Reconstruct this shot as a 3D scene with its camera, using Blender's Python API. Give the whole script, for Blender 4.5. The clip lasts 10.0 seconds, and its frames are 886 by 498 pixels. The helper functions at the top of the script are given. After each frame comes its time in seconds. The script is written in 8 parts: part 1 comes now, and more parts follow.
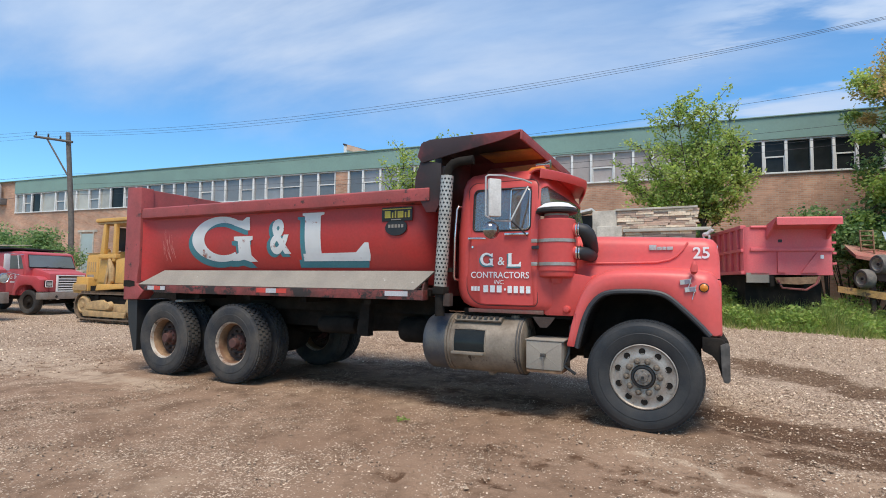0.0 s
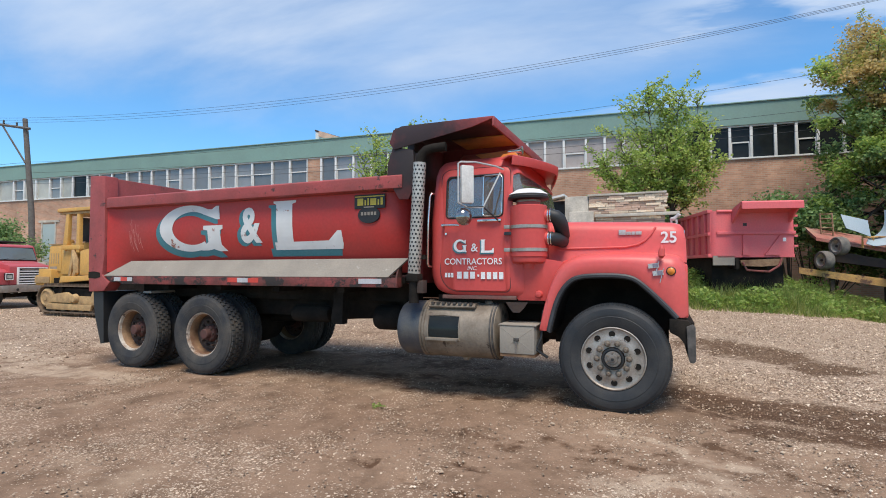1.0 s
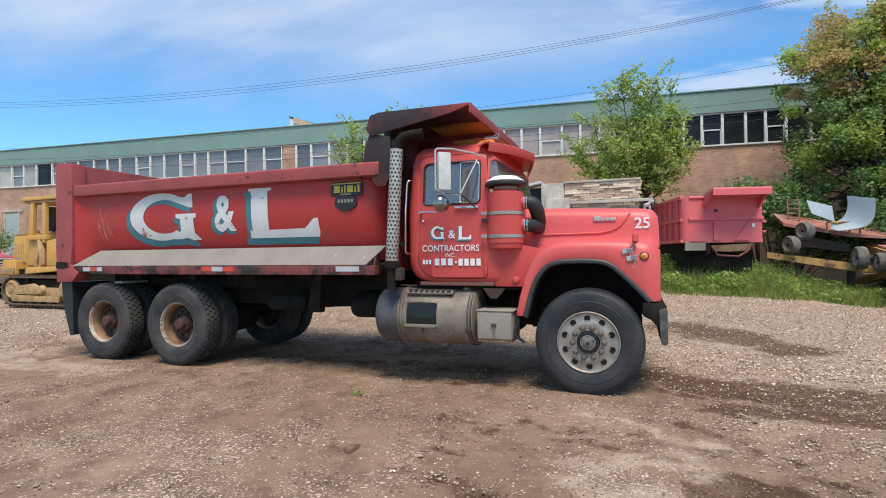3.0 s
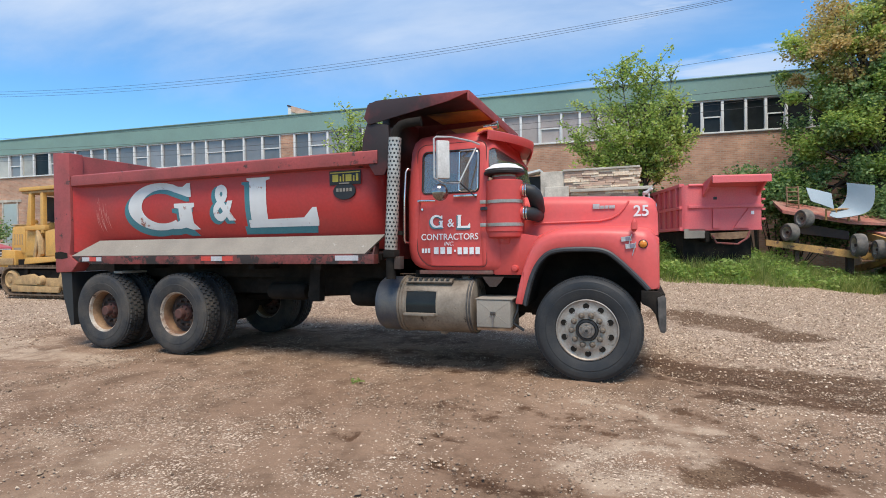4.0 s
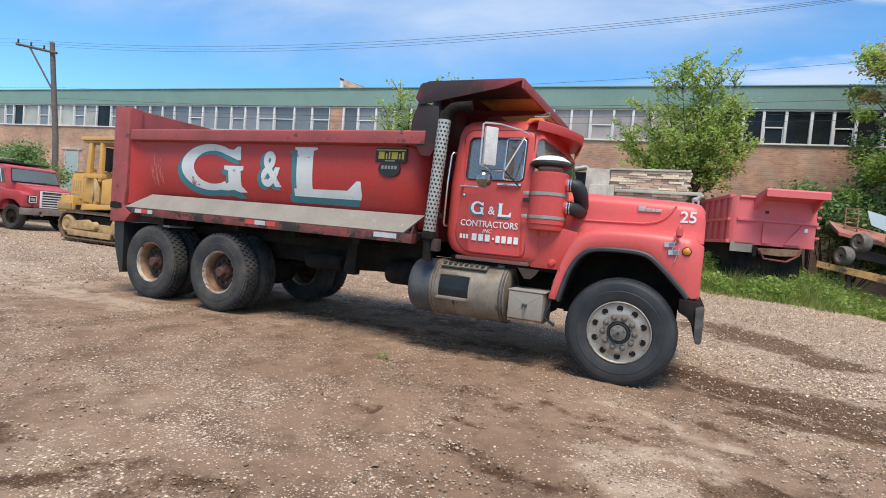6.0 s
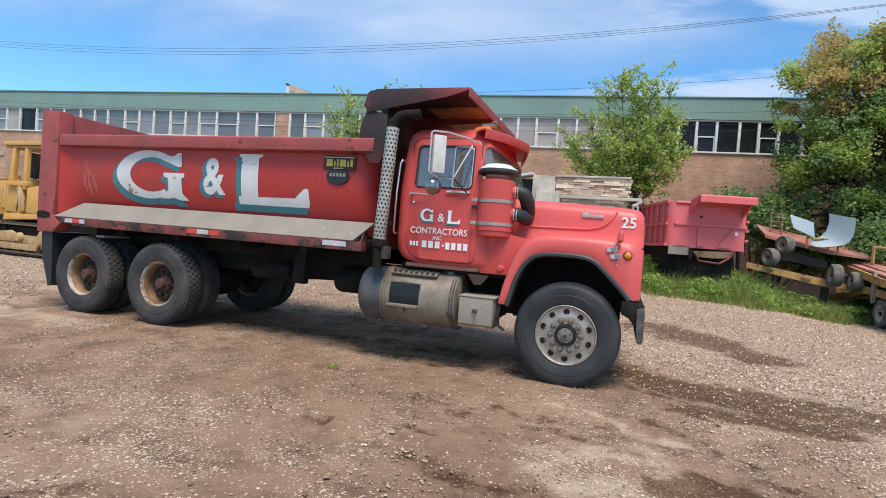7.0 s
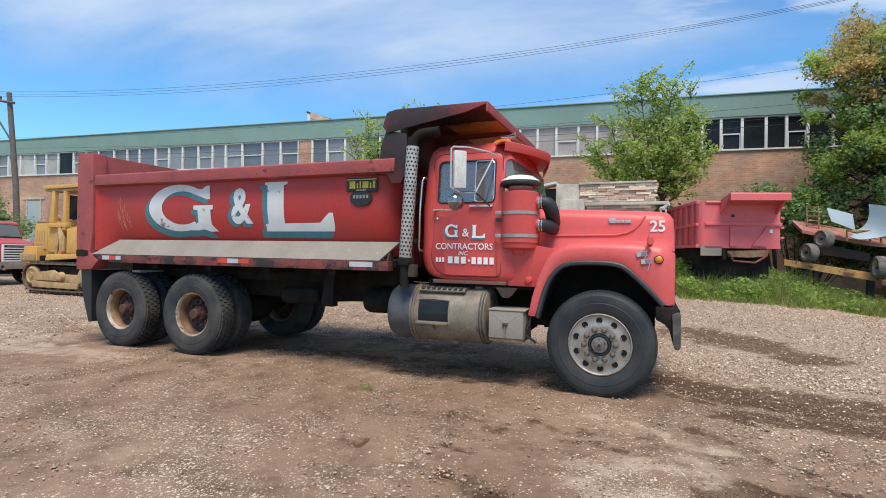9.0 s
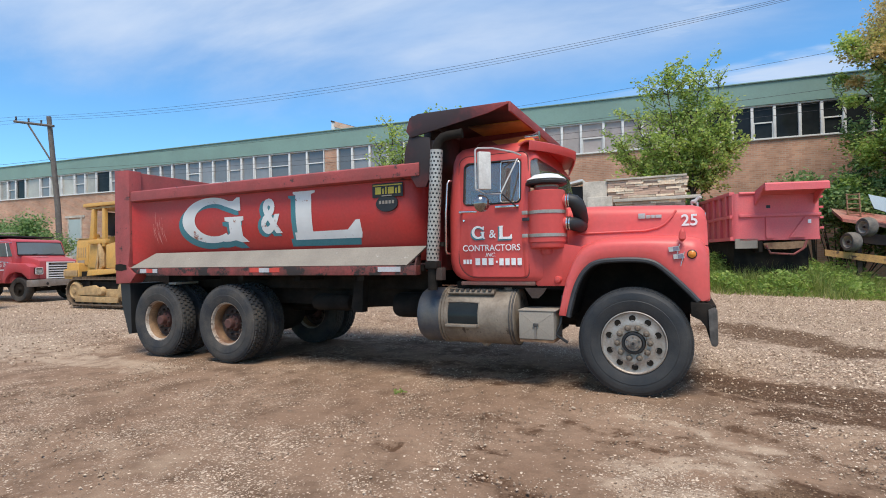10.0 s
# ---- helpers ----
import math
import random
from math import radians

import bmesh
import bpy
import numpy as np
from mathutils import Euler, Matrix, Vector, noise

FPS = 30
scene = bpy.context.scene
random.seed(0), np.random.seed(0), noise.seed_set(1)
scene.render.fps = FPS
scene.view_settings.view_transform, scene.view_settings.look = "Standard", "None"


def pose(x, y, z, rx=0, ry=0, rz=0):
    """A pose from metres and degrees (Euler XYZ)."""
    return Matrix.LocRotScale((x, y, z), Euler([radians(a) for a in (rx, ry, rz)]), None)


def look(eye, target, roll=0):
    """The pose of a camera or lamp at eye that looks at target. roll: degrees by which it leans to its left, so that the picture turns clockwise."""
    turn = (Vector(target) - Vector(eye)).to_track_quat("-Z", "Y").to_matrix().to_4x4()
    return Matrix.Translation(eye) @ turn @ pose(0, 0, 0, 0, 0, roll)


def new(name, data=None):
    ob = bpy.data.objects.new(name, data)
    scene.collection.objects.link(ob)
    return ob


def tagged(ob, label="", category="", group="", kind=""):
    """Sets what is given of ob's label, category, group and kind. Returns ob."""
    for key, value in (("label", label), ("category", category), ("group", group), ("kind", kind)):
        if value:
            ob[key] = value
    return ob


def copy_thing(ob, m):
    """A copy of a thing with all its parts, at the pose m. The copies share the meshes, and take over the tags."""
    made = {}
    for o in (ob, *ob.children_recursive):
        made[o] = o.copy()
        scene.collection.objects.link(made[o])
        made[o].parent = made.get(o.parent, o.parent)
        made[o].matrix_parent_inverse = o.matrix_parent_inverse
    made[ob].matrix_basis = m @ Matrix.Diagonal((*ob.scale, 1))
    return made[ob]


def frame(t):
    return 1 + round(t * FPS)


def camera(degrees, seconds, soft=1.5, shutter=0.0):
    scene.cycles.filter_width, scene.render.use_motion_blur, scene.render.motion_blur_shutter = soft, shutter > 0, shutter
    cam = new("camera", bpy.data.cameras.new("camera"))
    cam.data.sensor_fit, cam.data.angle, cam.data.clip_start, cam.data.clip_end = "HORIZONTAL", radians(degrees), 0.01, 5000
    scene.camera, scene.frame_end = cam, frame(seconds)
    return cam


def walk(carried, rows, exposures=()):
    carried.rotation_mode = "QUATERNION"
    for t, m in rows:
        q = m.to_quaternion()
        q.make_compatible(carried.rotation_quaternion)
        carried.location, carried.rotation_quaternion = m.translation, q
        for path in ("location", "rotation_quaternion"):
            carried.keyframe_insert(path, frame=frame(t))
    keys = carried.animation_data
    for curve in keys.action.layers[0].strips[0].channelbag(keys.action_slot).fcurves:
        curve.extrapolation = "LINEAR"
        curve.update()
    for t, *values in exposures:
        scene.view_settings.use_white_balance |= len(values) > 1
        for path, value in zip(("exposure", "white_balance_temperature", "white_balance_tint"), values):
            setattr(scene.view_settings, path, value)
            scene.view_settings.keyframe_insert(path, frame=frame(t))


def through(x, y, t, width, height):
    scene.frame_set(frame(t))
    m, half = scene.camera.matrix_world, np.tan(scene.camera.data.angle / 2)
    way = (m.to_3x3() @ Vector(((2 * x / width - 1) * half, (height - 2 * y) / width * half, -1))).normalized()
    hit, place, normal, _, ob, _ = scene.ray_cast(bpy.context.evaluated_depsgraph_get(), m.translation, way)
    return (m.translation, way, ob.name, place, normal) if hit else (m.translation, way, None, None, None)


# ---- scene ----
cam = camera(80.4, 10.0, soft=0.95)
PATH = [
    (0, (0.438, -5.339, 1.443), (-0.423, -3.538, 1.567), 0.7),
    (0.5, (0.446, -5.342, 1.443), (-0.382, -3.525, 1.548), 0.5),
    (1, (0.46, -5.342, 1.445), (-0.315, -3.5, 1.519), -0.1),
    (1.5, (0.468, -5.343, 1.441), (-0.272, -3.486, 1.495), -0.4),
    (2, (0.47, -5.349, 1.44), (-0.247, -3.483, 1.481), -0.5),
    (2.5, (0.465, -5.353, 1.438), (-0.235, -3.48, 1.469), -0.5),
    (4, (0.469, -5.355, 1.434), (-0.226, -3.479, 1.418), -0.8),
    (4.5, (0.478, -5.402, 1.442), (-0.224, -3.531, 1.36), 0.3),
    (5, (0.431, -5.385, 1.438), (-0.448, -3.593, 1.318), 4.5),
    (5.2, (0.433, -5.369, 1.429), (-0.488, -3.597, 1.322), 5.2),
    (6.5, (0.454, -5.381, 1.435), (-0.261, -3.514, 1.378), 4.7),
    (7, (0.46, -5.391, 1.441), (-0.183, -3.498, 1.403), 4.4),
    (7.5, (0.475, -5.385, 1.446), (-0.095, -3.468, 1.422), 4.1),
    (8, (0.478, -5.384, 1.446), (-0.055, -3.457, 1.442), 3.5),
    (8.5, (0.465, -5.376, 1.44), (-0.158, -3.476, 1.444), 2.2),
    (9, (0.461, -5.373, 1.434), (-0.28, -3.515, 1.453), 1.0),
    (9.5, (0.461, -5.366, 1.43), (-0.361, -3.543, 1.459), -0.1),
    (10, (0.459, -5.367, 1.428), (-0.377, -3.551, 1.459), -1.0),
]
walk(cam, [(t, look(e, g, r)) for t, e, g, r in PATH], [(0, 0.35, 6850, 10), (2.5, 0.38, 6850, 10), (4.5, 0.44, 6850, 10), (5.2, 0.47, 6850, 10), (7, 0.44, 6850, 10), (8.5, 0.42, 6850, 10), (10, 0.38, 6850, 10)])

# ---- world, sun, exposure ----
world = bpy.data.worlds.new("sky")
scene.world = world
world.use_nodes = True
wn, wl = world.node_tree.nodes, world.node_tree.links
wn.clear()


def wnode(kind, **props):
    n = wn.new(kind)
    for k, v in props.items():
        n.inputs[k.replace("_", " ")].default_value = v
    return n


SUN_EL, SUN_AZ = 63.0, 150.0   # degrees; azimuth clockwise from +y
sky = wn.new("ShaderNodeTexSky")
sky.sky_type = "NISHITA"
sky.sun_disc = False
sky.sun_elevation, sky.sun_rotation = radians(SUN_EL), radians(SUN_AZ)
sky.air_density, sky.dust_density, sky.ozone_density = 1.0, 0.1, 3.5
tc = wn.new("ShaderNodeTexCoord")
sep = wn.new("ShaderNodeSeparateXYZ")
wl.new(tc.outputs["Generated"], sep.inputs[0])
zup = wn.new("ShaderNodeMath"); zup.operation = "MAXIMUM"; zup.inputs[1].default_value = 0.0
wl.new(sep.outputs["Z"], zup.inputs[0])
zp = wn.new("ShaderNodeMath"); zp.operation = "ADD"; zp.inputs[1].default_value = 0.12
wl.new(zup.outputs[0], zp.inputs[0])
dx = wn.new("ShaderNodeMath"); dx.operation = "DIVIDE"
dy = wn.new("ShaderNodeMath"); dy.operation = "DIVIDE"
wl.new(sep.outputs["X"], dx.inputs[0]); wl.new(zp.outputs[0], dx.inputs[1])
wl.new(sep.outputs["Y"], dy.inputs[0]); wl.new(zp.outputs[0], dy.inputs[1])
comb = wn.new("ShaderNodeCombineXYZ")
wl.new(dx.outputs[0], comb.inputs[0]); wl.new(dy.outputs[0], comb.inputs[1])
cmap = wn.new("ShaderNodeMapping")
cmap.inputs["Rotation"].default_value = (0, 0, radians(24))
cmap.inputs["Scale"].default_value = (0.30, 0.62, 1.0)
cmap.inputs["Location"].default_value = (0.6, 0.25, 0.0)
wl.new(comb.outputs[0], cmap.inputs[0])
cn = wnode("ShaderNodeTexNoise", Scale=1.15, Detail=9.0, Roughness=0.58, Distortion=0.5)
wl.new(cmap.outputs[0], cn.inputs["Vector"])
# cloud cover grows from the horizon to a bank overhead
elev = wn.new("ShaderNodeMapRange")
elev.inputs["From Min"].default_value, elev.inputs["From Max"].default_value = 0.14, 0.36
elev.inputs["To Min"].default_value, elev.inputs["To Max"].default_value = -0.30, 0.06
wl.new(sep.outputs["Z"], elev.inputs["Value"])
side = wn.new("ShaderNodeMath"); side.operation = "MULTIPLY_ADD"
side.inputs[1].default_value = -0.17
wl.new(sep.outputs["X"], side.inputs[0]); wl.new(elev.outputs[0], side.inputs[2])
cover = wn.new("ShaderNodeMath"); cover.operation = "ADD"
wl.new(cn.outputs["Fac"], cover.inputs[0]); wl.new(side.outputs[0], cover.inputs[1])
cramp = wn.new("ShaderNodeMapRange"); cramp.interpolation_type = "SMOOTHSTEP"
cramp.inputs["From Min"].default_value, cramp.inputs["From Max"].default_value = 0.44, 0.80
wl.new(cover.outputs[0], cramp.inputs["Value"])
# thin slanting wisps on the clearer side
wmap = wn.new("ShaderNodeMapping")
wmap.inputs["Rotation"].default_value = (0, 0, radians(-38))
wmap.inputs["Scale"].default_value = (0.42, 1.15, 1.0)
wmap.inputs["Location"].default_value = (2.3, 0.9, 0.0)
wl.new(comb.outputs[0], wmap.inputs[0])
wisp = wnode("ShaderNodeTexNoise", Scale=1.9, Detail=8.0, Roughness=0.55, Distortion=0.3)
wl.new(wmap.outputs[0], wisp.inputs["Vector"])
wramp = wn.new("ShaderNodeMapRange"); wramp.interpolation_type = "SMOOTHSTEP"
wramp.inputs["From Min"].default_value, wramp.inputs["From Max"].default_value = 0.45, 0.60
wl.new(wisp.outputs["Fac"], wramp.inputs["Value"])
wside = wn.new("ShaderNodeMapRange")
wside.inputs["From Min"].default_value, wside.inputs["From Max"].default_value = -0.22, 0.10
wside.inputs["To Max"].default_value = 0.95
wl.new(sep.outputs["X"], wside.inputs["Value"])
wlow = wn.new("ShaderNodeMapRange")
wlow.inputs["From Min"].default_value, wlow.inputs["From Max"].default_value = 0.10, 0.22
wl.new(sep.outputs["Z"], wlow.inputs["Value"])
wamt = wn.new("ShaderNodeMath"); wamt.operation = "MULTIPLY"
wl.new(wside.outputs[0], wamt.inputs[0]); wl.new(wlow.outputs[0], wamt.inputs[1])
wfac = wn.new("ShaderNodeMath"); wfac.operation = "MULTIPLY"
wl.new(wramp.outputs[0], wfac.inputs[0]); wl.new(wamt.outputs[0], wfac.inputs[1])
allcloud = wn.new("ShaderNodeMath"); allcloud.operation = "MAXIMUM"
wl.new(cramp.outputs[0], allcloud.inputs[0]); wl.new(wfac.outputs[0], allcloud.inputs[1])
# grey and white parts of the bank
tone = wnode("ShaderNodeTexNoise", Scale=2.1, Detail=6.0, Roughness=0.5)
wl.new(cmap.outputs[0], tone.inputs["Vector"])
tmix = wn.new("ShaderNodeMixRGB")
tmix.inputs[1].default_value, tmix.inputs[2].default_value = (2.0, 3.2, 5.3, 1), (3.8, 4.5, 5.65, 1)
tramp = wn.new("ShaderNodeMapRange")
tramp.inputs["From Min"].default_value, tramp.inputs["From Max"].default_value = 0.32, 0.62
wl.new(tone.outputs["Fac"], tramp.inputs["Value"]); wl.new(tramp.outputs[0], tmix.inputs[0])
skyhue = wn.new("ShaderNodeMixRGB"); skyhue.blend_type = "MULTIPLY"
skyhue.inputs[0].default_value = 1.0
skyhue.inputs[2].default_value = (0.58, 0.97, 1.18, 1)
wl.new(sky.outputs[0], skyhue.inputs[1])
cmix = wn.new("ShaderNodeMixRGB")
wl.new(tmix.outputs[0], cmix.inputs[2])
wl.new(allcloud.outputs[0], cmix.inputs[0]); wl.new(skyhue.outputs[0], cmix.inputs[1])
bg = wn.new("ShaderNodeBackground")
bg.inputs["Strength"].default_value = 0.138
wl.new(cmix.outputs[0], bg.inputs["Color"])
wout = wn.new("ShaderNodeOutputWorld")
wl.new(bg.outputs[0], wout.inputs["Surface"])

sun = new("sun", bpy.data.lights.new("sun", "SUN"))
sun.data.energy, sun.data.angle, sun.data.color = 3.1, radians(26), (1.0, 0.93, 0.84)
sun.matrix_world = look((0, 0, 30), Vector((0, 0, 30)) - Vector((math.sin(radians(SUN_AZ)) * math.cos(radians(SUN_EL)),
    math.cos(radians(SUN_AZ)) * math.cos(radians(SUN_EL)), math.sin(radians(SUN_EL)))))


# ---- materials ----
def material(name, color, rough=0.6, metal=0.0, second=None, scale=3.0, amount=0.5, grain=60.0, grain_amount=0.12,
             bump=0.1, bump_scale=40.0, spots=None, spot_scale=8.0, spot_level=0.62, spec=0.5, coat=0.0, per_object=0.0, world_space=False):
    """Painted or plain surface: base colour, broad stains of a second colour, fine grain, spots of a third colour, bump."""
    m = bpy.data.materials.new(name)
    m.use_nodes = True
    n, l = m.node_tree.nodes, m.node_tree.links
    b = n["Principled BSDF"]
    b.inputs["Roughness"].default_value, b.inputs["Metallic"].default_value = rough, metal
    b.inputs["Specular IOR Level"].default_value = spec
    b.inputs["Coat Weight"].default_value = coat
    co = n.new("ShaderNodeTexCoord")
    where = co.outputs["Object"]
    if world_space:
        where = n.new("ShaderNodeNewGeometry").outputs["Position"]
    t1 = n.new("ShaderNodeTexNoise")
    t1.inputs["Scale"].default_value, t1.inputs["Detail"].default_value = scale, 6
    t1.inputs["Roughness"].default_value = 0.6
    l.new(where, t1.inputs["Vector"])
    r1 = n.new("ShaderNodeMapRange")
    r1.inputs["From Min"].default_value, r1.inputs["From Max"].default_value = 0.38, 0.68
    r1.inputs["To Max"].default_value = amount
    l.new(t1.outputs["Fac"], r1.inputs["Value"])
    mix = n.new("ShaderNodeMixRGB")
    mix.inputs[1].default_value = (*color, 1)
    mix.inputs[2].default_value = (*(second or [c * 0.7 for c in color]), 1)
    l.new(r1.outputs[0], mix.inputs[0])
    out = mix.outputs[0]
    t2 = n.new("ShaderNodeTexNoise")
    t2.inputs["Scale"].default_value, t2.inputs["Detail"].default_value = grain, 4
    l.new(where, t2.inputs["Vector"])
    r2 = n.new("ShaderNodeMapRange")
    r2.inputs["From Min"].default_value, r2.inputs["From Max"].default_value = 0.25, 0.75
    r2.inputs["To Min"].default_value, r2.inputs["To Max"].default_value = 1 - grain_amount, 1 + grain_amount
    l.new(t2.outputs["Fac"], r2.inputs["Value"])
    mul = n.new("ShaderNodeMixRGB")
    mul.blend_type = "MULTIPLY"
    mul.inputs[0].default_value = 1
    l.new(out, mul.inputs[1]); l.new(r2.outputs[0], mul.inputs[2])
    out = mul.outputs[0]
    if spots:
        t3 = n.new("ShaderNodeTexNoise")
        t3.inputs["Scale"].default_value, t3.inputs["Detail"].default_value = spot_scale, 8
        t3.inputs["Roughness"].default_value = 0.7
        l.new(where, t3.inputs["Vector"])
        r3 = n.new("ShaderNodeMapRange")
        r3.inputs["From Min"].default_value, r3.inputs["From Max"].default_value = spot_level, spot_level + 0.05
        l.new(t3.outputs["Fac"], r3.inputs["Value"])
        m3 = n.new("ShaderNodeMixRGB")
        m3.inputs[2].default_value = (*spots, 1)
        l.new(r3.outputs[0], m3.inputs[0]); l.new(out, m3.inputs[1])
        out = m3.outputs[0]
    if per_object:
        info = n.new("ShaderNodeObjectInfo")
        r4 = n.new("ShaderNodeMapRange")
        r4.inputs["To Min"].default_value, r4.inputs["To Max"].default_value = 1 - per_object, 1 + per_object
        l.new(info.outputs["Random"], r4.inputs["Value"])
        m4 = n.new("ShaderNodeMixRGB"); m4.blend_type = "MULTIPLY"; m4.inputs[0].default_value = 1
        l.new(out, m4.inputs[1]); l.new(r4.outputs[0], m4.inputs[2])
        out = m4.outputs[0]
    l.new(out, b.inputs["Base Color"])
    r5 = n.new("ShaderNodeMapRange")
    r5.inputs["To Min"].default_value, r5.inputs["To Max"].default_value = max(0.02, rough - 0.12), min(1, rough + 0.12)
    l.new(t1.outputs["Fac"], r5.inputs["Value"])
    l.new(r5.outputs[0], b.inputs["Roughness"])
    if bump:
        t4 = n.new("ShaderNodeTexNoise")
        t4.inputs["Scale"].default_value, t4.inputs["Detail"].default_value = bump_scale, 5
        l.new(where, t4.inputs["Vector"])
        bp = n.new("ShaderNodeBump")
        bp.inputs["Strength"].default_value, bp.inputs["Distance"].default_value = bump, 0.02
        l.new(t4.outputs["Fac"], bp.inputs["Height"])
        l.new(bp.outputs[0], b.inputs["Normal"])
    return m


M = {}
M["red_cab"] = material("red_cab", (0.57, 0.070, 0.062), 0.42, second=(0.56, 0.085, 0.072), scale=1.6, amount=0.7, grain=25, grain_amount=0.06, bump=0.03, spec=0.4, spots=(0.33, 0.10, 0.08), spot_scale=9, spot_level=0.74)
M["red_hood"] = material("red_hood", (0.71, 0.100, 0.092), 0.42, second=(0.56, 0.115, 0.105), scale=1.3, amount=0.8, grain=25, grain_amount=0.05, bump=0.03, spec=0.45)
M["red_box"] = material("red_box", (0.47, 0.034, 0.029), 0.45, second=(0.37, 0.050, 0.043), scale=1.8, amount=0.8, grain=30, grain_amount=0.09, bump=0.06, bump_scale=14, spots=(0.15, 0.045, 0.04), spot_scale=5, spot_level=0.68, spec=0.4)
M["red_rail"] = material("red_rail", (0.37, 0.066, 0.062), 0.6, second=(0.22, 0.055, 0.05), scale=2.5, amount=0.8, grain=40, grain_amount=0.14, bump=0.12, bump_scale=20, spots=(0.055, 0.03, 0.026), spot_scale=4, spot_level=0.585)
M["ledge"] = material("ledge", (0.30, 0.262, 0.215), 0.75, second=(0.235, 0.207, 0.175), scale=2.2, amount=0.8, grain=50, grain_amount=0.10, bump=0.1, spots=(0.50, 0.47, 0.42), spot_scale=6, spot_level=0.67)
M["underbody"] = material("underbody", (0.014, 0.0125, 0.011), 0.9, second=(0.040, 0.032, 0.026), scale=4, amount=0.7, bump=0.2, spec=0.12)
M["dark_maroon"] = material("dark_maroon", (0.12, 0.040, 0.036), 0.75, second=(0.06, 0.035, 0.030), scale=2.5, amount=0.9, grain=40, bump=0.12)
M["rubber_front"] = material("rubber_front", (0.021, 0.024, 0.028), 0.6, second=(0.062, 0.058, 0.054), scale=3, amount=0.7, grain=80, grain_amount=0.15, bump=0.08, bump_scale=50, spec=0.35)
M["rubber"] = material("rubber", (0.030, 0.032, 0.036), 0.78, second=(0.105, 0.090, 0.074), scale=3.2, amount=0.7, grain=80, grain_amount=0.2, bump=0.15, bump_scale=60, spec=0.3)
M["red_grimy"] = material("red_grimy", (0.26, 0.052, 0.047), 0.7, second=(0.075, 0.036, 0.030), scale=3.2, amount=1.0, grain=40, grain_amount=0.18, bump=0.15, spots=(0.03, 0.022, 0.02), spot_scale=3, spot_level=0.50)
M["sill_grime"] = material("sill_grime", (0.22, 0.075, 0.062), 0.7, second=(0.15, 0.11, 0.085), scale=4, amount=1.0, grain=40, grain_amount=0.2, bump=0.1)
M["shield"] = material("shield", (0.52, 0.49, 0.44), 0.45, 0.35, second=(0.24, 0.18, 0.135), scale=5, amount=0.7, bump=0.03)
M["nut"] = material("nut", (0.20, 0.165, 0.13), 0.65, 0.3, second=(0.10, 0.075, 0.055), scale=20, bump=0.05)
M["brick_chip"] = material("brick_chip", (0.54, 0.37, 0.28), 0.9, second=(0.42, 0.27, 0.19), scale=4, amount=0.8, bump=0.2, per_object=0.25)
M["rubber_clean"] = material("rubber_clean", (0.016, 0.016, 0.017), 0.55, second=(0.03, 0.03, 0.03), scale=6, bump=0.05)
M["rim_rust"] = material("rim_rust", (0.29, 0.175, 0.095), 0.75, second=(0.12, 0.052, 0.026), scale=5, amount=1.0, grain=40, grain_amount=0.25, bump=0.2, spots=(0.50, 0.43, 0.34), spot_scale=6, spot_level=0.66)
M["rim_lip"] = material("rim_lip", (0.50, 0.44, 0.37), 0.6, 0.2, second=(0.20, 0.10, 0.05), scale=5, amount=1.0, grain=50, grain_amount=0.2, bump=0.12, spots=(0.07, 0.045, 0.035), spot_scale=8, spot_level=0.58)
M["rim_dark"] = material("rim_dark", (0.045, 0.03, 0.025), 0.85, second=(0.09, 0.055, 0.04), scale=9, bump=0.2)
M["hub_red"] = material("hub_red", (0.095, 0.036, 0.030), 0.85, second=(0.06, 0.04, 0.032), scale=14, bump=0.15)
M["alu"] = material("alu", (0.39, 0.35, 0.31), 0.5, 0.55, second=(0.27, 0.225, 0.185), scale=7, amount=0.9, grain=60, grain_amount=0.15, bump=0.06, spots=(0.16, 0.12, 0.09), spot_scale=14, spot_level=0.62)
M["tank"] = material("tank", (0.27, 0.225, 0.175), 0.6, 0.15, second=(0.12, 0.092, 0.068), scale=2.6, amount=0.9, grain=40, grain_amount=0.14, bump=0.06, spots=(0.06, 0.045, 0.035), spot_scale=4, spot_level=0.60)
M["tank_blue"] = material("tank_blue", (0.045, 0.055, 0.075), 0.5, 0.2, second=(0.13, 0.12, 0.105), scale=3.2, amount=0.9, bump=0.06)
M["chrome"] = material("chrome", (0.72, 0.71, 0.69), 0.22, 0.95, second=(0.5, 0.48, 0.45), scale=10, bump=0.0)
M["steel_dull"] = material("steel_dull", (0.42, 0.39, 0.35), 0.5, 0.6, second=(0.22, 0.17, 0.13), scale=8, bump=0.05)
M["white_paint"] = material("white_paint", (0.70, 0.70, 0.68), 0.55, second=(0.58, 0.57, 0.55), scale=5, amount=0.6, grain=20, grain_amount=0.05, bump=0.02, spots=(0.30, 0.11, 0.07), spot_scale=6, spot_level=0.60)
M["arm_grey"] = material("arm_grey", (0.52, 0.50, 0.48), 0.42, 0.3, second=(0.33, 0.29, 0.25), scale=14, bump=0.0)
M["dark_chrome"] = material("dark_chrome", (0.34, 0.32, 0.31), 0.14, 0.95, second=(0.20, 0.17, 0.15), scale=12, bump=0.0)
M["white_clean"] = material("white_clean", (0.78, 0.78, 0.77), 0.45, second=(0.66, 0.66, 0.65), scale=6, amount=0.5, bump=0.0)
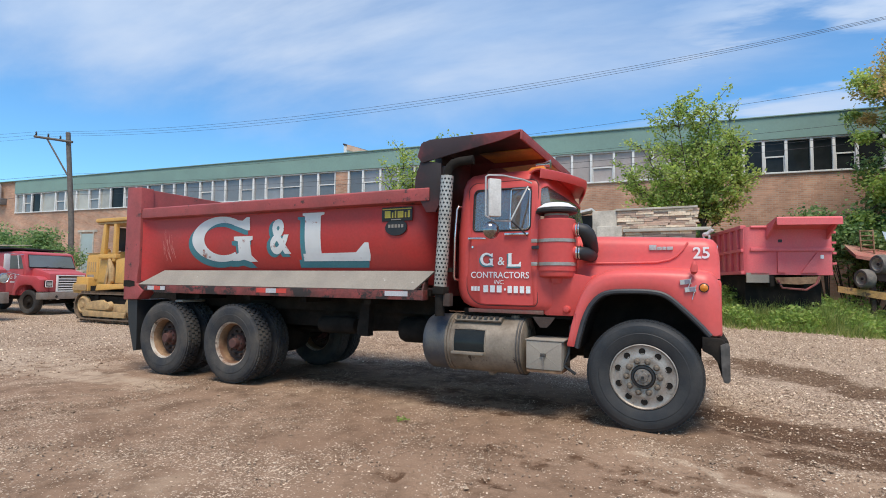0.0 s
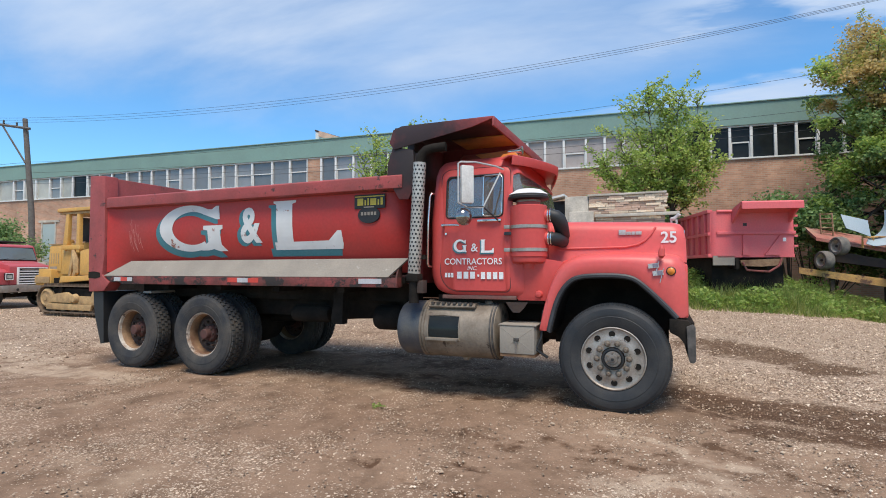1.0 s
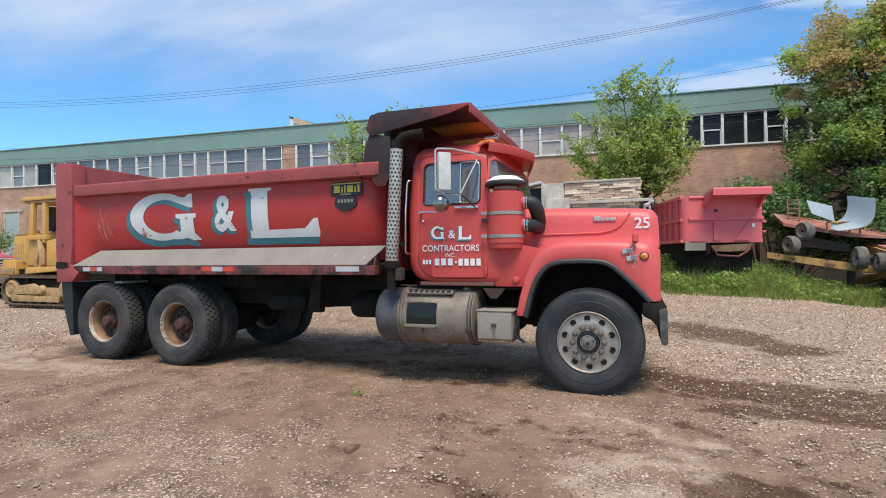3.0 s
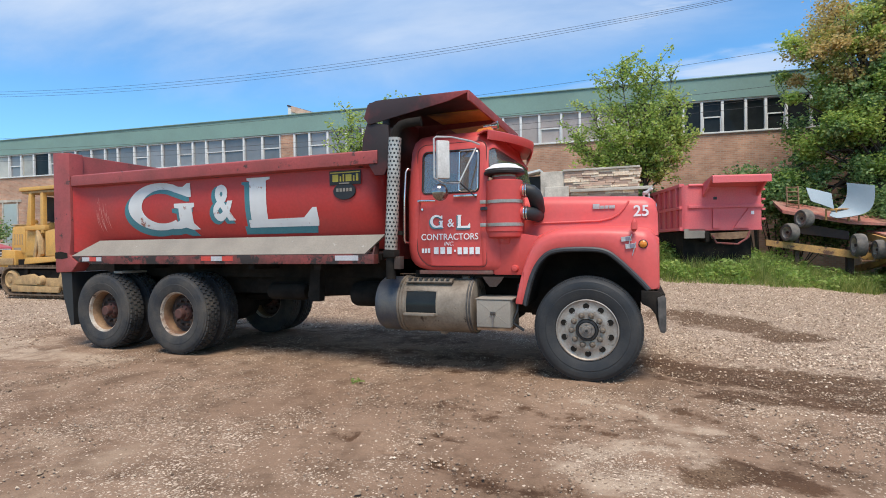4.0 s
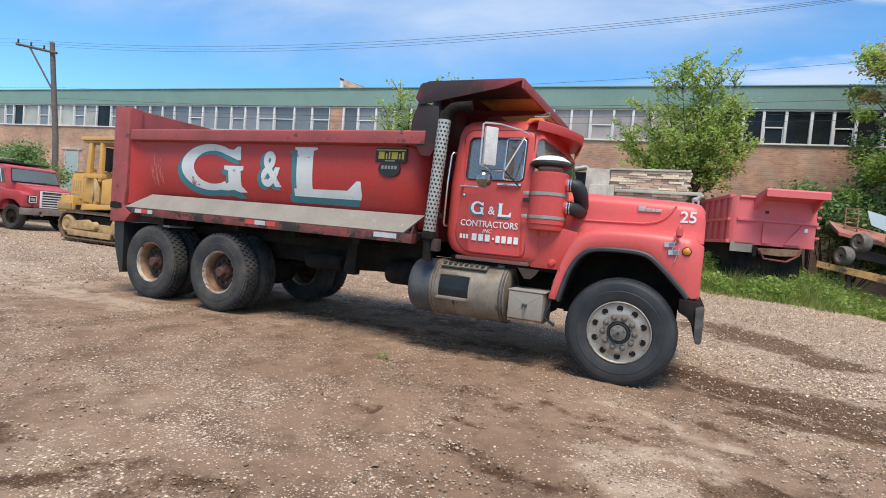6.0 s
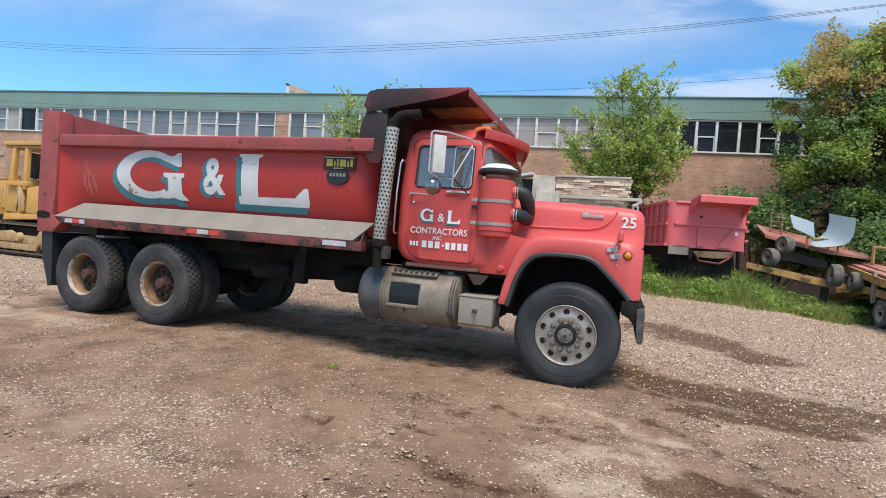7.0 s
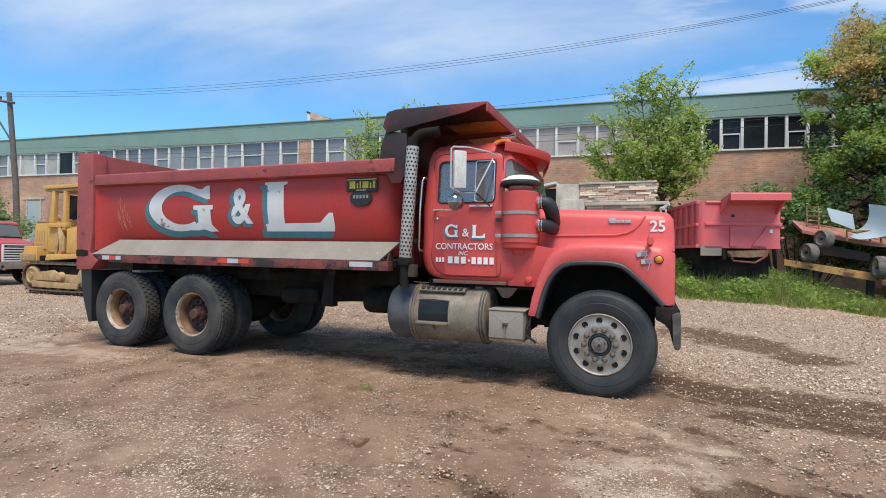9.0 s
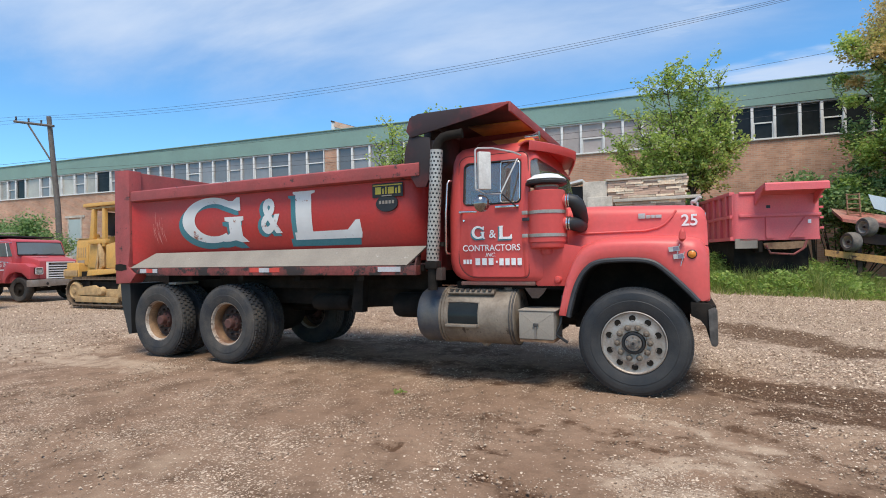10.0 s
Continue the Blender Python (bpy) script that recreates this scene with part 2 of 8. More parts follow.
M["teal"] = material("teal", (0.045, 0.19, 0.22), 0.55, second=(0.08, 0.22, 0.25), scale=5, amount=0.6, bump=0.03, spots=(0.30, 0.05, 0.045), spot_scale=10, spot_level=0.70)
M["black"] = material("black", (0.012, 0.012, 0.013), 0.5, second=(0.03, 0.03, 0.03), scale=6, bump=0.03)
M["black_trim"] = material("black_trim", (0.030, 0.032, 0.036), 0.55, second=(0.07, 0.07, 0.075), scale=4, amount=0.6, bump=0.04)
M["reflect_red"] = material("reflect_red", (0.62, 0.06, 0.04), 0.35, bump=0.0)
M["reflect_white"] = material("reflect_white", (0.52, 0.51, 0.52), 0.35, bump=0.0)
M["amber"] = material("amber", (0.75, 0.24, 0.03), 0.3, bump=0.0)
M["yellow_sign"] = material("yellow_sign", (0.55, 0.42, 0.05), 0.5, bump=0.0)
M["cat_yellow"] = material("cat_yellow", (0.66, 0.355, 0.085), 0.6, second=(0.50, 0.30, 0.10), scale=2, amount=0.8, grain=30, bump=0.04, spots=(0.22, 0.14, 0.07), spot_scale=6, spot_level=0.66)
M["dusty_yellow"] = material("dusty_yellow", (0.50, 0.325, 0.15), 0.85, second=(0.26, 0.17, 0.09), scale=4, amount=0.9, grain=40, grain_amount=0.2, bump=0.15, spots=(0.10, 0.07, 0.045), spot_scale=7, spot_level=0.64)
M["trailer_yellow"] = material("trailer_yellow", (0.58, 0.33, 0.10), 0.75, second=(0.27, 0.15, 0.075), scale=2.5, amount=1.0, grain=30, grain_amount=0.25, bump=0.12, spots=(0.12, 0.062, 0.04), spot_scale=5, spot_level=0.56)
M["deck_red"] = material("deck_red", (0.42, 0.135, 0.105), 0.85, second=(0.44, 0.27, 0.20), scale=1.6, amount=0.9, grain=20, grain_amount=0.25, bump=0.2, per_object=0.16, spots=(0.12, 0.06, 0.045), spot_scale=3, spot_level=0.60)
M["rim_dust"] = material("rim_dust", (0.55, 0.47, 0.37), 0.8, second=(0.24, 0.18, 0.13), scale=8, amount=0.9, bump=0.1)
M["rubber_dusty"] = material("rubber_dusty", (0.10, 0.092, 0.083), 0.9, second=(0.25, 0.215, 0.175), scale=6, amount=0.8, bump=0.15)
M["hub_grey"] = material("hub_grey", (0.24, 0.215, 0.19), 0.6, 0.3, second=(0.12, 0.10, 0.085), scale=16, amount=0.9, bump=0.05)
M["track"] = material("track", (0.19, 0.13, 0.085), 0.9, second=(0.09, 0.065, 0.045), scale=6, amount=0.9, bump=0.25)
M["pink"] = material("pink", (0.72, 0.118, 0.130), 0.6, second=(0.62, 0.17, 0.17), scale=1.2, amount=0.7, grain=25, grain_amount=0.08, bump=0.05, spots=(0.76, 0.36, 0.35), spot_scale=2.5, spot_level=0.66)
M["ihc_red"] = material("ihc_red", (0.50, 0.072, 0.085), 0.42, second=(0.44, 0.10, 0.105), scale=2, amount=0.7, bump=0.02)
M["bumper_grey"] = material("bumper_grey", (0.33, 0.30, 0.27), 0.55, 0.4, second=(0.2, 0.17, 0.14), scale=5, bump=0.03)
M["plate_grey"] = material("plate_grey", (0.25, 0.32, 0.36), 0.55, 0.1, second=(0.33, 0.38, 0.41), scale=2, bump=0.05)
M["scrape"] = material("scrape", (0.50, 0.20, 0.175), 0.7, second=(0.55, 0.34, 0.30), scale=9, bump=0.0)
M["mirror_back"] = material("mirror_back", (0.66, 0.64, 0.60), 0.5, second=(0.54, 0.51, 0.47), scale=9, amount=0.8, bump=0.02)
M["scuffed"] = material("scuffed", (0.05, 0.045, 0.041), 0.7, 0.0, second=(0.14, 0.125, 0.11), scale=9, amount=0.8, bump=0.08)
M["wood_pole"] = material("wood_pole", (0.155, 0.135, 0.12), 0.9, second=(0.10, 0.085, 0.075), scale=6, amount=0.8, grain=40, grain_amount=0.3, bump=0.3)
M["fascia"] = material("fascia", (0.19, 0.305, 0.265), 0.75, second=(0.165, 0.255, 0.225), scale=0.6, amount=0.7, grain=12, grain_amount=0.05, bump=0.02, world_space=True)
M["window_frame"] = material("window_frame", (0.68, 0.68, 0.66), 0.6, second=(0.56, 0.56, 0.53), scale=3, amount=0.6, bump=0.02)
M["concrete"] = material("concrete", (0.56, 0.50, 0.42), 0.9, second=(0.30, 0.265, 0.22), scale=2.5, amount=0.8, grain=30, grain_amount=0.15, bump=0.2)
M["old_board"] = material("old_board", (0.80, 0.645, 0.48), 0.9, second=(0.60, 0.43, 0.30), scale=3, amount=0.8, grain=30, grain_amount=0.25, bump=0.2, per_object=0.18)
M["bark"] = material("bark", (0.075, 0.058, 0.045), 0.95, second=(0.045, 0.036, 0.03), scale=12, amount=0.8, bump=0.5, bump_scale=20)
M["door_grey"] = material("door_grey", (0.34, 0.40, 0.38), 0.6, second=(0.30, 0.35, 0.33), scale=2, bump=0.02)
M["roofing"] = material("roofing", (0.16, 0.15, 0.14), 0.9, bump=0.1)
M["wire"] = material("wire", (0.03, 0.03, 0.035), 0.6, bump=0.0)
M["seat"] = material("seat", (0.02, 0.02, 0.022), 0.8, bump=0.05)
M["blue_flag"] = material("blue_flag", (0.22, 0.20, 0.25), 0.5, bump=0.0)


def glass(name, tint, rough=0.03):
    m = bpy.data.materials.new(name)
    m.use_nodes = True
    n, l = m.node_tree.nodes, m.node_tree.links
    n.remove(n["Principled BSDF"])
    tr = n.new("ShaderNodeBsdfTransparent"); tr.inputs[0].default_value = (*tint, 1)
    gl = n.new("ShaderNodeBsdfGlossy"); gl.inputs["Roughness"].default_value = rough
    gl.inputs["Color"].default_value = (0.9, 0.9, 0.88, 1)
    fr = n.new("ShaderNodeFresnel"); fr.inputs["IOR"].default_value = 1.5
    mr = n.new("ShaderNodeMapRange")
    mr.inputs["To Min"].default_value, mr.inputs["To Max"].default_value = 0.10, 1.0
    l.new(fr.outputs[0], mr.inputs["Value"])
    mx = n.new("ShaderNodeMixShader")
    l.new(mr.outputs[0], mx.inputs[0]); l.new(tr.outputs[0], mx.inputs[1]); l.new(gl.outputs[0], mx.inputs[2])
    # grey diffuse share stands in for pale clouded sky mirrored in the glass
    pale_reflection = n.new("ShaderNodeBsdfDiffuse"); pale_reflection.inputs[0].default_value = (0.42, 0.41, 0.38, 1)
    mx2 = n.new("ShaderNodeMixShader"); mx2.inputs[0].default_value = 0.11
    l.new(mx.outputs[0], mx2.inputs[1]); l.new(pale_reflection.outputs[0], mx2.inputs[2])
    l.new(mx2.outputs[0], n["Material Output"].inputs["Surface"])
    return m


def soot_material(name, color, soot, near, far, strength=1.0):
    """Paint blackened by the exhaust: soot thins out from the pipe's outlet, between two distances from it."""
    m = material(name, color, 0.62, second=[c * 0.72 for c in color], scale=3, amount=0.8, grain=30, bump=0.08)
    n, l = m.node_tree.nodes, m.node_tree.links
    b = n["Principled BSDF"]
    paint = b.inputs["Base Color"].links[0].from_socket
    co = n["Texture Coordinate"].outputs["Object"]
    t = n.new("ShaderNodeTexNoise"); t.inputs["Scale"].default_value, t.inputs["Detail"].default_value = 2.6, 7
    t.inputs["Roughness"].default_value = 0.62
    l.new(co, t.inputs["Vector"])
    d = n.new("ShaderNodeVectorMath"); d.operation = "DISTANCE"
    d.inputs[1].default_value = (-2.10, 0.22, 2.88)
    l.new(co, d.inputs[0])
    ad = n.new("ShaderNodeMath"); ad.operation = "MULTIPLY_ADD"; ad.inputs[1].default_value = 1.15
    l.new(t.outputs["Fac"], ad.inputs[0]); l.new(d.outputs["Value"], ad.inputs[2])
    rr = n.new("ShaderNodeMapRange"); rr.interpolation_type = "SMOOTHSTEP"
    rr.inputs["From Min"].default_value, rr.inputs["From Max"].default_value = near + 0.575, far + 0.575
    rr.inputs["To Min"].default_value, rr.inputs["To Max"].default_value = strength, 0.0
    l.new(ad.outputs[0], rr.inputs["Value"])
    mx = n.new("ShaderNodeMixRGB"); mx.inputs[2].default_value = (*soot, 1)
    l.new(rr.outputs[0], mx.inputs[0]); l.new(paint, mx.inputs[1]); l.new(mx.outputs[0], b.inputs["Base Color"])
    return m


M["canopy_red"] = soot_material("canopy_red", (0.36, 0.055, 0.055), (0.026, 0.018, 0.020), 0.34, 0.98, 0.97)
M["headboard"] = soot_material("headboard", (0.20, 0.032, 0.032), (0.022, 0.014, 0.014), 0.34, 1.05, 1.0)
M["sooty_red"] = soot_material("sooty_red", (0.24, 0.036, 0.036), (0.018, 0.012, 0.012), 0.35, 1.30)
M["patch_yellow"] = soot_material("patch_yellow", (0.66, 0.36, 0.075), (0.03, 0.02, 0.016), 0.25, 1.0)
M["glass"] = glass("glass", (0.74, 0.77, 0.72))
M["pane_sky"] = material("pane_sky", (0.20, 0.20, 0.20), 0.15, second=(0.15, 0.15, 0.145), scale=0.8, amount=0.8, bump=0.0, per_object=0.35, spec=0.8)
M["pane_pale"] = material("pane_pale", (0.42, 0.40, 0.34), 0.25, second=(0.24, 0.235, 0.22), scale=0.9, amount=0.8, bump=0.0, per_object=0.2, spec=0.6)
M["pane_truck"] = material("pane_truck", (0.15, 0.185, 0.185), 0.06, second=(0.14, 0.155, 0.15), scale=1.2, amount=0.8, bump=0.0, spec=0.8)
M["lens"] = material("lens", (0.55, 0.56, 0.52), 0.15, second=(0.30, 0.31, 0.28), scale=12, amount=0.8, bump=0.0, spec=0.8)
M["pane_dark"] = material("pane_dark", (0.014, 0.017, 0.018), 0.12, second=(0.03, 0.034, 0.034), scale=1.5, amount=0.7, bump=0.0, spec=0.15)
M["pane_rose"] = material("pane_rose", (0.42, 0.36, 0.33), 0.3, second=(0.26, 0.22, 0.20), scale=0.9, amount=0.8, bump=0.0, per_object=0.12, spec=0.5)


def brick_material():
    m = bpy.data.materials.new("brick_wall")
    m.use_nodes = True
    n, l = m.node_tree.nodes, m.node_tree.links
    b = n["Principled BSDF"]
    b.inputs["Roughness"].default_value = 0.9
    co = n.new("ShaderNodeTexCoord")
    mp = n.new("ShaderNodeMapping")
    mp.inputs["Rotation"].default_value = (radians(90), 0, 0)
    l.new(co.outputs["Object"], mp.inputs[0])
    br = n.new("ShaderNodeTexBrick")
    br.inputs["Scale"].default_value = 1.0
    br.inputs["Brick Width"].default_value, br.inputs["Row Height"].default_value = 0.21, 0.075
    br.inputs["Mortar Size"].default_value = 0.008
    br.inputs["Color1"].default_value, br.inputs["Color2"].default_value = (0.54, 0.30, 0.195, 1), (0.42, 0.215, 0.135, 1)
    br.inputs["Mortar"].default_value = (0.44, 0.35, 0.27, 1)
    l.new(mp.outputs[0], br.inputs["Vector"])
    t = n.new("ShaderNodeTexNoise"); t.inputs["Scale"].default_value, t.inputs["Detail"].default_value = 0.42, 9
    t.inputs["Roughness"].default_value = 0.66
    l.new(co.outputs["Object"], t.inputs["Vector"])
    r = n.new("ShaderNodeMapRange")
    r.inputs["From Min"].default_value, r.inputs["From Max"].default_value = 0.32, 0.68
    r.inputs["To Min"].default_value, r.inputs["To Max"].default_value = 0.62, 1.30
    l.new(t.outputs["Fac"], r.inputs["Value"])
    mu = n.new("ShaderNodeMixRGB"); mu.blend_type = "MULTIPLY"; mu.inputs[0].default_value = 1
    l.new(br.outputs["Color"], mu.inputs[1]); l.new(r.outputs[0], mu.inputs[2])
    l.new(mu.outputs[0], b.inputs["Base Color"])
    bp = n.new("ShaderNodeBump"); bp.inputs["Strength"].default_value = 0.4; bp.inputs["Distance"].default_value = 0.01
    l.new(br.outputs["Fac"], bp.inputs["Height"]); bp.invert = True
    l.new(bp.outputs[0], b.inputs["Normal"])
    return m


M["brick"] = brick_material()


def leaf_material(name, a, c, b, through=0.35, glow_=1.35):
    m = bpy.data.materials.new(name)
    m.use_nodes = True
    n, l = m.node_tree.nodes, m.node_tree.links
    p = n["Principled BSDF"]
    p.inputs["Roughness"].default_value = 0.55
    p.inputs["Specular IOR Level"].default_value = 0.3
    g = n.new("ShaderNodeNewGeometry")
    ramp = n.new("ShaderNodeValToRGB")
    ramp.color_ramp.elements[0].color, ramp.color_ramp.elements[1].color = (*a, 1), (*b, 1)
    e = ramp.color_ramp.elements.new(0.55); e.color = (*c, 1)
    l.new(g.outputs["Random Per Island"], ramp.inputs[0])
    l.new(ramp.outputs[0], p.inputs["Base Color"])
    tr = n.new("ShaderNodeBsdfTranslucent")
    glow = n.new("ShaderNodeMixRGB"); glow.blend_type = "MULTIPLY"; glow.inputs[0].default_value = 1
    glow.inputs[2].default_value = (glow_, glow_, 0.85 * glow_, 1)   # light passes a leaf yellower and stronger than it is thrown back
    l.new(ramp.outputs[0], glow.inputs[1]); l.new(glow.outputs[0], tr.inputs[0])
    mx = n.new("ShaderNodeMixShader"); mx.inputs[0].default_value = through
    l.new(p.outputs[0], mx.inputs[1]); l.new(tr.outputs[0], mx.inputs[2])
    l.new(mx.outputs[0], n["Material Output"].inputs["Surface"])
    return m


M["leaf"] = leaf_material("leaf", (0.20, 0.28, 0.08), (0.36, 0.46, 0.13), (0.54, 0.60, 0.22), 0.55)
M["leaf_dark"] = leaf_material("leaf_dark", (0.09, 0.165, 0.065), (0.20, 0.32, 0.125), (0.36, 0.47, 0.21), 0.48, 1.2)
M["leaf_fresh"] = leaf_material("leaf_fresh", (0.15, 0.24, 0.06), (0.29, 0.41, 0.11), (0.47, 0.55, 0.19), 0.55)
M["leaf_gold"] = leaf_material("leaf_gold", (0.27, 0.31, 0.09), (0.45, 0.41, 0.14), (0.60, 0.46, 0.18), 0.5)
M["leaf_tan"] = leaf_material("leaf_tan", (0.36, 0.28, 0.12), (0.53, 0.41, 0.19), (0.64, 0.50, 0.26), 0.5)
M["leaf_olive"] = leaf_material("leaf_olive", (0.18, 0.24, 0.08), (0.33, 0.39, 0.13), (0.52, 0.53, 0.22), 0.52)
M["grass"] = leaf_material("grass", (0.11, 0.17, 0.045), (0.23, 0.30, 0.07), (0.44, 0.43, 0.18), 0.45)


def ground_material():
    m = bpy.data.materials.new("dirt_gravel")
    m.use_nodes = True
    n, l = m.node_tree.nodes, m.node_tree.links
    b = n["Principled BSDF"]
    b.inputs["Roughness"].default_value = 0.95
    b.inputs["Specular IOR Level"].default_value = 0.25
    pos = n.new("ShaderNodeNewGeometry").outputs["Position"]

    def noise_tex(scale, detail=6, rough=0.6, dist=0.0, src=pos):
        t = n.new("ShaderNodeTexNoise")
        for k, v in (("Scale", scale), ("Detail", detail), ("Roughness", rough), ("Distortion", dist)):
            t.inputs[k].default_value = v
        l.new(src, t.inputs["Vector"])
        return t.outputs["Fac"]

    def ramp(v, lo, hi, a=0.0, c=1.0):
        r = n.new("ShaderNodeMapRange")
        for k, x in (("From Min", lo), ("From Max", hi), ("To Min", a), ("To Max", c)):
            r.inputs[k].default_value = x
        l.new(v, r.inputs["Value"])
        return r.outputs[0]

    def mixc(f, a, c, mode="MIX"):
        x = n.new("ShaderNodeMixRGB"); x.blend_type = mode
        for i, v in ((0, f), (1, a), (2, c)):
            if isinstance(v, (tuple, float, int)):
                x.inputs[i].default_value = v if not isinstance(v, tuple) else (*v, 1)
            else:
                l.new(v, x.inputs[i])
        return x.outputs[0]

    def math_(op, a, c):
        x = n.new("ShaderNodeMath"); x.operation = op
        for i, v in ((0, a), (1, c)):
            if isinstance(v, (float, int)):
                x.inputs[i].default_value = v
            else:
                l.new(v, x.inputs[i])
        return x.outputs[0]

    def attr(name):
        x = n.new("ShaderNodeAttribute"); x.attribute_name = name
        return x.outputs["Fac"]

    fine = noise_tex(3.5, 7, 0.65)
    dirt = mixc(ramp(noise_tex(0.55, 5), 0.35, 0.65), (0.222, 0.138, 0.088), (0.315, 0.210, 0.140))
    dirt = mixc(ramp(noise_tex(2.3, 7, 0.68), 0.45, 0.64, 0.0, 0.85), dirt, (0.135, 0.082, 0.050))
    dirt = mixc(ramp(noise_tex(0.9, 4), 0.58, 0.68, 0.0, 0.7), dirt, (0.36, 0.255, 0.172))
    # pale dry crust
    dirt = mixc(ramp(math_("ADD", attr("pale"), math_("MULTIPLY", fine, 1.7)), 1.22, 1.56, 0.0, 0.75), dirt, (0.46, 0.35, 0.25))
    # loose pebbles of two sizes
    def stones(scale, amount_socket):
        vor = n.new("ShaderNodeTexVoronoi"); vor.inputs["Scale"].default_value = scale
        l.new(pos, vor.inputs["Vector"])
        sv = n.new("ShaderNodeSeparateColor"); l.new(vor.outputs["Color"], sv.inputs[0])
        tone = mixc(sv.outputs[0], (0.17, 0.108, 0.070), (0.72, 0.565, 0.42))
        mask = math_("MULTIPLY", math_("LESS_THAN", sv.outputs[1], amount_socket), math_("LESS_THAN", vor.outputs["Distance"], 0.50))
        return tone, mask, vor.outputs["Distance"]
    grav = math_("ADD", attr("gravel"), math_("MULTIPLY", noise_tex(1.1, 6, 0.62), 1.0))
    dens = ramp(grav, 0.50, 0.95, 0.04, 0.95)
    tone1, mask1, d1 = stones(46, dens)
    tone2, mask2, d2 = stones(95, dens)
    col = mixc(mask2, dirt, tone2)
    col = mixc(mask1, col, tone1)
    pebble = math_("MAXIMUM", mask1, math_("MULTIPLY", mask2, 0.5))
    # damp earth, and the truck's shade put into the soil colour
    wet_shade = ramp(math_("ADD", attr("damp_shade"), math_("ADD", math_("MULTIPLY", noise_tex(7, 10, 0.8), 2.4), math_("MULTIPLY", noise_tex(1.7, 5, 0.6), 1.5))), 2.33, 2.70, 0.0, 0.92)
    col = mixc(wet_shade, col, mixc(1.0, col, (0.34, 0.265, 0.205), "MULTIPLY"))
    col = mixc(1.0, col, ramp(noise_tex(90, 3), 0.25, 0.75, 0.80, 1.2), "MULTIPLY")
    vor_d = math_("MINIMUM", d1, d2)
    l.new(col, b.inputs["Base Color"])
    h = math_("ADD", math_("MULTIPLY", pebble, math_("SUBTRACT", 0.6, vor_d)), math_("MULTIPLY", noise_tex(14, 6, 0.65), 0.7))
    bp = n.new("ShaderNodeBump"); bp.inputs["Strength"].default_value = 0.55; bp.inputs["Distance"].default_value = 0.03
    l.new(h, bp.inputs["Height"]); l.new(bp.outputs[0], b.inputs["Normal"])
    return m


M["ground"] = ground_material()


def pebble_material(name, dark, middle, pale):
    m = bpy.data.materials.new(name)
    m.use_nodes = True
    n, l = m.node_tree.nodes, m.node_tree.links
    b = n["Principled BSDF"]; b.inputs["Roughness"].default_value = 0.9
    g = n.new("ShaderNodeNewGeometry")
    r = n.new("ShaderNodeValToRGB")
    r.color_ramp.elements[0].color, r.color_ramp.elements[1].color = (*dark, 1), (*pale, 1)
    e = r.color_ramp.elements.new(0.5); e.color = (*middle, 1)
    e = r.color_ramp.elements.new(0.82); e.color = (*[0.62 * m_ + 0.38 * p_ for m_, p_ in zip(middle, pale)], 1)
    l.new(g.outputs["Random Per Island"], r.inputs[0]); l.new(r.outputs[0], b.inputs["Base Color"])
    return m


M["pebble"] = pebble_material("pebbles", (0.14, 0.095, 0.062), (0.31, 0.215, 0.145), (0.60, 0.48, 0.355))
M["pebble_pale"] = pebble_material("pale_pebbles", (0.16, 0.105, 0.07), (0.47, 0.335, 0.235), (0.94, 0.79, 0.62))


# ---- shaping helpers ----
def box_bm(bm, x0, x1, y0, y1, z0, z1, bevel=0.0, m=None):
    vs = [bm.verts.new((x, y, z)) for x in (x0, x1) for y in (y0, y1) for z in (z0, z1)]
    fs = [bm.faces.new([vs[i] for i in f]) for f in ((0, 1, 3, 2), (4, 6, 7, 5), (0, 4, 5, 1), (2, 3, 7, 6), (0, 2, 6, 4), (1, 5, 7, 3))]
    if m is not None:
        for v in vs:
            v.co = m @ v.co
    if bevel:
        es = list({e for f in fs for e in f.edges})
        bmesh.ops.bevel(bm, geom=es, offset=bevel, segments=2, affect="EDGES", profile=0.6)
    return bm


def block(x0, x1, y0, y1, z0, z1, bevel=0.0, m=None):
    return box_bm(bmesh.new(), x0, x1, y0, y1, z0, z1, bevel, m)


def prism(bm, poly, axis, a, b, bevel=0.0):
    """A polygon in the plane across an axis, drawn out from a to b. axis y: (x, z) pairs; x: (y, z); z: (x, y)."""
    def at(p, d):
        return {"y": (p[0], d, p[1]), "x": (d, p[0], p[1]), "z": (p[0], p[1], d)}[axis]
    lo, hi = [bm.verts.new(at(p, a)) for p in poly], [bm.verts.new(at(p, b)) for p in poly]
    fs = [bm.faces.new(lo), bm.faces.new(hi[::-1])]
    k = len(poly)
    fs += [bm.faces.new((lo[i], hi[i], hi[(i + 1) % k], lo[(i + 1) % k])) for i in range(k)]
    bmesh.ops.recalc_face_normals(bm, faces=fs)
    if bevel:
        es = list({e for f in fs for e in f.edges})
        bmesh.ops.bevel(bm, geom=es, offset=bevel, segments=2, affect="EDGES", profile=0.6)
    return bm


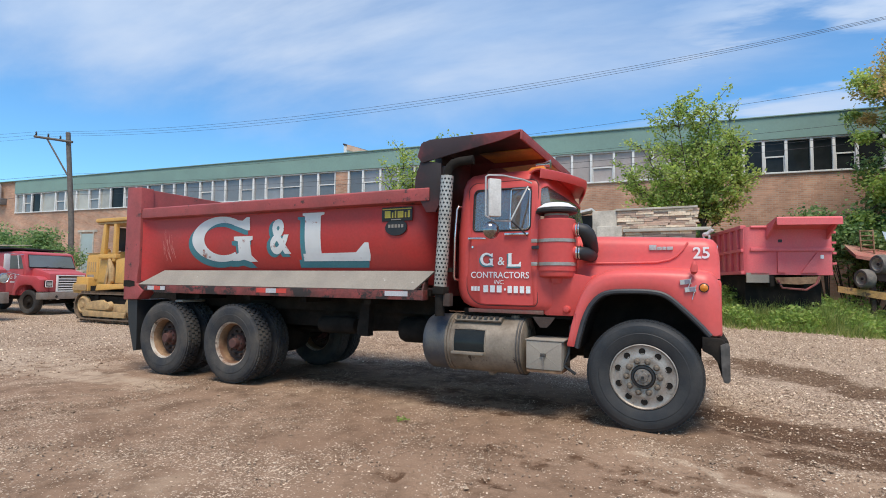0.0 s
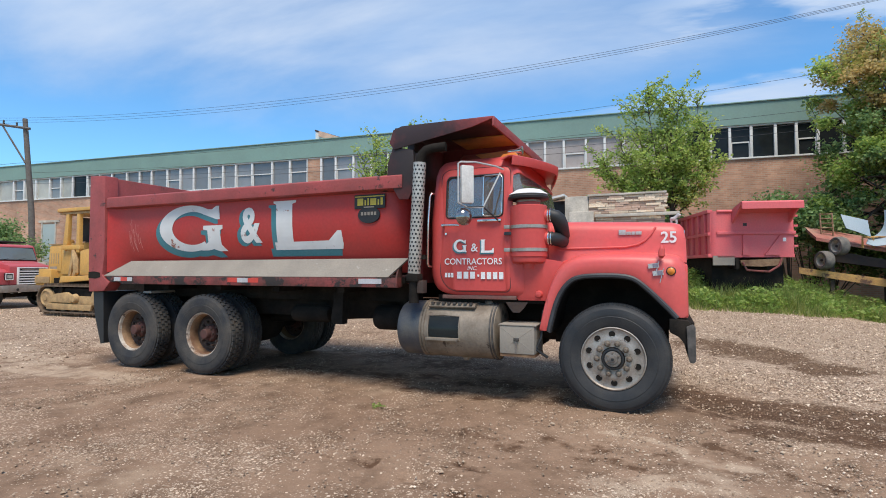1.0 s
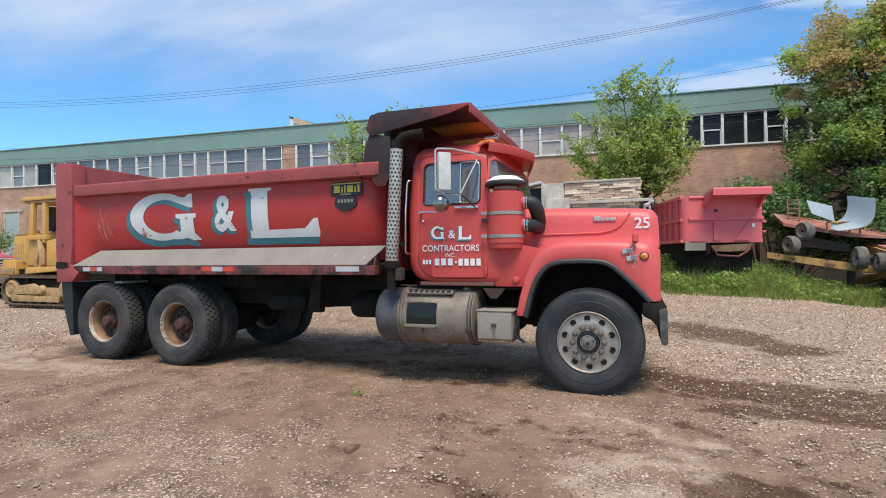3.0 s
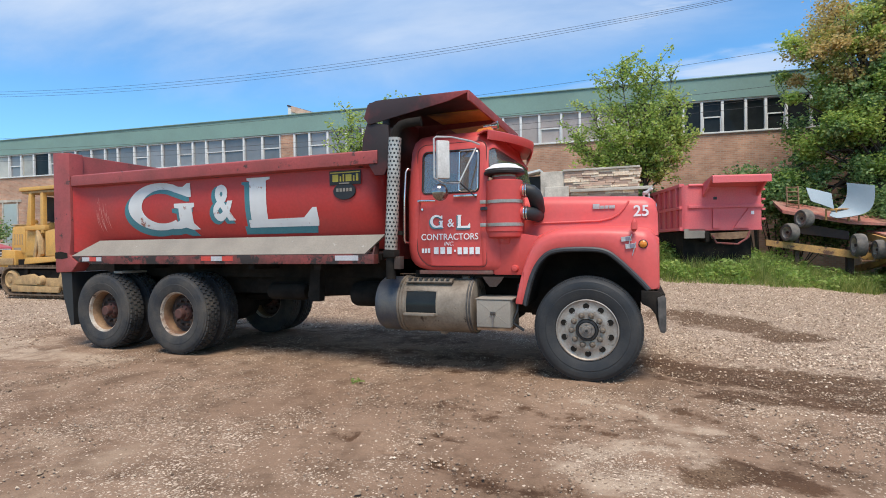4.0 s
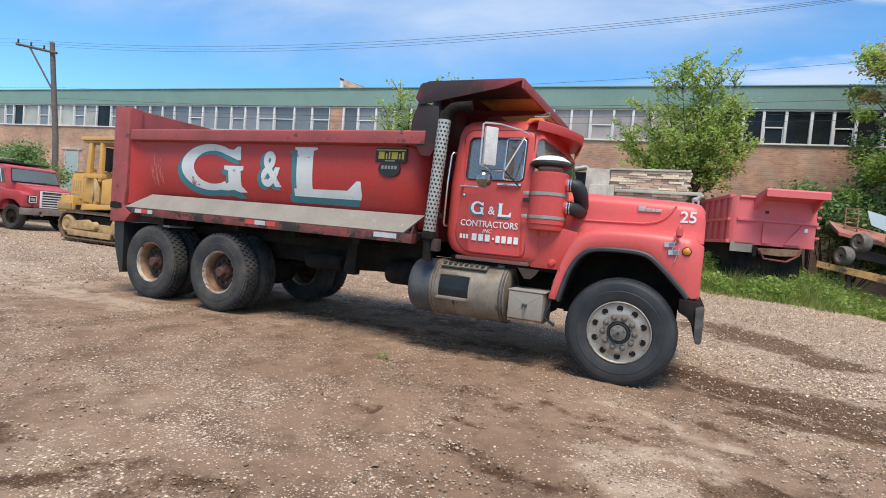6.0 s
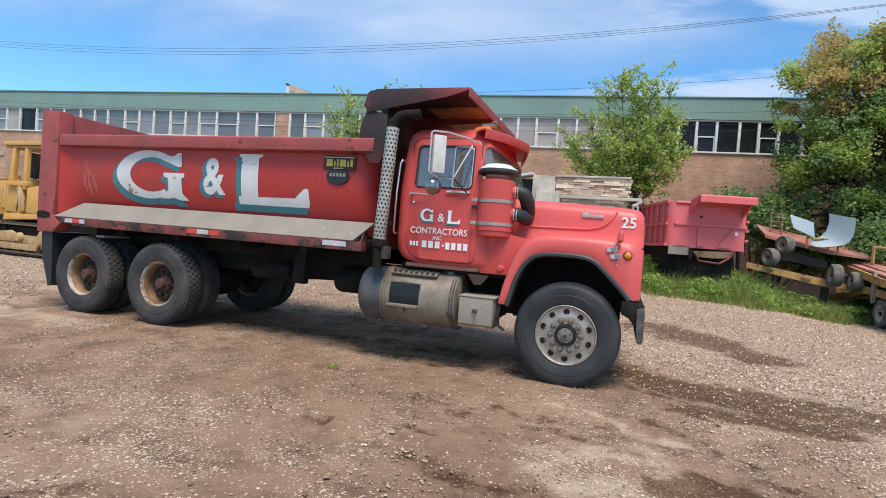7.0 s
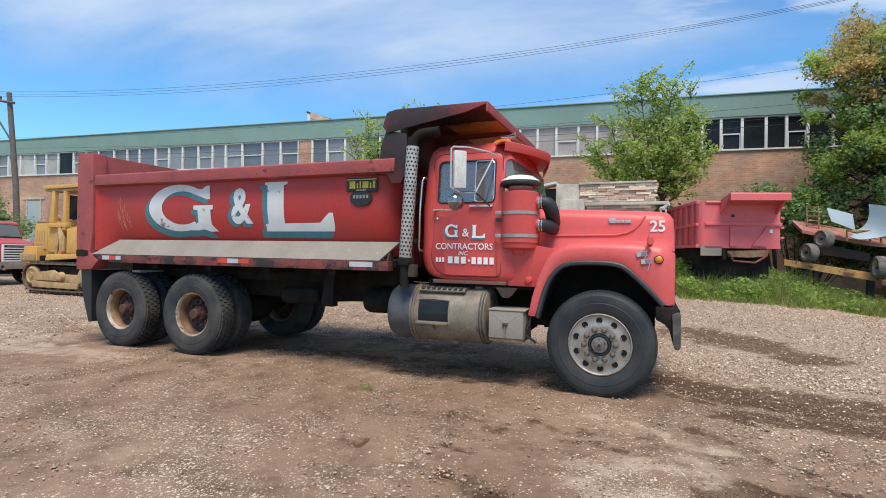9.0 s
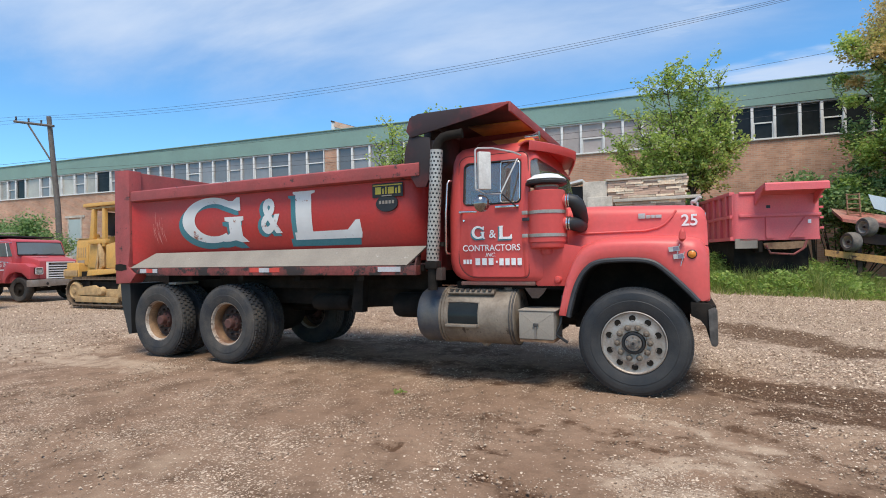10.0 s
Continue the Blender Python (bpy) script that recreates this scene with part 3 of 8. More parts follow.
def lathe(bm, prof, centre, axis="y", n=32, m=None, caps=True):
    """Turns (radius, along) pairs round an axis through centre."""
    c = Vector(centre)
    rings = []
    for r, h in prof:
        ring = []
        for i in range(n):
            a = 2 * math.pi * i / n
            u, v = r * math.cos(a), r * math.sin(a)
            p = Vector({"y": (u, h, v), "x": (h, u, v), "z": (u, v, h)}[axis])
            if m is not None:
                p = m @ p
            ring.append(bm.verts.new(c + p))
        rings.append(ring)
    fs = []
    for p, q in zip(rings, rings[1:]):
        fs += [bm.faces.new((p[i], p[(i + 1) % n], q[(i + 1) % n], q[i])) for i in range(n)]
    if caps and prof[0][0] > 1e-4:
        fs.append(bm.faces.new(rings[0][::-1]))
    if caps and prof[-1][0] > 1e-4:
        fs.append(bm.faces.new(rings[-1]))
    bmesh.ops.recalc_face_normals(bm, faces=fs)
    return bm


def tube(bm, pts, r, n=10, closed_ends=True):
    """A round bar along points; r one radius or one a point."""
    pts = [Vector(p) for p in pts]
    rad = r if isinstance(r, (list, tuple)) else [r] * len(pts)
    rings, side = [], None
    for i, p in enumerate(pts):
        d = (pts[min(i + 1, len(pts) - 1)] - pts[max(i - 1, 0)]).normalized()
        if side is None:
            side = d.cross(Vector((0.31, 0.17, 0.93))).normalized()
            if side.length < 0.1:
                side = d.cross(Vector((1, 0, 0))).normalized()
        side = (side - d * side.dot(d)).normalized()
        up = d.cross(side)
        rings.append([bm.verts.new(p + rad[i] * (math.cos(2 * math.pi * k / n) * side + math.sin(2 * math.pi * k / n) * up)) for k in range(n)])
    for p, q in zip(rings, rings[1:]):
        for k in range(n):
            bm.faces.new((p[k], p[(k + 1) % n], q[(k + 1) % n], q[k]))
    if closed_ends:
        bm.faces.new(rings[0][::-1]); bm.faces.new(rings[-1])
    return bm


def arc(c, r, a0, a1, k, plane="xz"):
    out = []
    for i in range(k + 1):
        a = radians(a0 + (a1 - a0) * i / k)
        u, v = r * math.cos(a), r * math.sin(a)
        out.append(Vector(c) + Vector({"xz": (u, 0, v), "xy": (u, v, 0), "yz": (0, u, v)}[plane]))
    return out


def sheet(bm, rows):
    """Joins rows of points into a surface."""
    vs = [[bm.verts.new(p) for p in row] for row in rows]
    for a, b in zip(vs, vs[1:]):
        for i in range(len(a) - 1):
            bm.faces.new((a[i], a[i + 1], b[i + 1], b[i]))
    return bm


def solid(bm, t):
    """Gives a sheet thickness."""
    bmesh.ops.recalc_face_normals(bm, faces=bm.faces)
    bm.normal_update()
    old, rim = list(bm.faces), [e for e in bm.edges if len(e.link_faces) == 1]
    twin = {v: bm.verts.new(v.co - v.normal * t) for v in list(bm.verts)}
    for f in old:
        bm.faces.new([twin[v] for v in reversed(f.verts)])
    for e in rim:
        a, b = e.verts
        bm.faces.new((a, b, twin[b], twin[a]))
    bmesh.ops.recalc_face_normals(bm, faces=bm.faces)
    return bm


def mesh_of(name, bm, mat, smooth=35):
    me = bpy.data.meshes.new(name)
    bm.to_mesh(me)
    bm.free()
    if mat:
        me.materials.append(mat)
    if smooth:
        me.shade_smooth()
        me.set_sharp_from_angle(angle=radians(smooth))
    return me


def part(name, bm, mat, parent=None, label="", smooth=35):
    ob = new(name, mesh_of(name, bm, mat, smooth))
    ob.parent = parent
    if label:
        ob["label"] = label
    return ob


def thing(name, label, category, group="", kind="", at=None):
    ob = new(name)
    ob.empty_display_size = 0.2
    if at is not None:
        ob.matrix_basis = at
    return tagged(ob, label, category, group, kind)


def same_mesh(ob, parent, m, name=None):
    """Another piece on the same mesh under parent."""
    o = new(name or ob.name.split(".")[0], ob.data)
    o.parent, o.matrix_basis = parent, m
    return o


def text_bm(body, size, align="CENTER", extrude=0.0015, shear=0.0, offset=0.0):
    cu = bpy.data.curves.new("t", "FONT")
    cu.body, cu.size, cu.align_x, cu.extrude, cu.shear, cu.offset = body, size, align, extrude, shear, offset
    cu.resolution_u = 3
    ob = new("t", cu)
    me = bpy.data.meshes.new_from_object(ob.evaluated_get(bpy.context.evaluated_depsgraph_get()))
    bm = bmesh.new(); bm.from_mesh(me)
    bpy.data.objects.remove(ob); bpy.data.curves.remove(cu); bpy.data.meshes.remove(me)
    return bm


def fit_text(body, x0, x1, z0, z1, y, shear=0.0, offset=0.0):
    """Letters that fill a rectangle on a face that looks to -y."""
    bm = text_bm(body, 1.0, "LEFT", 0.0, shear, offset)
    lo = Vector([min(v.co[i] for v in bm.verts) for i in range(3)])
    hi = Vector([max(v.co[i] for v in bm.verts) for i in range(3)])
    for v in bm.verts:
        u, w = (v.co.x - lo.x) / (hi.x - lo.x), (v.co.y - lo.y) / (hi.y - lo.y)
        v.co = (x0 + u * (x1 - x0), y, z0 + w * (z1 - z0))
    bmesh.ops.recalc_face_normals(bm, faces=bm.faces)
    bmesh.ops.solidify(bm, geom=bm.faces[:], thickness=0.002)
    return bm


# ---- the dump truck ----
WIDE = 2.44          # across the body; the near side lies at y = 0
truck = thing("dump_truck", "faded red tandem-axle dump truck with lettered sides parked on the gravel", "dump truck")


def mirror_y(bm):
    """The far side's copy of a near-side mesh."""
    b2 = bm.copy()
    for v in b2.verts:
        v.co.y = WIDE - v.co.y
    bmesh.ops.reverse_faces(b2, faces=b2.faces)
    return b2


def both(name, bm, mat, parent, label="", smooth=35):
    far = mirror_y(bm)
    a = part(name, bm, mat, parent, label, smooth)
    part(name, far, mat, parent, label, smooth)
    return a


# dump body
body = part("body_floor", block(-7.36, -2.34, 0.16, WIDE - 0.16, 1.27, 1.34), M["underbody"], truck, "steel floor of the body")
# curved side panels
def bulge(z):
    """How far the tub's side curves inwards towards its foot."""
    return 0.085 * max(0.0, (2.08 - z) / 0.45) ** 2


def side_panel():
    bm = bmesh.new()
    rows = []
    for z in (1.40, 1.48, 1.56, 1.62, 1.68, 1.74, 1.80, 1.86, 1.92, 1.98, 2.04, 2.10, 2.24, 2.37):
        row = []
        for x in [-7.36, -7.33, -7.27, -7.19, -7.09, -6.98, -6.6, -6, -5.3, -4.6, -3.9, -3.2, -2.80, -2.70, -2.61, -2.53, -2.46, -2.40, -2.365, -2.345]:
            e = max(0.0, (-7.0 - x) / 0.36)
            f = max(0.0, (x + 2.80) / 0.455)
            y = 0.12 + bulge(z) * (1 - e) - 0.085 * (1 - math.sqrt(max(0.0, 1 - e * e))) + 0.24 * (1 - math.sqrt(max(0.0, 1 - f * f)))
            row.append((x, y, z))
        rows.append(row)
    return solid(sheet(bm, rows), 0.012)
def on_side(bm):
    """Lays flat lettering on the curved side."""
    for z in np.arange(1.56, 2.12, 0.06):
        bmesh.ops.bisect_plane(bm, geom=bm.verts[:] + bm.edges[:] + bm.faces[:], plane_co=(0, 0, z), plane_no=(0, 0, 1))
    for v in bm.verts:
        v.co.y += bulge(v.co.z)
    return bm


both("side_panel", side_panel(), M["red_box"], truck, "red side panel with large white lettering")
rail_bm = prism(bmesh.new(), [(-0.005, 2.375), (0.135, 2.355), (0.135, 2.53), (0.02, 2.535), (-0.005, 2.515)], "x", -7.345, -2.30, 0.008)
part("top_rail", mirror_y(rail_bm), M["dark_maroon"], truck, "dark red far top rail")
part("top_rail", rail_bm, M["red_rail"], truck, "scuffed red top rail")
both("rear_post", prism(bmesh.new(), [(-7.71, 1.60), (-7.71, 2.885), (-7.37, 2.865), (-7.35, 1.66), (-7.40, 1.36), (-7.35, 1.31), (-7.22, 1.25), (-7.36, 1.11), (-7.69, 1.10)], "y", -0.012, 0.20, 0.012), M["red_rail"], truck, "red rear corner post")
part("tailgate", block(-7.64, -7.40, 0.19, WIDE - 0.19, 1.25, 2.855, 0.02), M["red_rail"], truck, "brownish red tailgate")
def ledge():
    bm = prism(bmesh.new(), [(0.0, 1.345), (0.135, 1.565), (0.155, 1.555), (0.03, 1.33)], "x", -7.37, -2.28)
    for v in bm.verts:
        if v.co.x < -7 and v.co.y > 0.1:
            v.co.x += 0.42
        if v.co.x > -3 and v.co.y < 0.1:
            v.co.x -= 0.20
    return bm
both("ledge_end", prism(bmesh.new(), [(0.02, 1.23), (0.17, 1.23), (0.17, 1.55), (0.13, 1.54), (0.03, 1.33)], "x", -2.40, -2.38), M["dark_maroon"], truck, "dark end plate of the ledge")
both("ledge_board", ledge(), M["ledge"], truck, "weathered grey sloping ledge board")
both("lower_rail", prism(bmesh.new(), [(-7.21, 1.253), (-7.02, 1.253), (-6.98, 1.225), (-2.36, 1.225), (-2.36, 1.338), (-7.33, 1.338)], "y", -0.006, 0.10, 0.006), M["red_grimy"], truck, "scraped red lower rail")
for x in (-6.2, -5.2, -4.2, -3.2):
    part("cross_member", block(x - 0.05, x + 0.05, 0.12, WIDE - 0.12, 1.15, 1.265), M["underbody"], truck)
both("body_sill", block(-7.3, -2.4, 0.62, 0.80, 1.02, 1.262), M["underbody"], truck)
part("front_wall", block(-2.40, -2.30, 0.34, WIDE - 0.34, 1.26, 3.02, 0.01), M["sooty_red"], truck, "soot-blackened front wall of the body")

# cab guard over the cab
both("headboard_side", prism(bmesh.new(), [(-2.34, 2.24), (-2.40, 2.34), (-2.50, 2.50), (-2.49, 2.66), (-2.42, 2.86), (-2.16, 2.80), (-2.14, 2.4), (-2.22, 2.24)], "y", 0.01, 0.05, 0.005), M["headboard"], truck, "sooty dark red headboard side plate")
both("headboard_edge", prism(bmesh.new(), [(-2.20, 1.30), (-2.20, 2.79), (-2.115, 2.77), (-2.10, 1.30)], "y", 0.055, 0.16, 0.008), M["headboard"], truck)
both("guard_flange", prism(bmesh.new(), [(-2.46, 2.90), (-2.40, 2.82), (-1.45, 2.985), (-1.20, 3.062), (-1.205, 3.082), (-2.30, 3.085), (-2.41, 3.05)], "y", -0.006, 0.016, 0.004), M["canopy_red"], truck, "red and soot-stained cab guard flange")
part("guard_roof", block(-2.40, -1.215, 0.018, WIDE - 0.018, 3.05, 3.075), M["sooty_red"], truck, "soot-blackened cab guard roof")
part("guard_lip", block(-1.213, -1.190, -0.006, WIDE + 0.006, 2.975, 3.078, 0.004), M["red_rail"], truck, "red front lip of the cab guard")
part("guard_rib", prism(bmesh.new(), [(-2.29, 2.70), (-2.29, 3.034), (-1.22, 3.034), (-1.22, 2.99), (-2.0, 2.96)], "y", 1.22, 1.26), M["sooty_red"], truck)
part("guard_panel", block(-1.95, -1.235, 0.68, WIDE - 0.1, 3.034, 3.046), M["patch_yellow"], truck, "worn yellow patch under the cab guard")

# frame and running gear
both("frame_rail", block(-7.45, 0.55, 0.80, 0.89, 0.78, 1.015), M["underbody"], truck, "black chassis rail")
for x in (-7.3, -4.3, -2.9, -1.5, 0.4):
    part("frame_cross", block(x - 0.05, x + 0.05, 0.89, WIDE - 0.89, 0.80, 0.98), M["underbody"], truck)
both("rear_bogie_beam", prism(bmesh.new(), [(-6.75, 0.50), (-6.04, 0.62), (-5.33, 0.50), (-5.33, 0.62), (-6.04, 0.78), (-6.75, 0.62)], "y", 0.66, 0.76), M["underbody"], truck)
for x in (-5.375, -6.765):
    part("rear_axle", lathe(bmesh.new(), [(0.07, 0.2), (0.075, 0.85), (0.2, 1.0), (0.24, 1.22), (0.2, 1.44), (0.075, 1.6), (0.07, WIDE - 0.2)], (x, 0, 0.555), "y", 16), M["underbody"], truck)
part("drive_shaft", tube(bmesh.new(), [(-5.2, 1.22, 0.68), (-3.6, 1.22, 0.78), (-1.6, 1.22, 0.85)], 0.06), M["underbody"], truck)
part("front_axle", tube(bmesh.new(), [(0, 0.25, 0.56), (0, 0.5, 0.50), (0, 1.22, 0.44), (0, WIDE - 0.5, 0.50), (0, WIDE - 0.25, 0.56)], 0.06), M["underbody"], truck)
part("hoist_tank", lathe(bmesh.new(), [(0.02, -2.98), (0.14, -2.96), (0.16, -2.91), (0.16, -2.58), (0.14, -2.53), (0.02, -2.51)], (0, 0.62, 0.82), "x", 20), M["underbody"], truck, "black oil tank on the frame")
part("gearbox", block(-2.1, -0.9, 0.95, 1.5, 0.5, 1.1, 0.06), M["underbody"], truck)
part("engine_block", block(-0.9, 0.4, 0.85, 1.6, 0.60, 1.5, 0.08), M["underbody"], truck)
part("hanger_bracket", prism(bmesh.new(), [(-3.47, 0.80), (-3.40, 1.20), (-3.28, 1.20), (-3.30, 0.74), (-3.42, 0.74)], "y", 0.30, 0.42), M["underbody"], truck)
for x0 in (-7.50,):
    both("mud_flap", prism(bmesh.new(), [(-7.66, 1.10), (-7.43, 1.10), (-7.40, 0.32), (-7.47, 0.31), (-7.62, 0.75)], "y", 0.04, 0.62), M["rubber_clean"], truck, "black rubber mud flap")
both("flap_bracket", block(-6.64, -6.48, 0.10, 0.52, 1.085, 1.12, 0.01), M["ledge"], truck)


# wheels
def tyre_bm(r, rim, w, lugs, rows, depth=0.018):
    """A tyre with shoulder, sidewall rings and tread blocks; its outer face at y = 0."""
    bm = bmesh.new()
    prof = [(rim, 0.045), (rim + 0.012, 0.018), (rim + 0.05, 0.004), (rim + 0.11, -0.004), (rim + 0.115, 0.000), (r - 0.10, -0.003), (r - 0.055, 0.008),
            (r - 0.05, 0.014), (r - 0.028, 0.022), (r - depth - 0.008, 0.045), (r - depth, 0.07), (r - depth, w - 0.07), (r - 0.03, w - 0.022), (r - 0.10, w), (rim + 0.05, w - 0.004), (rim, w - 0.045)]
    lathe(bm, prof, (0, 0, 0), "y", 56, caps=False)
    step = (w - 0.06) / rows
    for k in range(rows):
        y0, y1 = 0.03 + k * step + 0.008, 0.03 + (k + 1) * step - 0.008
        for i in range(lugs):
            a = 2 * math.pi * (i + 0.5 * (k % 2)) / lugs
            half = 0.36 * 2 * math.pi * r / lugs
            mm = Matrix.Rotation(a, 4, "Y")
            box_bm(bm, -half, half, y0, y1, r - depth - 0.012, r - (0.006 if k in (0, rows - 1) else 0.0), m=mm)
    return bm


def rear_wheel(parent):
    w = part("wheel", lathe(bmesh.new(), [(0.288, 0.055), (0.288, 0.20), (0.285, 0.25), (0.27, 0.26), (0.262, 0.21), (0.256, 0.13), (0.262, 0.09), (0.280, 0.055), (0.288, 0.055)], (0, 0, 0), "y", 40, caps=False), M["rim_rust"], parent, "rusty cream steel rim with black tyre")
    part("rim_flange", lathe(bmesh.new(), [(0.274, 0.066), (0.284, 0.036), (0.298, 0.026), (0.309, 0.030), (0.311, 0.050), (0.292, 0.066)], (0, 0, 0), "y", 40, caps=False), M["rim_lip"], w, "scraped pale rim flange")
    part("tyre", tyre_bm(0.55, 0.292, 0.275, 46, 4), M["rubber"], w, "dusty black lugged tyre")
    bm = lathe(bmesh.new(), [(0.268, 0.19), (0.24, 0.20), (0.205, 0.175), (0.175, 0.18), (0.12, 0.19)], (0, 0, 0), "y", 32, caps=False)
    part("wheel_disc", bm, M["rim_dark"], w)
    hub = part("hub", lathe(bmesh.new(), [(0.0, 0.045), (0.058, 0.045), (0.068, 0.055), (0.072, 0.12), (0.105, 0.135), (0.12, 0.18)], (0, 0, 0), "y", 20), M["hub_red"], w, "rusty red axle hub")
    for i in range(8):
        a = 2 * math.pi * i / 8
        part("hub_bolt", lathe(bmesh.new(), [(0.0, 0.112), (0.010, 0.112), (0.012, 0.14)], (0.092 * math.cos(a), 0, 0.092 * math.sin(a)), "y", 6), M["rim_dark"], hub, smooth=0)
    bolt = None
    for i in range(10):
        a = 2 * math.pi * i / 10
        mm = Matrix.Translation((0.165 * math.cos(a), 0.165, 0.165 * math.sin(a)))
        if bolt is None:
            bolt = part("wheel_nut", lathe(bmesh.new(), [(0.0, -0.03), (0.017, -0.03), (0.019, 0.02)], (0, 0, 0), "y", 6), M["rim_dark"], w, smooth=0)
            bolt.matrix_basis = mm
        else:
            same_mesh(bolt, w, mm)
    return w


def front_wheel(parent):
    prof = [(0.300, 0.045), (0.318, 0.020), (0.322, 0.012), (0.312, 0.008), (0.300, 0.022), (0.268, 0.030), (0.215, 0.020), (0.19, 0.012), (0.17, 0.018), (0.118, 0.018), (0.116, 0.06)]
    w = part("wheel", lathe(bmesh.new(), prof, (0, 0, 0), "y", 48, caps=False), M["alu"], parent, "dull aluminium ten-hole wheel with black tyre")
    bm = tyre_bm(0.56, 0.316, 0.30, 70, 5, 0.005)
    part("tyre", bm, M["rubber_front"], w, "worn black front tyre")
    hole = nut = None
    for i in range(10):
        a = 2 * math.pi * (i + 0.55) / 10
        mm = Matrix.Translation((0.247 * math.cos(a), 0.0, 0.247 * math.sin(a)))
        if hole is None:
            hole = part("hand_hole", lathe(bmesh.new(), [(0.0, 0.0225), (0.027, 0.0225), (0.031, 0.0185), (0.034, 0.034)], (0, 0, 0), "y", 16), M["underbody"], w, "dark vent hole in the wheel")
            hole.matrix_basis = mm
        else:
            same_mesh(hole, w, mm)
        a = 2 * math.pi * (i + 0.05) / 10
        mm = Matrix.Translation((0.158 * math.cos(a), 0.015, 0.158 * math.sin(a)))
        if nut is None:
            nut = part("wheel_nut", lathe(bmesh.new(), [(0.0, -0.040), (0.014, -0.040), (0.022, -0.030), (0.026, -0.006), (0.034, -0.004), (0.034, 0.012)], (0, 0, 0), "y", 8), M["nut"], w)
            nut.matrix_basis = mm
        else:
            same_mesh(nut, w, mm)
    # black ring puts the hub's shadow into the colour
    part("hub_shadow_ring", lathe(bmesh.new(), [(0.086, -0.002), (0.092, -0.016), (0.108, -0.014), (0.116, 0.05), (0.086, 0.05)], (0, 0, 0), "y", 32), M["black"], w, "black ring standing for the shadow round the hub")
    cap = part("hub_cap", lathe(bmesh.new(), [(0.0, -0.046), (0.022, -0.046), (0.026, -0.030), (0.046, -0.028), (0.050, -0.018), (0.080, -0.014), (0.086, 0.04)], (0, 0, 0), "y", 28), M["hub_grey"], w, "dull greasy hub cap with bolts")
    part("cap_plug", lathe(bmesh.new(), [(0.0, -0.056), (0.014, -0.056), (0.017, -0.044)], (0, 0, 0), "y", 6), M["black"], cap)
    for i in range(6):
        a = 2 * math.pi * (i + 0.5) / 6
        part("cap_bolt", lathe(bmesh.new(), [(0.0, -0.030), (0.008, -0.030), (0.010, -0.012)], (0.066 * math.cos(a), 0, 0.066 * math.sin(a)), "y", 6), M["nut"], cap, smooth=0)
    return w


rw = rear_wheel(truck)
rw.matrix_basis = pose(-5.375, 0.0, 0.548)
for x, y, turn in ((-6.765, 0.0, 0), (-5.375, 0.62, 180), (-6.765, 0.62, 180), (-5.375, WIDE, 180), (-6.765, WIDE, 180), (-5.375, WIDE - 0.62, 0), (-6.765, WIDE - 0.62, 0)):
    c = copy_thing(rw, pose(x, y, 0.548, 0, 17 * x, turn))
fw = front_wheel(truck)
fw.matrix_basis = pose(-0.01, 0.03, 0.562) @ Matrix.Scale(0.957, 4)
copy_thing(fw, pose(-0.01, WIDE - 0.03, 0.562, 0, 40, 180) @ Matrix.Scale(0.957, 4))


# air tanks and hoses under the body
for x0, x1, y, z in ((-4.25, -3.62, 0.55, 0.84), (-4.1, -3.55, 1.75, 0.82)):
    part("air_tank", lathe(bmesh.new(), [(0.0, x0), (0.09, x0 + 0.02), (0.115, x0 + 0.07), (0.115, x1 - 0.07), (0.09, x1 - 0.02), (0.0, x1)], (0, y, z), "x", 18), M["underbody"], truck, "black air tank")
# cab
CAB_Z = ((1.15, 0.03, 0.20), (1.175, 0.012, 0.13), (1.21, 0.0, 0.075), (1.27, 0.0, 0.03), (1.36, 0.0, 0.005), (1.45, 0.0, 0.0), (1.98, 0.005, 0.0), (2.30, 0.03, 0.02), (2.52, 0.055, 0.035), (2.62, 0.09, 0.06), (2.68, 0.15, 0.10), (2.715, 0.26, 0.18))


def cab_y(z):
    """Where the cab's near side lies at a height."""
    return 0.13 + float(np.interp(z, [a for a, _, _ in CAB_Z], [b for _, b, _ in CAB_Z]))


def cab_shell():
    """Cab walls as a lofted shell with rounded corners and roof edge."""
    bm = bmesh.new()
    secs = []
    for z, inset, lean in CAB_Z:
        y0, y1 = 0.13 + inset, WIDE - 0.13 - inset
        xr, xf = -2.03 + lean, -0.86 - max(0, (z - 1.95)) * 0.22 - (0.05 if z > 2.6 else 0)
        r = 0.15
        row = []
        for c, a0 in (((xr + r, y0 + r), 180), ((xf - r, y0 + r), 270), ((xf - r, y1 - r), 0), ((xr + r, y1 - r), 90)):
            for i in range(6):
                a = radians(a0 + 18 * i)
                row.append((c[0] + r * math.cos(a), c[1] + r * math.sin(a), z))
        secs.append(row + [row[0]])
    sheet(bm, secs)
    bmesh.ops.remove_doubles(bm, verts=bm.verts, dist=0.0005)
    for zz in (CAB_Z[0][0], CAB_Z[-1][0]):
        ring = [v for v in bm.verts if abs(v.co.z - zz) < 1e-4]
        bm.faces.new(sorted(ring, key=lambda v: math.atan2(v.co.y - WIDE / 2, v.co.x + 1.45)))
    bmesh.ops.recalc_face_normals(bm, faces=bm.faces)
    bmesh.ops.solidify(bm, geom=bm.faces[:], thickness=0.03)
    return bm


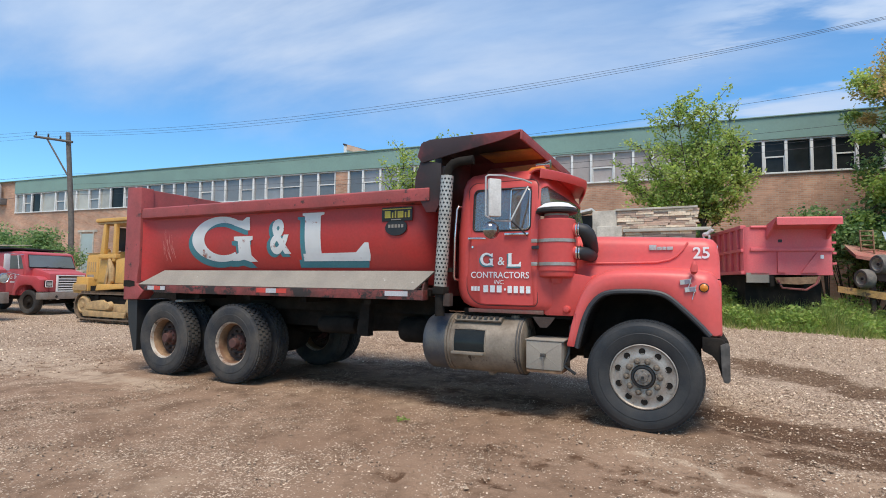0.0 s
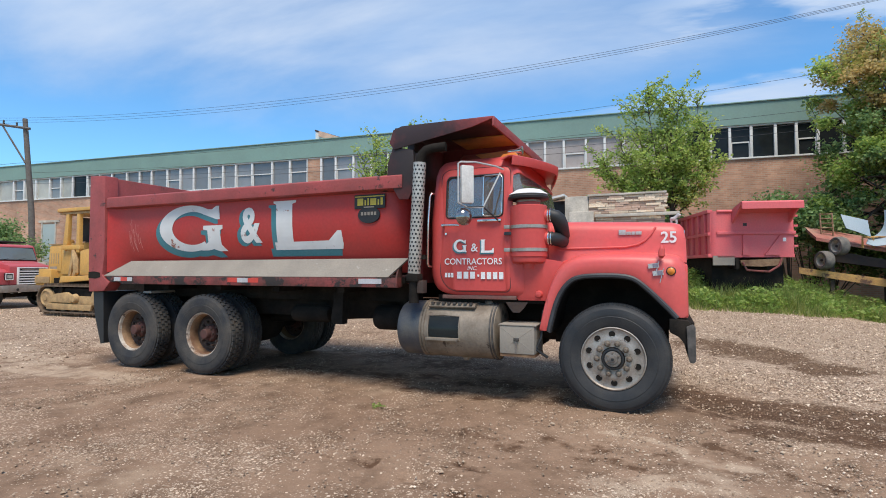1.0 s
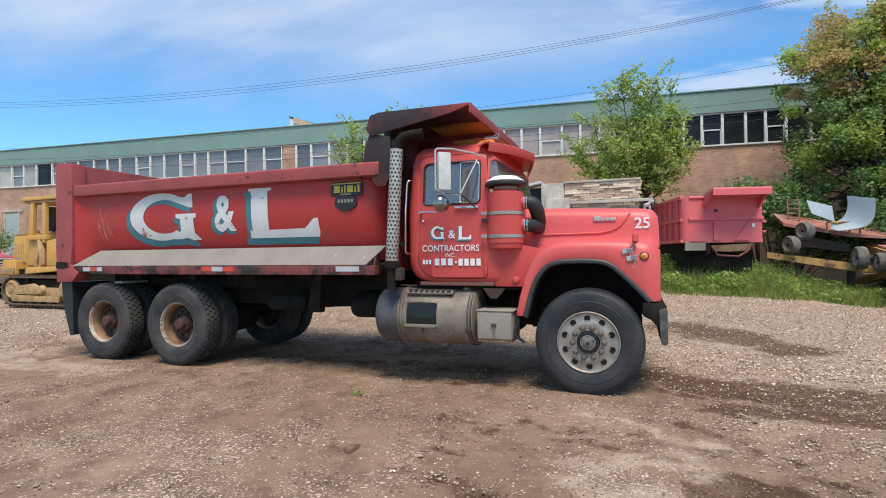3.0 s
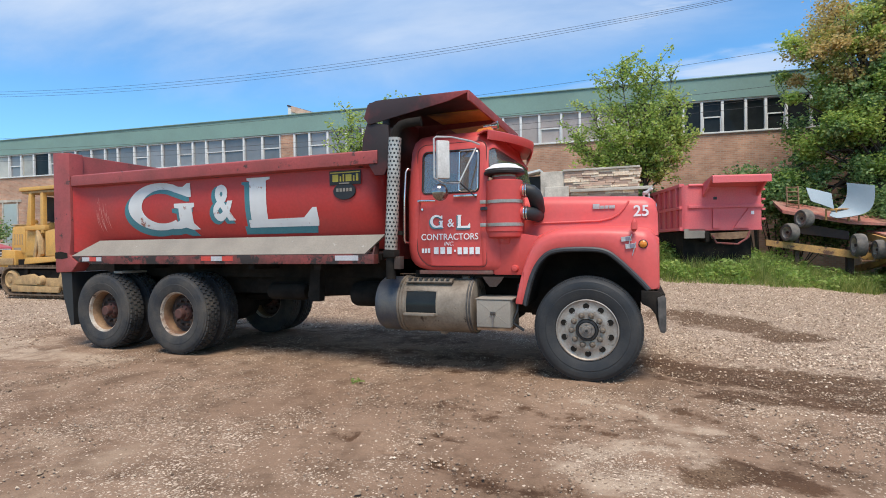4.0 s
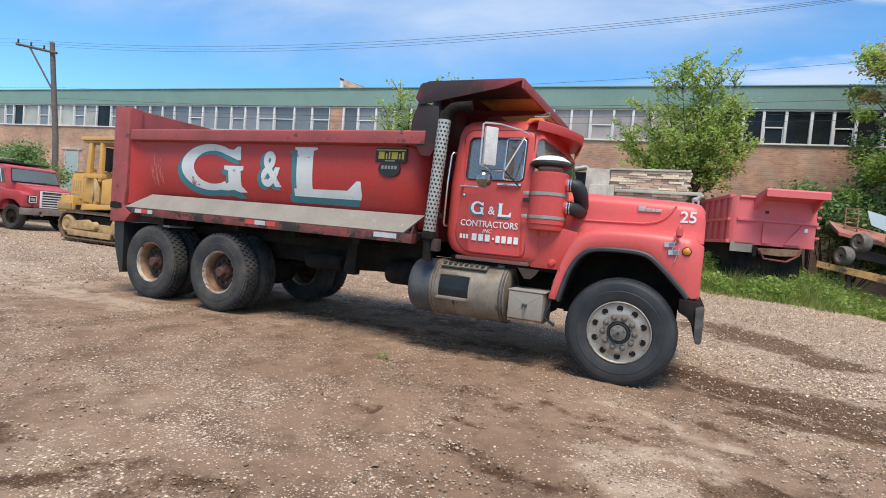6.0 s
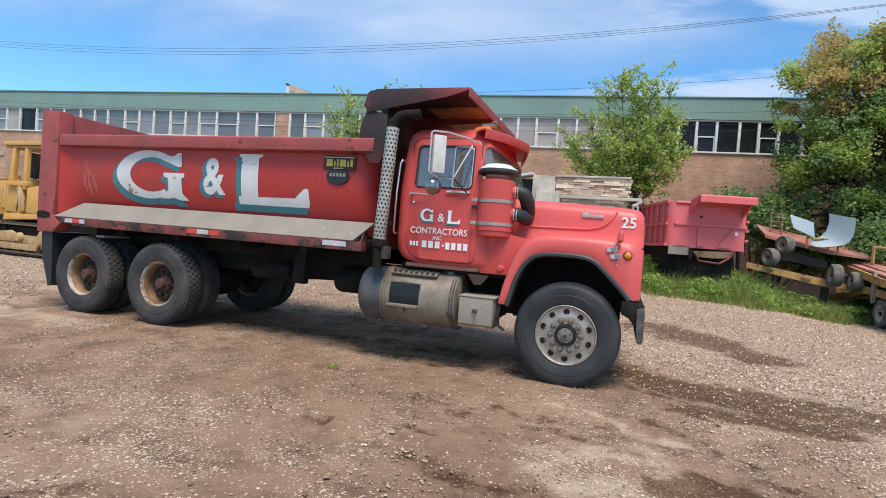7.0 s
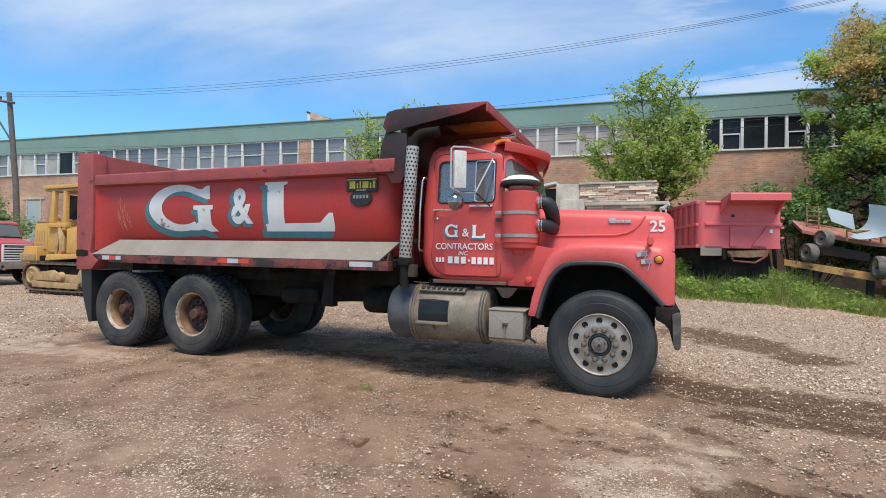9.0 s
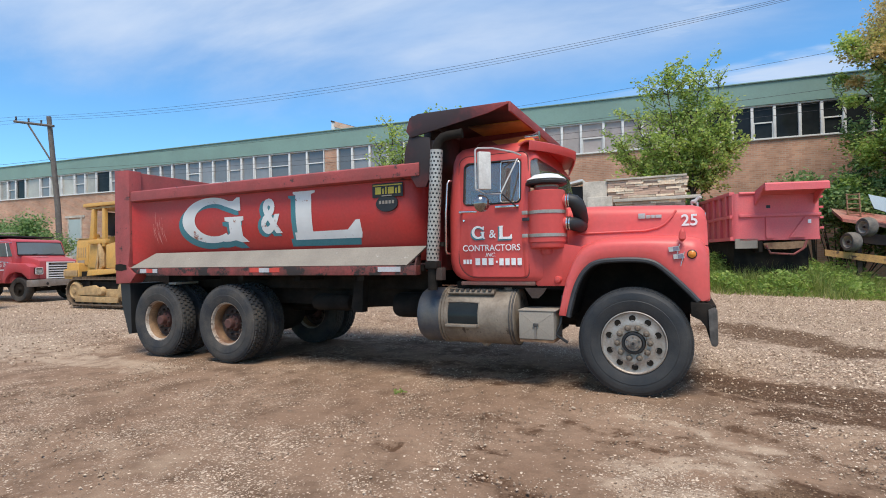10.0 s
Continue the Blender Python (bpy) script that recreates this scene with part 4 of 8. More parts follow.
def round_rect(x0, x1, z0, z1, radii, k=7):
    """Rounded outline, from the lower rear corner on; radii: lower rear, lower front, upper front, upper rear."""
    out = []
    for (cx, cz, a0), r in zip(((x0, z0, 180), (x1, z0, 270), (x1, z1, 0), (x0, z1, 90)), radii):
        ox, oz = (1 if cx == x0 else -1), (1 if cz == z0 else -1)
        for i in range(k):
            a = radians(a0 + 90 * i / (k - 1))
            out.append((cx + ox * r + r * math.cos(a), cz + oz * r + r * math.sin(a)))
    return out


def cut(ob, cutters):
    """Takes the cutters' shapes out of a mesh for good."""
    for bm in cutters:
        c = new("cutter", mesh_of("cutter", bm, None, 0))
        mod = ob.modifiers.new("cut", "BOOLEAN")
        mod.operation, mod.object, mod.solver = "DIFFERENCE", c, "EXACT"
        me = bpy.data.meshes.new_from_object(ob.evaluated_get(bpy.context.evaluated_depsgraph_get()))
        ob.modifiers.clear()
        ob.data = me
        bpy.data.objects.remove(c)
    ob.data.shade_smooth()
    ob.data.set_sharp_from_angle(angle=radians(35))


cab = part("cab", cab_shell(), M["red_cab"], truck, "red steel cab with rounded corners")
cut(cab, [prism(bmesh.new(), round_rect(-1.84, -1.09, 1.97, 2.515, (0.07, 0.07, 0.07, 0.09)), "y", -0.5, 3.0),
          prism(bmesh.new(), round_rect(0.20, WIDE - 0.20, 2.02, 2.50, (0.08,) * 4), "x", -1.12, 0.2),
          block(-1.04, -0.5, -0.2, 0.34, 2.06, 2.48, 0.03), block(-1.04, -0.5, WIDE - 0.34, WIDE + 0.2, 2.06, 2.48, 0.03),
          prism(bmesh.new(), round_rect(0.5, WIDE - 0.5, 2.1, 2.45, (0.08,) * 4), "x", -2.5, -1.8)])


def on_cab(poly, out):
    return [(x, cab_y(z) - out, z) for x, z in poly]


def door_bm():
    bm = bmesh.new()
    o = round_rect(-1.865, -1.065, 1.195, 2.565, (0.22, 0.06, 0.09, 0.11), 9)
    i = round_rect(-1.805, -1.135, 2.005, 2.485, (0.05, 0.05, 0.05, 0.06), 9)
    rows = [on_cab(o, -0.012), on_cab(o, 0.005), on_cab([(x + (0.008 if x < -1.45 else -0.008), z + (0.008 if z < 1.9 else -0.008)) for x, z in o], 0.011),
            on_cab([(x - (0.006 if x < -1.45 else -0.006), z - (0.006 if z < 2.2 else -0.006)) for x, z in i], 0.011), on_cab(i, 0.005), on_cab(i, -0.02)]
    sheet(bm, [r + [r[0]] for r in rows])
    bmesh.ops.remove_doubles(bm, verts=bm.verts, dist=0.0003)
    bmesh.ops.recalc_face_normals(bm, faces=bm.faces)
    return bm


door = both("cab_door", door_bm(), M["red_cab"], truck, "red cab door with white lettering")
gap = on_cab(round_rect(-1.872, -1.058, 1.188, 2.572, (0.22, 0.06, 0.09, 0.11), 9), 0.0)
part("door_seal", tube(bmesh.new(), gap + [gap[0]], 0.0045, 6), M["dark_maroon"], door)
gasket = on_cab(round_rect(-1.80, -1.14, 2.01, 2.48, (0.05, 0.05, 0.05, 0.06), 9), 0.012)
part("window_gasket", tube(bmesh.new(), gasket + [gasket[0]], 0.009, 6), M["black"], door)
vent = on_cab(round_rect(-1.365, -1.15, 2.018, 2.47, (0.03, 0.045, 0.045, 0.02), 6), 0.016)
part("vent_frame", tube(bmesh.new(), vent + [vent[0]], 0.008, 6), M["chrome"], door, "chrome quarter-light frame")
for x0, x1 in ((-1.80, -1.37), (-1.36, -1.14)):
    bm = sheet(bmesh.new(), [[(x0, cab_y(2.01) + 0.006, 2.01), (x1, cab_y(2.01) + 0.006, 2.01)], [(x0, cab_y(2.48) + 0.006, 2.48), (x1, cab_y(2.48) + 0.006, 2.48)]])
    part("door_glass", solid(bm, 0.005), M["glass"], door, "side window glass").visible_shadow = False
part("windshield", solid(sheet(bmesh.new(), [[(-0.985, 0.20, 2.02), (-0.90, 0.30, 2.02), (-0.885, 0.7, 2.02), (-0.88, WIDE / 2, 2.02), (-0.885, WIDE - 0.7, 2.02), (-0.90, WIDE - 0.3, 2.02), (-0.985, WIDE - 0.20, 2.02)],
     [(-1.075, 0.23, 2.5), (-1.0, 0.32, 2.5), (-0.985, 0.7, 2.5), (-0.98, WIDE / 2, 2.5), (-0.985, WIDE - 0.7, 2.5), (-1.0, WIDE - 0.32, 2.5), (-1.075, WIDE - 0.23, 2.5)]]), 0.006), M["glass"], truck, "curved windshield").visible_shadow = False
for y in (0.45, 1.55):
    part("cab_seat", block(-1.85, -1.72, y, y + 0.45, 1.3, 2.22, 0.04), M["seat"], truck, "black cab seat")
part("steering_wheel", tube(bmesh.new(), [Vector((-1.22, 1.78, 1.98)) + Matrix.Rotation(radians(-35), 3, "Y") @ v for v in arc((0, 0, 0), 0.24, 0, 360, 24, "xy")], 0.014, 6), M["black"], truck)
part("door_handle", tube(bmesh.new(), [(-1.83, 0.118, 1.925), (-1.825, 0.075, 1.927), (-1.80, 0.068, 1.928), (-1.67, 0.072, 1.925), (-1.63, 0.085, 1.922)], [0.02, 0.018, 0.013, 0.012, 0.01], 8), M["chrome"], door, "chrome door handle")
part("door_lock", lathe(bmesh.new(), [(0.0, 0.112), (0.012, 0.112), (0.014, 0.122)], (-1.80, 0, 1.835), "y", 10), M["chrome"], door)
part("door_hinge", block(-1.115, -1.01, 0.085, 0.125, 1.80, 1.835, 0.008), M["black_trim"], door)
# door lettering: the firm's name; the number is shown as bars
part("lettering", fit_text("CONTRACTORS", -1.815, -1.147, 1.487, 1.558, 0.114, 0.0, 0.008), M["white_clean"], door, "white painted lettering")
part("lettering", fit_text("INC.", -1.545, -1.43, 1.425, 1.468, 0.114, 0.3, 0.004), M["white_clean"], door)
for x0, k, step, z0, z1 in ((-1.81, 3, 0.037, 1.345, 1.395), (-1.665, 3, 0.078, 1.332, 1.408), (-1.385, 4, 0.0685, 1.328, 1.404)):
    for i in range(k):
        part("number_bar", block(x0 + i * step, x0 + i * step + step * 0.70, 0.110, 0.116, z0, z1), M["white_clean"], door, "white bar in place of a digit", smooth=0)
part("number_bar", block(-1.425, -1.405, 0.110, 0.116, 1.355, 1.378), M["white_clean"], door, smooth=0)


# big letters
def letter_parts(kind, x0, x1, z0, z1, y):
    """Painted serif letters as flat plates on a face that looks to -y."""
    bm = bmesh.new()
    w, h = x1 - x0, z1 - z0

    def plate(poly, k):
        prism(bm, [(x0 + u * w, z0 + v * h) for u, v in poly], "y", y - 0.0012 - 0.0006 * k, y + 0.001)
    if kind == "L":
        plate([(0.0, 1.0), (0.34, 1.0), (0.34, 0.955), (0.285, 0.93), (0.285, 0.06), (0.04, 0.06), (0.04, 0.93), (0.0, 0.955)], 0)
        plate([(0.0, 0.0), (0.985, 0.0), (1.0, 0.10), (0.985, 0.36), (0.93, 0.36), (0.80, 0.17), (0.0, 0.155)], 1)
    else:
        rows = []
        for i in range(45):
            a = radians(52 + (306 - 52) * i / 44)
            rows.append(((0.455 + 0.455 * math.cos(a), 0.5 + 0.5 * math.sin(a)), (0.50 + 0.30 * math.cos(a), 0.50 + 0.355 * math.sin(a))))
        for p, q in zip(rows, rows[1:]):
            plate([p[0], q[0], q[1], p[1]], 0)
        plate([(0.66, 0.95), (0.735, 0.895), (0.80, 0.885), (0.86, 0.955), (0.905, 0.955), (0.915, 0.67), (0.87, 0.67), (0.79, 0.72), (0.685, 0.785), (0.60, 0.84)], 1)
        plate([(0.675, 0.545), (0.955, 0.545), (0.955, 0.465), (0.915, 0.44), (0.92, 0.13), (0.995, 0.0), (0.89, -0.005), (0.80, 0.045), (0.72, 0.02), (0.62, 0.02), (0.62, 0.14), (0.70, 0.16), (0.735, 0.20), (0.735, 0.44), (0.675, 0.465)], 2)
    return bm


def sign_letters(parent, x0, x1, z0, z1, y, kind, white, shade, drop, lay=lambda bm: bm):
    part("letter_shadow", lay(letter_parts(kind, x0 - drop, x1 - drop * 0.4, z0 - drop, z1 - drop * 0.55, y + 0.004)), shade, parent, "teal drop shadow of a painted letter", smooth=0)
    part("letter", lay(letter_parts(kind, x0, x1, z0, z1, y)), white, parent, "large white painted letter", smooth=0)


sign_letters(truck, -6.325, -5.06, 1.69, 2.345, 0.1025, "G", M["white_paint"], M["teal"], 0.085, on_side)
sign_letters(truck, -4.235, -3.18, 1.69, 2.325, 0.1025, "L", M["white_paint"], M["teal"], 0.085, on_side)
part("letter_shadow", on_side(fit_text("&", -4.87, -4.46, 1.745, 2.25, 0.1065, 0, 0.05)), M["teal"], truck, "teal drop shadow of a painted letter")
part("letter", on_side(fit_text("&", -4.80, -4.445, 1.785, 2.265, 0.1030, 0, 0.03)), M["white_paint"], truck, "large white painted letter")
sign_letters(door, -1.705, -1.545, 1.625, 1.768, 0.112, "G", M["white_clean"], M["teal"], 0.016)
sign_letters(door, -1.385, -1.235, 1.615, 1.76, 0.112, "L", M["white_clean"], M["teal"], 0.016)
part("lettering", fit_text("&", -1.50, -1.42, 1.63, 1.72, 0.114, 0, 0.01), M["white_clean"], door)
# maker's plates as plain shapes
plate = part("maker_plate", block(-2.995, -2.57, 0.094, 0.104, 2.165, 2.335, 0.003), M["black"], truck, "black plate with yellow bars")
part("plate_border", block(-2.985, -2.58, 0.091, 0.0935, 2.305, 2.318), M["yellow_sign"], plate, smooth=0)
for x0, x1, z1 in ((-2.95, -2.87, 2.29), (-2.85, -2.83, 2.27), (-2.81, -2.79, 2.29), (-2.77, -2.69, 2.285), (-2.67, -2.65, 2.27), (-2.63, -2.60, 2.29)):
    part("yellow_bar", block(x0, x1, 0.090, 0.0935, 2.205, z1), M["yellow_sign"], plate, smooth=0)
part("yellow_bar", block(-2.86, -2.72, 0.090, 0.0935, 2.176, 2.19), M["ledge"], plate, smooth=0)
bm = lathe(bmesh.new(), [(0.0, 0.094), (0.15, 0.094), (0.155, 0.104)], (0, 0, 0), "y", 28)
for v in bm.verts:
    v.co = (-2.795 + v.co.x, v.co.y, 2.09 + v.co.z * 0.66)
oval = part("maker_oval", bm, M["black"], truck, "black oval plate with pale bars")
for x in (-2.90, -2.855, -2.81, -2.765, -2.72):
    part("pale_bar", block(x, x + 0.03, 0.091, 0.0935, 2.085, 2.125), M["ledge"], oval, smooth=0)
for x0, x1, c in ((-7.13, -6.985, "reflect_white"), (-6.983, -6.845, "reflect_red"), (-6.843, -6.74, "reflect_white"), (-4.90, -4.735, "reflect_red"), (-4.733, -4.555, "reflect_white"), (-4.553, -4.38, "reflect_red"), (-2.87, -2.56, "reflect_white")):
    part("reflector_tape", block(x0, x1, -0.010, -0.0065, 1.266, 1.325), M[c], truck, "reflective tape strip", smooth=0)
part("grime_patch", prism(bmesh.new(), [(-7.70, 1.31), (-7.70, 1.40), (-7.58, 1.41), (-7.44, 1.39), (-7.43, 1.32), (-7.55, 1.30)], "y", -0.0155, -0.0125), M["underbody"], truck, "black smear on the rear post", smooth=0)

# roof visor and lamps
def visor():
    bm = bmesh.new()
    rows = []
    for f, dz in ((0.0, 0.0), (0.25, 0.0), (0.6, 0.0), (0.93, 0.0), (1.0, -0.006), (1.004, -0.02), (0.99, -0.075), (0.955, -0.105)):
        row = []
        for k in range(17):
            u = -1 + k / 8
            xf, zf = -0.74 - 0.285 * abs(u) ** 1.3, 2.715 - 0.04 * u * u
            xr, zr = -1.16, 2.735 - 0.10 * abs(u) ** 3
            row.append((xr + f * (xf - xr), WIDE / 2 + u * (WIDE / 2 - 0.15), zr + min(f, 1.0) * (zf - zr) + dz + 0.02 * math.sin(math.pi * min(f, 1.0))))
        rows.append(row)
    return solid(sheet(bm, rows), 0.015)
part("roof_visor", visor(), M["red_cab"], truck, "red sun visor over the windshield")
for y in (0.42, WIDE / 2 - 0.3, WIDE / 2, WIDE / 2 + 0.3, WIDE - 0.42):
    lift = 0.042 if 0.5 < y < WIDE - 0.5 else 0.0
    part("clearance_lamp", prism(bmesh.new(), [(-1.25, 2.70 + lift), (-1.20, 2.742 + lift), (-1.06, 2.752 + lift), (-1.03, 2.70 + lift)], "y", y - 0.05, y + 0.05, 0.008), M["amber"], truck, "amber clearance lamp")
part("air_horn", lathe(bmesh.new(), [(0.0, -0.14), (0.02, -0.14), (0.025, -0.05), (0.045, 0.01), (0.052, 0.03), (0.045, 0.032)], (-1.06, 0.58, 2.81), "x", 16), M["chrome"], truck, "chrome roof horn")
part("horn_bracket", block(-1.12, -1.08, 0.56, 0.60, 2.68, 2.79), M["steel_dull"], truck)

# cowl and hood
part("cowl", block(-1.02, -0.70, 0.165, WIDE - 0.165, 1.10, 1.95, 0.05), M["red_cab"], truck, "red cowl panel")
part("cowl_side", prism(bmesh.new(), [(-0.99, 1.10), (-0.64, 1.10), (-0.59, 1.28), (-0.50, 1.44), (-0.50, 1.51), (-0.99, 1.60)], "y", 0.175, 0.215, 0.012), M["red_cab"], truck, "smudged red cowl side behind the fender")
part("cowl_knob", lathe(bmesh.new(), [(0.0, 0.140), (0.030, 0.146), (0.046, 0.176)], (-0.76, 0, 1.17), "y", 16), M["red_cab"], truck)
part("cab_floor", block(-1.95, -0.72, 0.25, WIDE - 0.25, 1.06, 1.148), M["underbody"], truck)
part("cab_sill", block(-1.86, -1.0, 0.150, 0.22, 1.105, 1.149, 0.01), M["sill_grime"], truck, "grimy scuffed door sill")


def hood_bm():
    bm = bmesh.new()
    rows = []
    for x, top, inn in ((-0.72, 1.965, 0.0), (-0.4, 1.96, 0.0), (0.0, 1.945, 0.0), (0.35, 1.93, 0.0), (0.54, 1.92, 0.0), (0.62, 1.90, 0.012), (0.655, 1.86, 0.03), (0.67, 1.78, 0.05), (0.675, 1.60, 0.06)):
        half = []
        for y, z in ((0.40, 1.50), (0.43, 1.60), (0.440, 1.64), (0.445, 1.75), (0.452, top - 0.11), (0.475, top - 0.055), (0.53, top - 0.018), (0.63, top), (0.85, top + 0.018), (WIDE / 2, top + 0.026)):
            half.append((x, y + inn, min(z, top + 0.03)))
        rows.append(half + [(a, WIDE - b, c) for a, b, c in half[-2::-1]])
    sheet(bm, rows)
    bm.faces.new([v for v in bm.verts if abs(v.co.x - 0.675) < 1e-5])
    bmesh.ops.recalc_face_normals(bm, faces=bm.faces)
    return bm


part("hood", hood_bm(), M["red_hood"], truck, "faded red tilting hood")
crease = [(-0.60, 0.436, 1.655), (-0.2, 0.437, 1.66), (0.10, 0.437, 1.665), (0.22, 0.438, 1.69), (0.29, 0.440, 1.73), (0.35, 0.444, 1.80), (0.39, 0.462, 1.865)]
both("hood_crease", tube(bmesh.new(), crease, 0.011, 8), M["red_hood"], truck)
part("fleet_number", fit_text("25", 0.437, 0.585, 1.70, 1.818, 0.438, 0, 0.02), M["white_clean"], truck, "white painted number 25")
for k, (x0, x1) in enumerate(((0.03, 0.10), (0.105, 0.15), (0.155, 0.19), (0.195, 0.255))):
    part("maker_script", block(x0, x1, 0.432, 0.444, 1.79, 1.845 if k == 0 else 1.825, 0.004), M["arm_grey"], truck, "plain metal bars of a maker's script")

ARCH_X = [-0.735, -0.70, -0.66, -0.655, -0.60, -0.54, -0.46, -0.36, -0.2, 0.05, 0.2, 0.32, 0.42, 0.52, 0.585, 0.61, 0.64, 0.665]
ARCH_Z = [0.80, 0.80, 0.80, 0.825, 1.04, 1.19, 1.30, 1.365, 1.388, 1.388, 1.355, 1.262, 1.165, 1.06, 0.985, 0.975, 0.98, 1.0]
TOP_Z = [0.84, 1.03, 1.19, 1.21, 1.345, 1.445, 1.515, 1.555, 1.575, 1.577, 1.575, 1.572, 1.567, 1.556, 1.54, 1.525, 1.49, 1.42]


def finer(values, k=3):
    """More points on a smooth curve through a list of values."""
    v = [values[0]] + list(values) + [values[-1]]
    out = []
    for i in range(1, len(v) - 2):
        a, b, c, d = v[i - 1:i + 3]
        for j in range(k):
            t = j / k
            out.append(0.5 * (2 * b + (c - a) * t + (2 * a - 5 * b + 4 * c - d) * t * t + (3 * b - a - 3 * c + d) * t ** 3))
    return out + [values[-1]]


ARCH_X, ARCH_Z, TOP_Z = finer(ARCH_X), finer(ARCH_Z), finer(TOP_Z)


def fender_bm():
    bm = bmesh.new()
    rows = []
    for x, a, t in zip(ARCH_X, ARCH_Z, TOP_Z):
        front = max(0.0, (x - 0.52) / 0.145) ** 2 * 0.10
        inn = 0.40 if x > -0.5 else 0.16
        rows.append([(x, 0.085 + front, a), (x, 0.072 + front, a + 0.25 * (t - a)), (x, 0.07 + front, a + 0.6 * (t - a)), (x, 0.082 + front, t - 0.18 * (t - a)), (x, 0.112 + front, t - 0.05 * (t - a)),
                     (x, 0.16 + front, t + 0.004), (x, 0.16 + 0.6 * inn, t + 0.022), (x, 0.10 + inn, t + 0.05)])
    return solid(sheet(bm, rows), 0.012)


both("front_fender", fender_bm(), M["red_hood"], truck, "faded red front fender")
def arch_strip(offsets, lo=-0.662, hi=0.595):
    """A strip along the wheel arch: (inward, y) steps across it."""
    rows = []
    pts = [(x, z) for x, z in zip(ARCH_X, ARCH_Z) if lo <= x <= hi]
    for i, (x, z) in enumerate(pts):
        p, q = pts[max(i - 2, 0)], pts[min(i + 2, len(pts) - 1)]
        d = Vector((q[0] - p[0], q[1] - p[1])).normalized()
        rows.append([(x + d.y * o, y, z - d.x * o) for o, y in offsets])
    return solid(sheet(bmesh.new(), rows), 0.008)
both("arch_trim", arch_strip([(-0.004, 0.072), (0.012, 0.060), (0.034, 0.062), (0.045, 0.085)]), M["black_trim"], truck, "black rubber wheel arch trim")
both("arch_liner", arch_strip([(0.042, 0.088), (0.030, 0.20), (0.02, 0.76)]), M["underbody"], truck, "black wheel well")
both("well_wall", block(-0.70, 0.50, 0.765, 0.79, 0.6, 1.46), M["underbody"], truck)
part("grille", block(0.62, 0.672, 0.75, WIDE - 0.55, 0.98, 1.85, 0.01), M["chrome"], truck, "chrome radiator grille")
part("nose_panel", block(0.55, 0.674, 0.20, WIDE - 0.20, 0.96, 1.49, 0.03), M["red_hood"], truck)
both("bumper_end", prism(bmesh.new(), [(0.50, 0.965), (0.66, 0.955), (0.69, 0.92), (0.69, 0.60), (0.665, 0.60), (0.64, 0.72), (0.58, 0.80), (0.50, 0.84)], "y", 0.05, 0.16, 0.012), M["underbody"], truck, "black steel bumper end")
both("bumper_edge", prism(bmesh.new(), [(0.645, 0.90), (0.70, 0.925), (0.722, 0.90), (0.722, 0.59), (0.705, 0.565), (0.67, 0.57), (0.655, 0.62)], "y", 0.024, 0.049, 0.008), M["scuffed"], truck, "scuffed grey bumper edge")
part("front_bumper", block(0.655, 0.72, 0.165, WIDE - 0.165, 0.60, 0.93, 0.012), M["underbody"], truck, "black steel front bumper")
bm = lathe(bmesh.new(), [(0.0, 0.035), (0.02, 0.037), (0.034, 0.048), (0.036, 0.06)], (0.523, 0.01, 1.415), "y", 20)
lamp = part("side_marker", bm, M["amber"], truck, "amber side marker lamp")
part("lamp_bezel", lathe(bmesh.new(), [(0.035, 0.050), (0.041, 0.053), (0.044, 0.066), (0.035, 0.066)], (0.523, 0.01, 1.415), "y", 20, caps=False), M["black"], lamp)
part("hood_latch", tube(bmesh.new(), [(0.44, 0.07, 1.555), (0.442, 0.045, 1.57), (0.445, 0.05, 1.62), (0.447, 0.075, 1.655)], [0.024, 0.033, 0.028, 0.014], 10), M["red_cab"], truck, "red rubber hood latch")
for x0, z0 in ((0.325, 1.42), (0.365, 1.35)):
    flag = part("flag_emblem", prism(bmesh.new(), [(x0, z0 + 0.02), (x0 + 0.095, z0 + 0.03), (x0 + 0.085, z0 + 0.075), (x0 - 0.005, z0 + 0.065)], "y", 0.052, 0.062), M["arm_grey"], truck, "small metal flag emblem", smooth=0)
    part("flag_field", prism(bmesh.new(), [(x0 + 0.04, z0 + 0.03), (x0 + 0.088, z0 + 0.036), (x0 + 0.08, z0 + 0.07), (x0 + 0.035, z0 + 0.064)], "y", 0.049, 0.0515), M["blue_flag"], flag, smooth=0)
    part("flag_staff", tube(bmesh.new(), [(x0 + 0.095, 0.055, z0 + 0.09), (x0 + 0.06, 0.055, z0 - 0.045)], 0.004, 5), M["chrome"], flag)
orn = part("hood_ornament", lathe(bmesh.new(), [(0.0, 0.0), (0.05, 0.003), (0.05, 0.014), (0.03, 0.022), (0.0, 0.024)], (0.575, WIDE / 2, 1.935), "z", 14), M["arm_grey"], truck, "pale metal hood ornament")
part("ornament_figure", tube(bmesh.new(), [(0.535, WIDE / 2, 2.000), (0.55, WIDE / 2, 2.006), (0.585, WIDE / 2, 2.012), (0.605, WIDE / 2, 2.035), (0.625, WIDE / 2, 2.052), (0.648, WIDE / 2, 2.045)], [0.010, 0.022, 0.024, 0.019, 0.022, 0.014], 10), M["arm_grey"], orn)
for x in (0.545, 0.60):
    part("ornament_foot", tube(bmesh.new(), [(x, WIDE / 2, 2.000), (x + 0.006, WIDE / 2, 1.957)], [0.014, 0.010], 6), M["arm_grey"], orn)

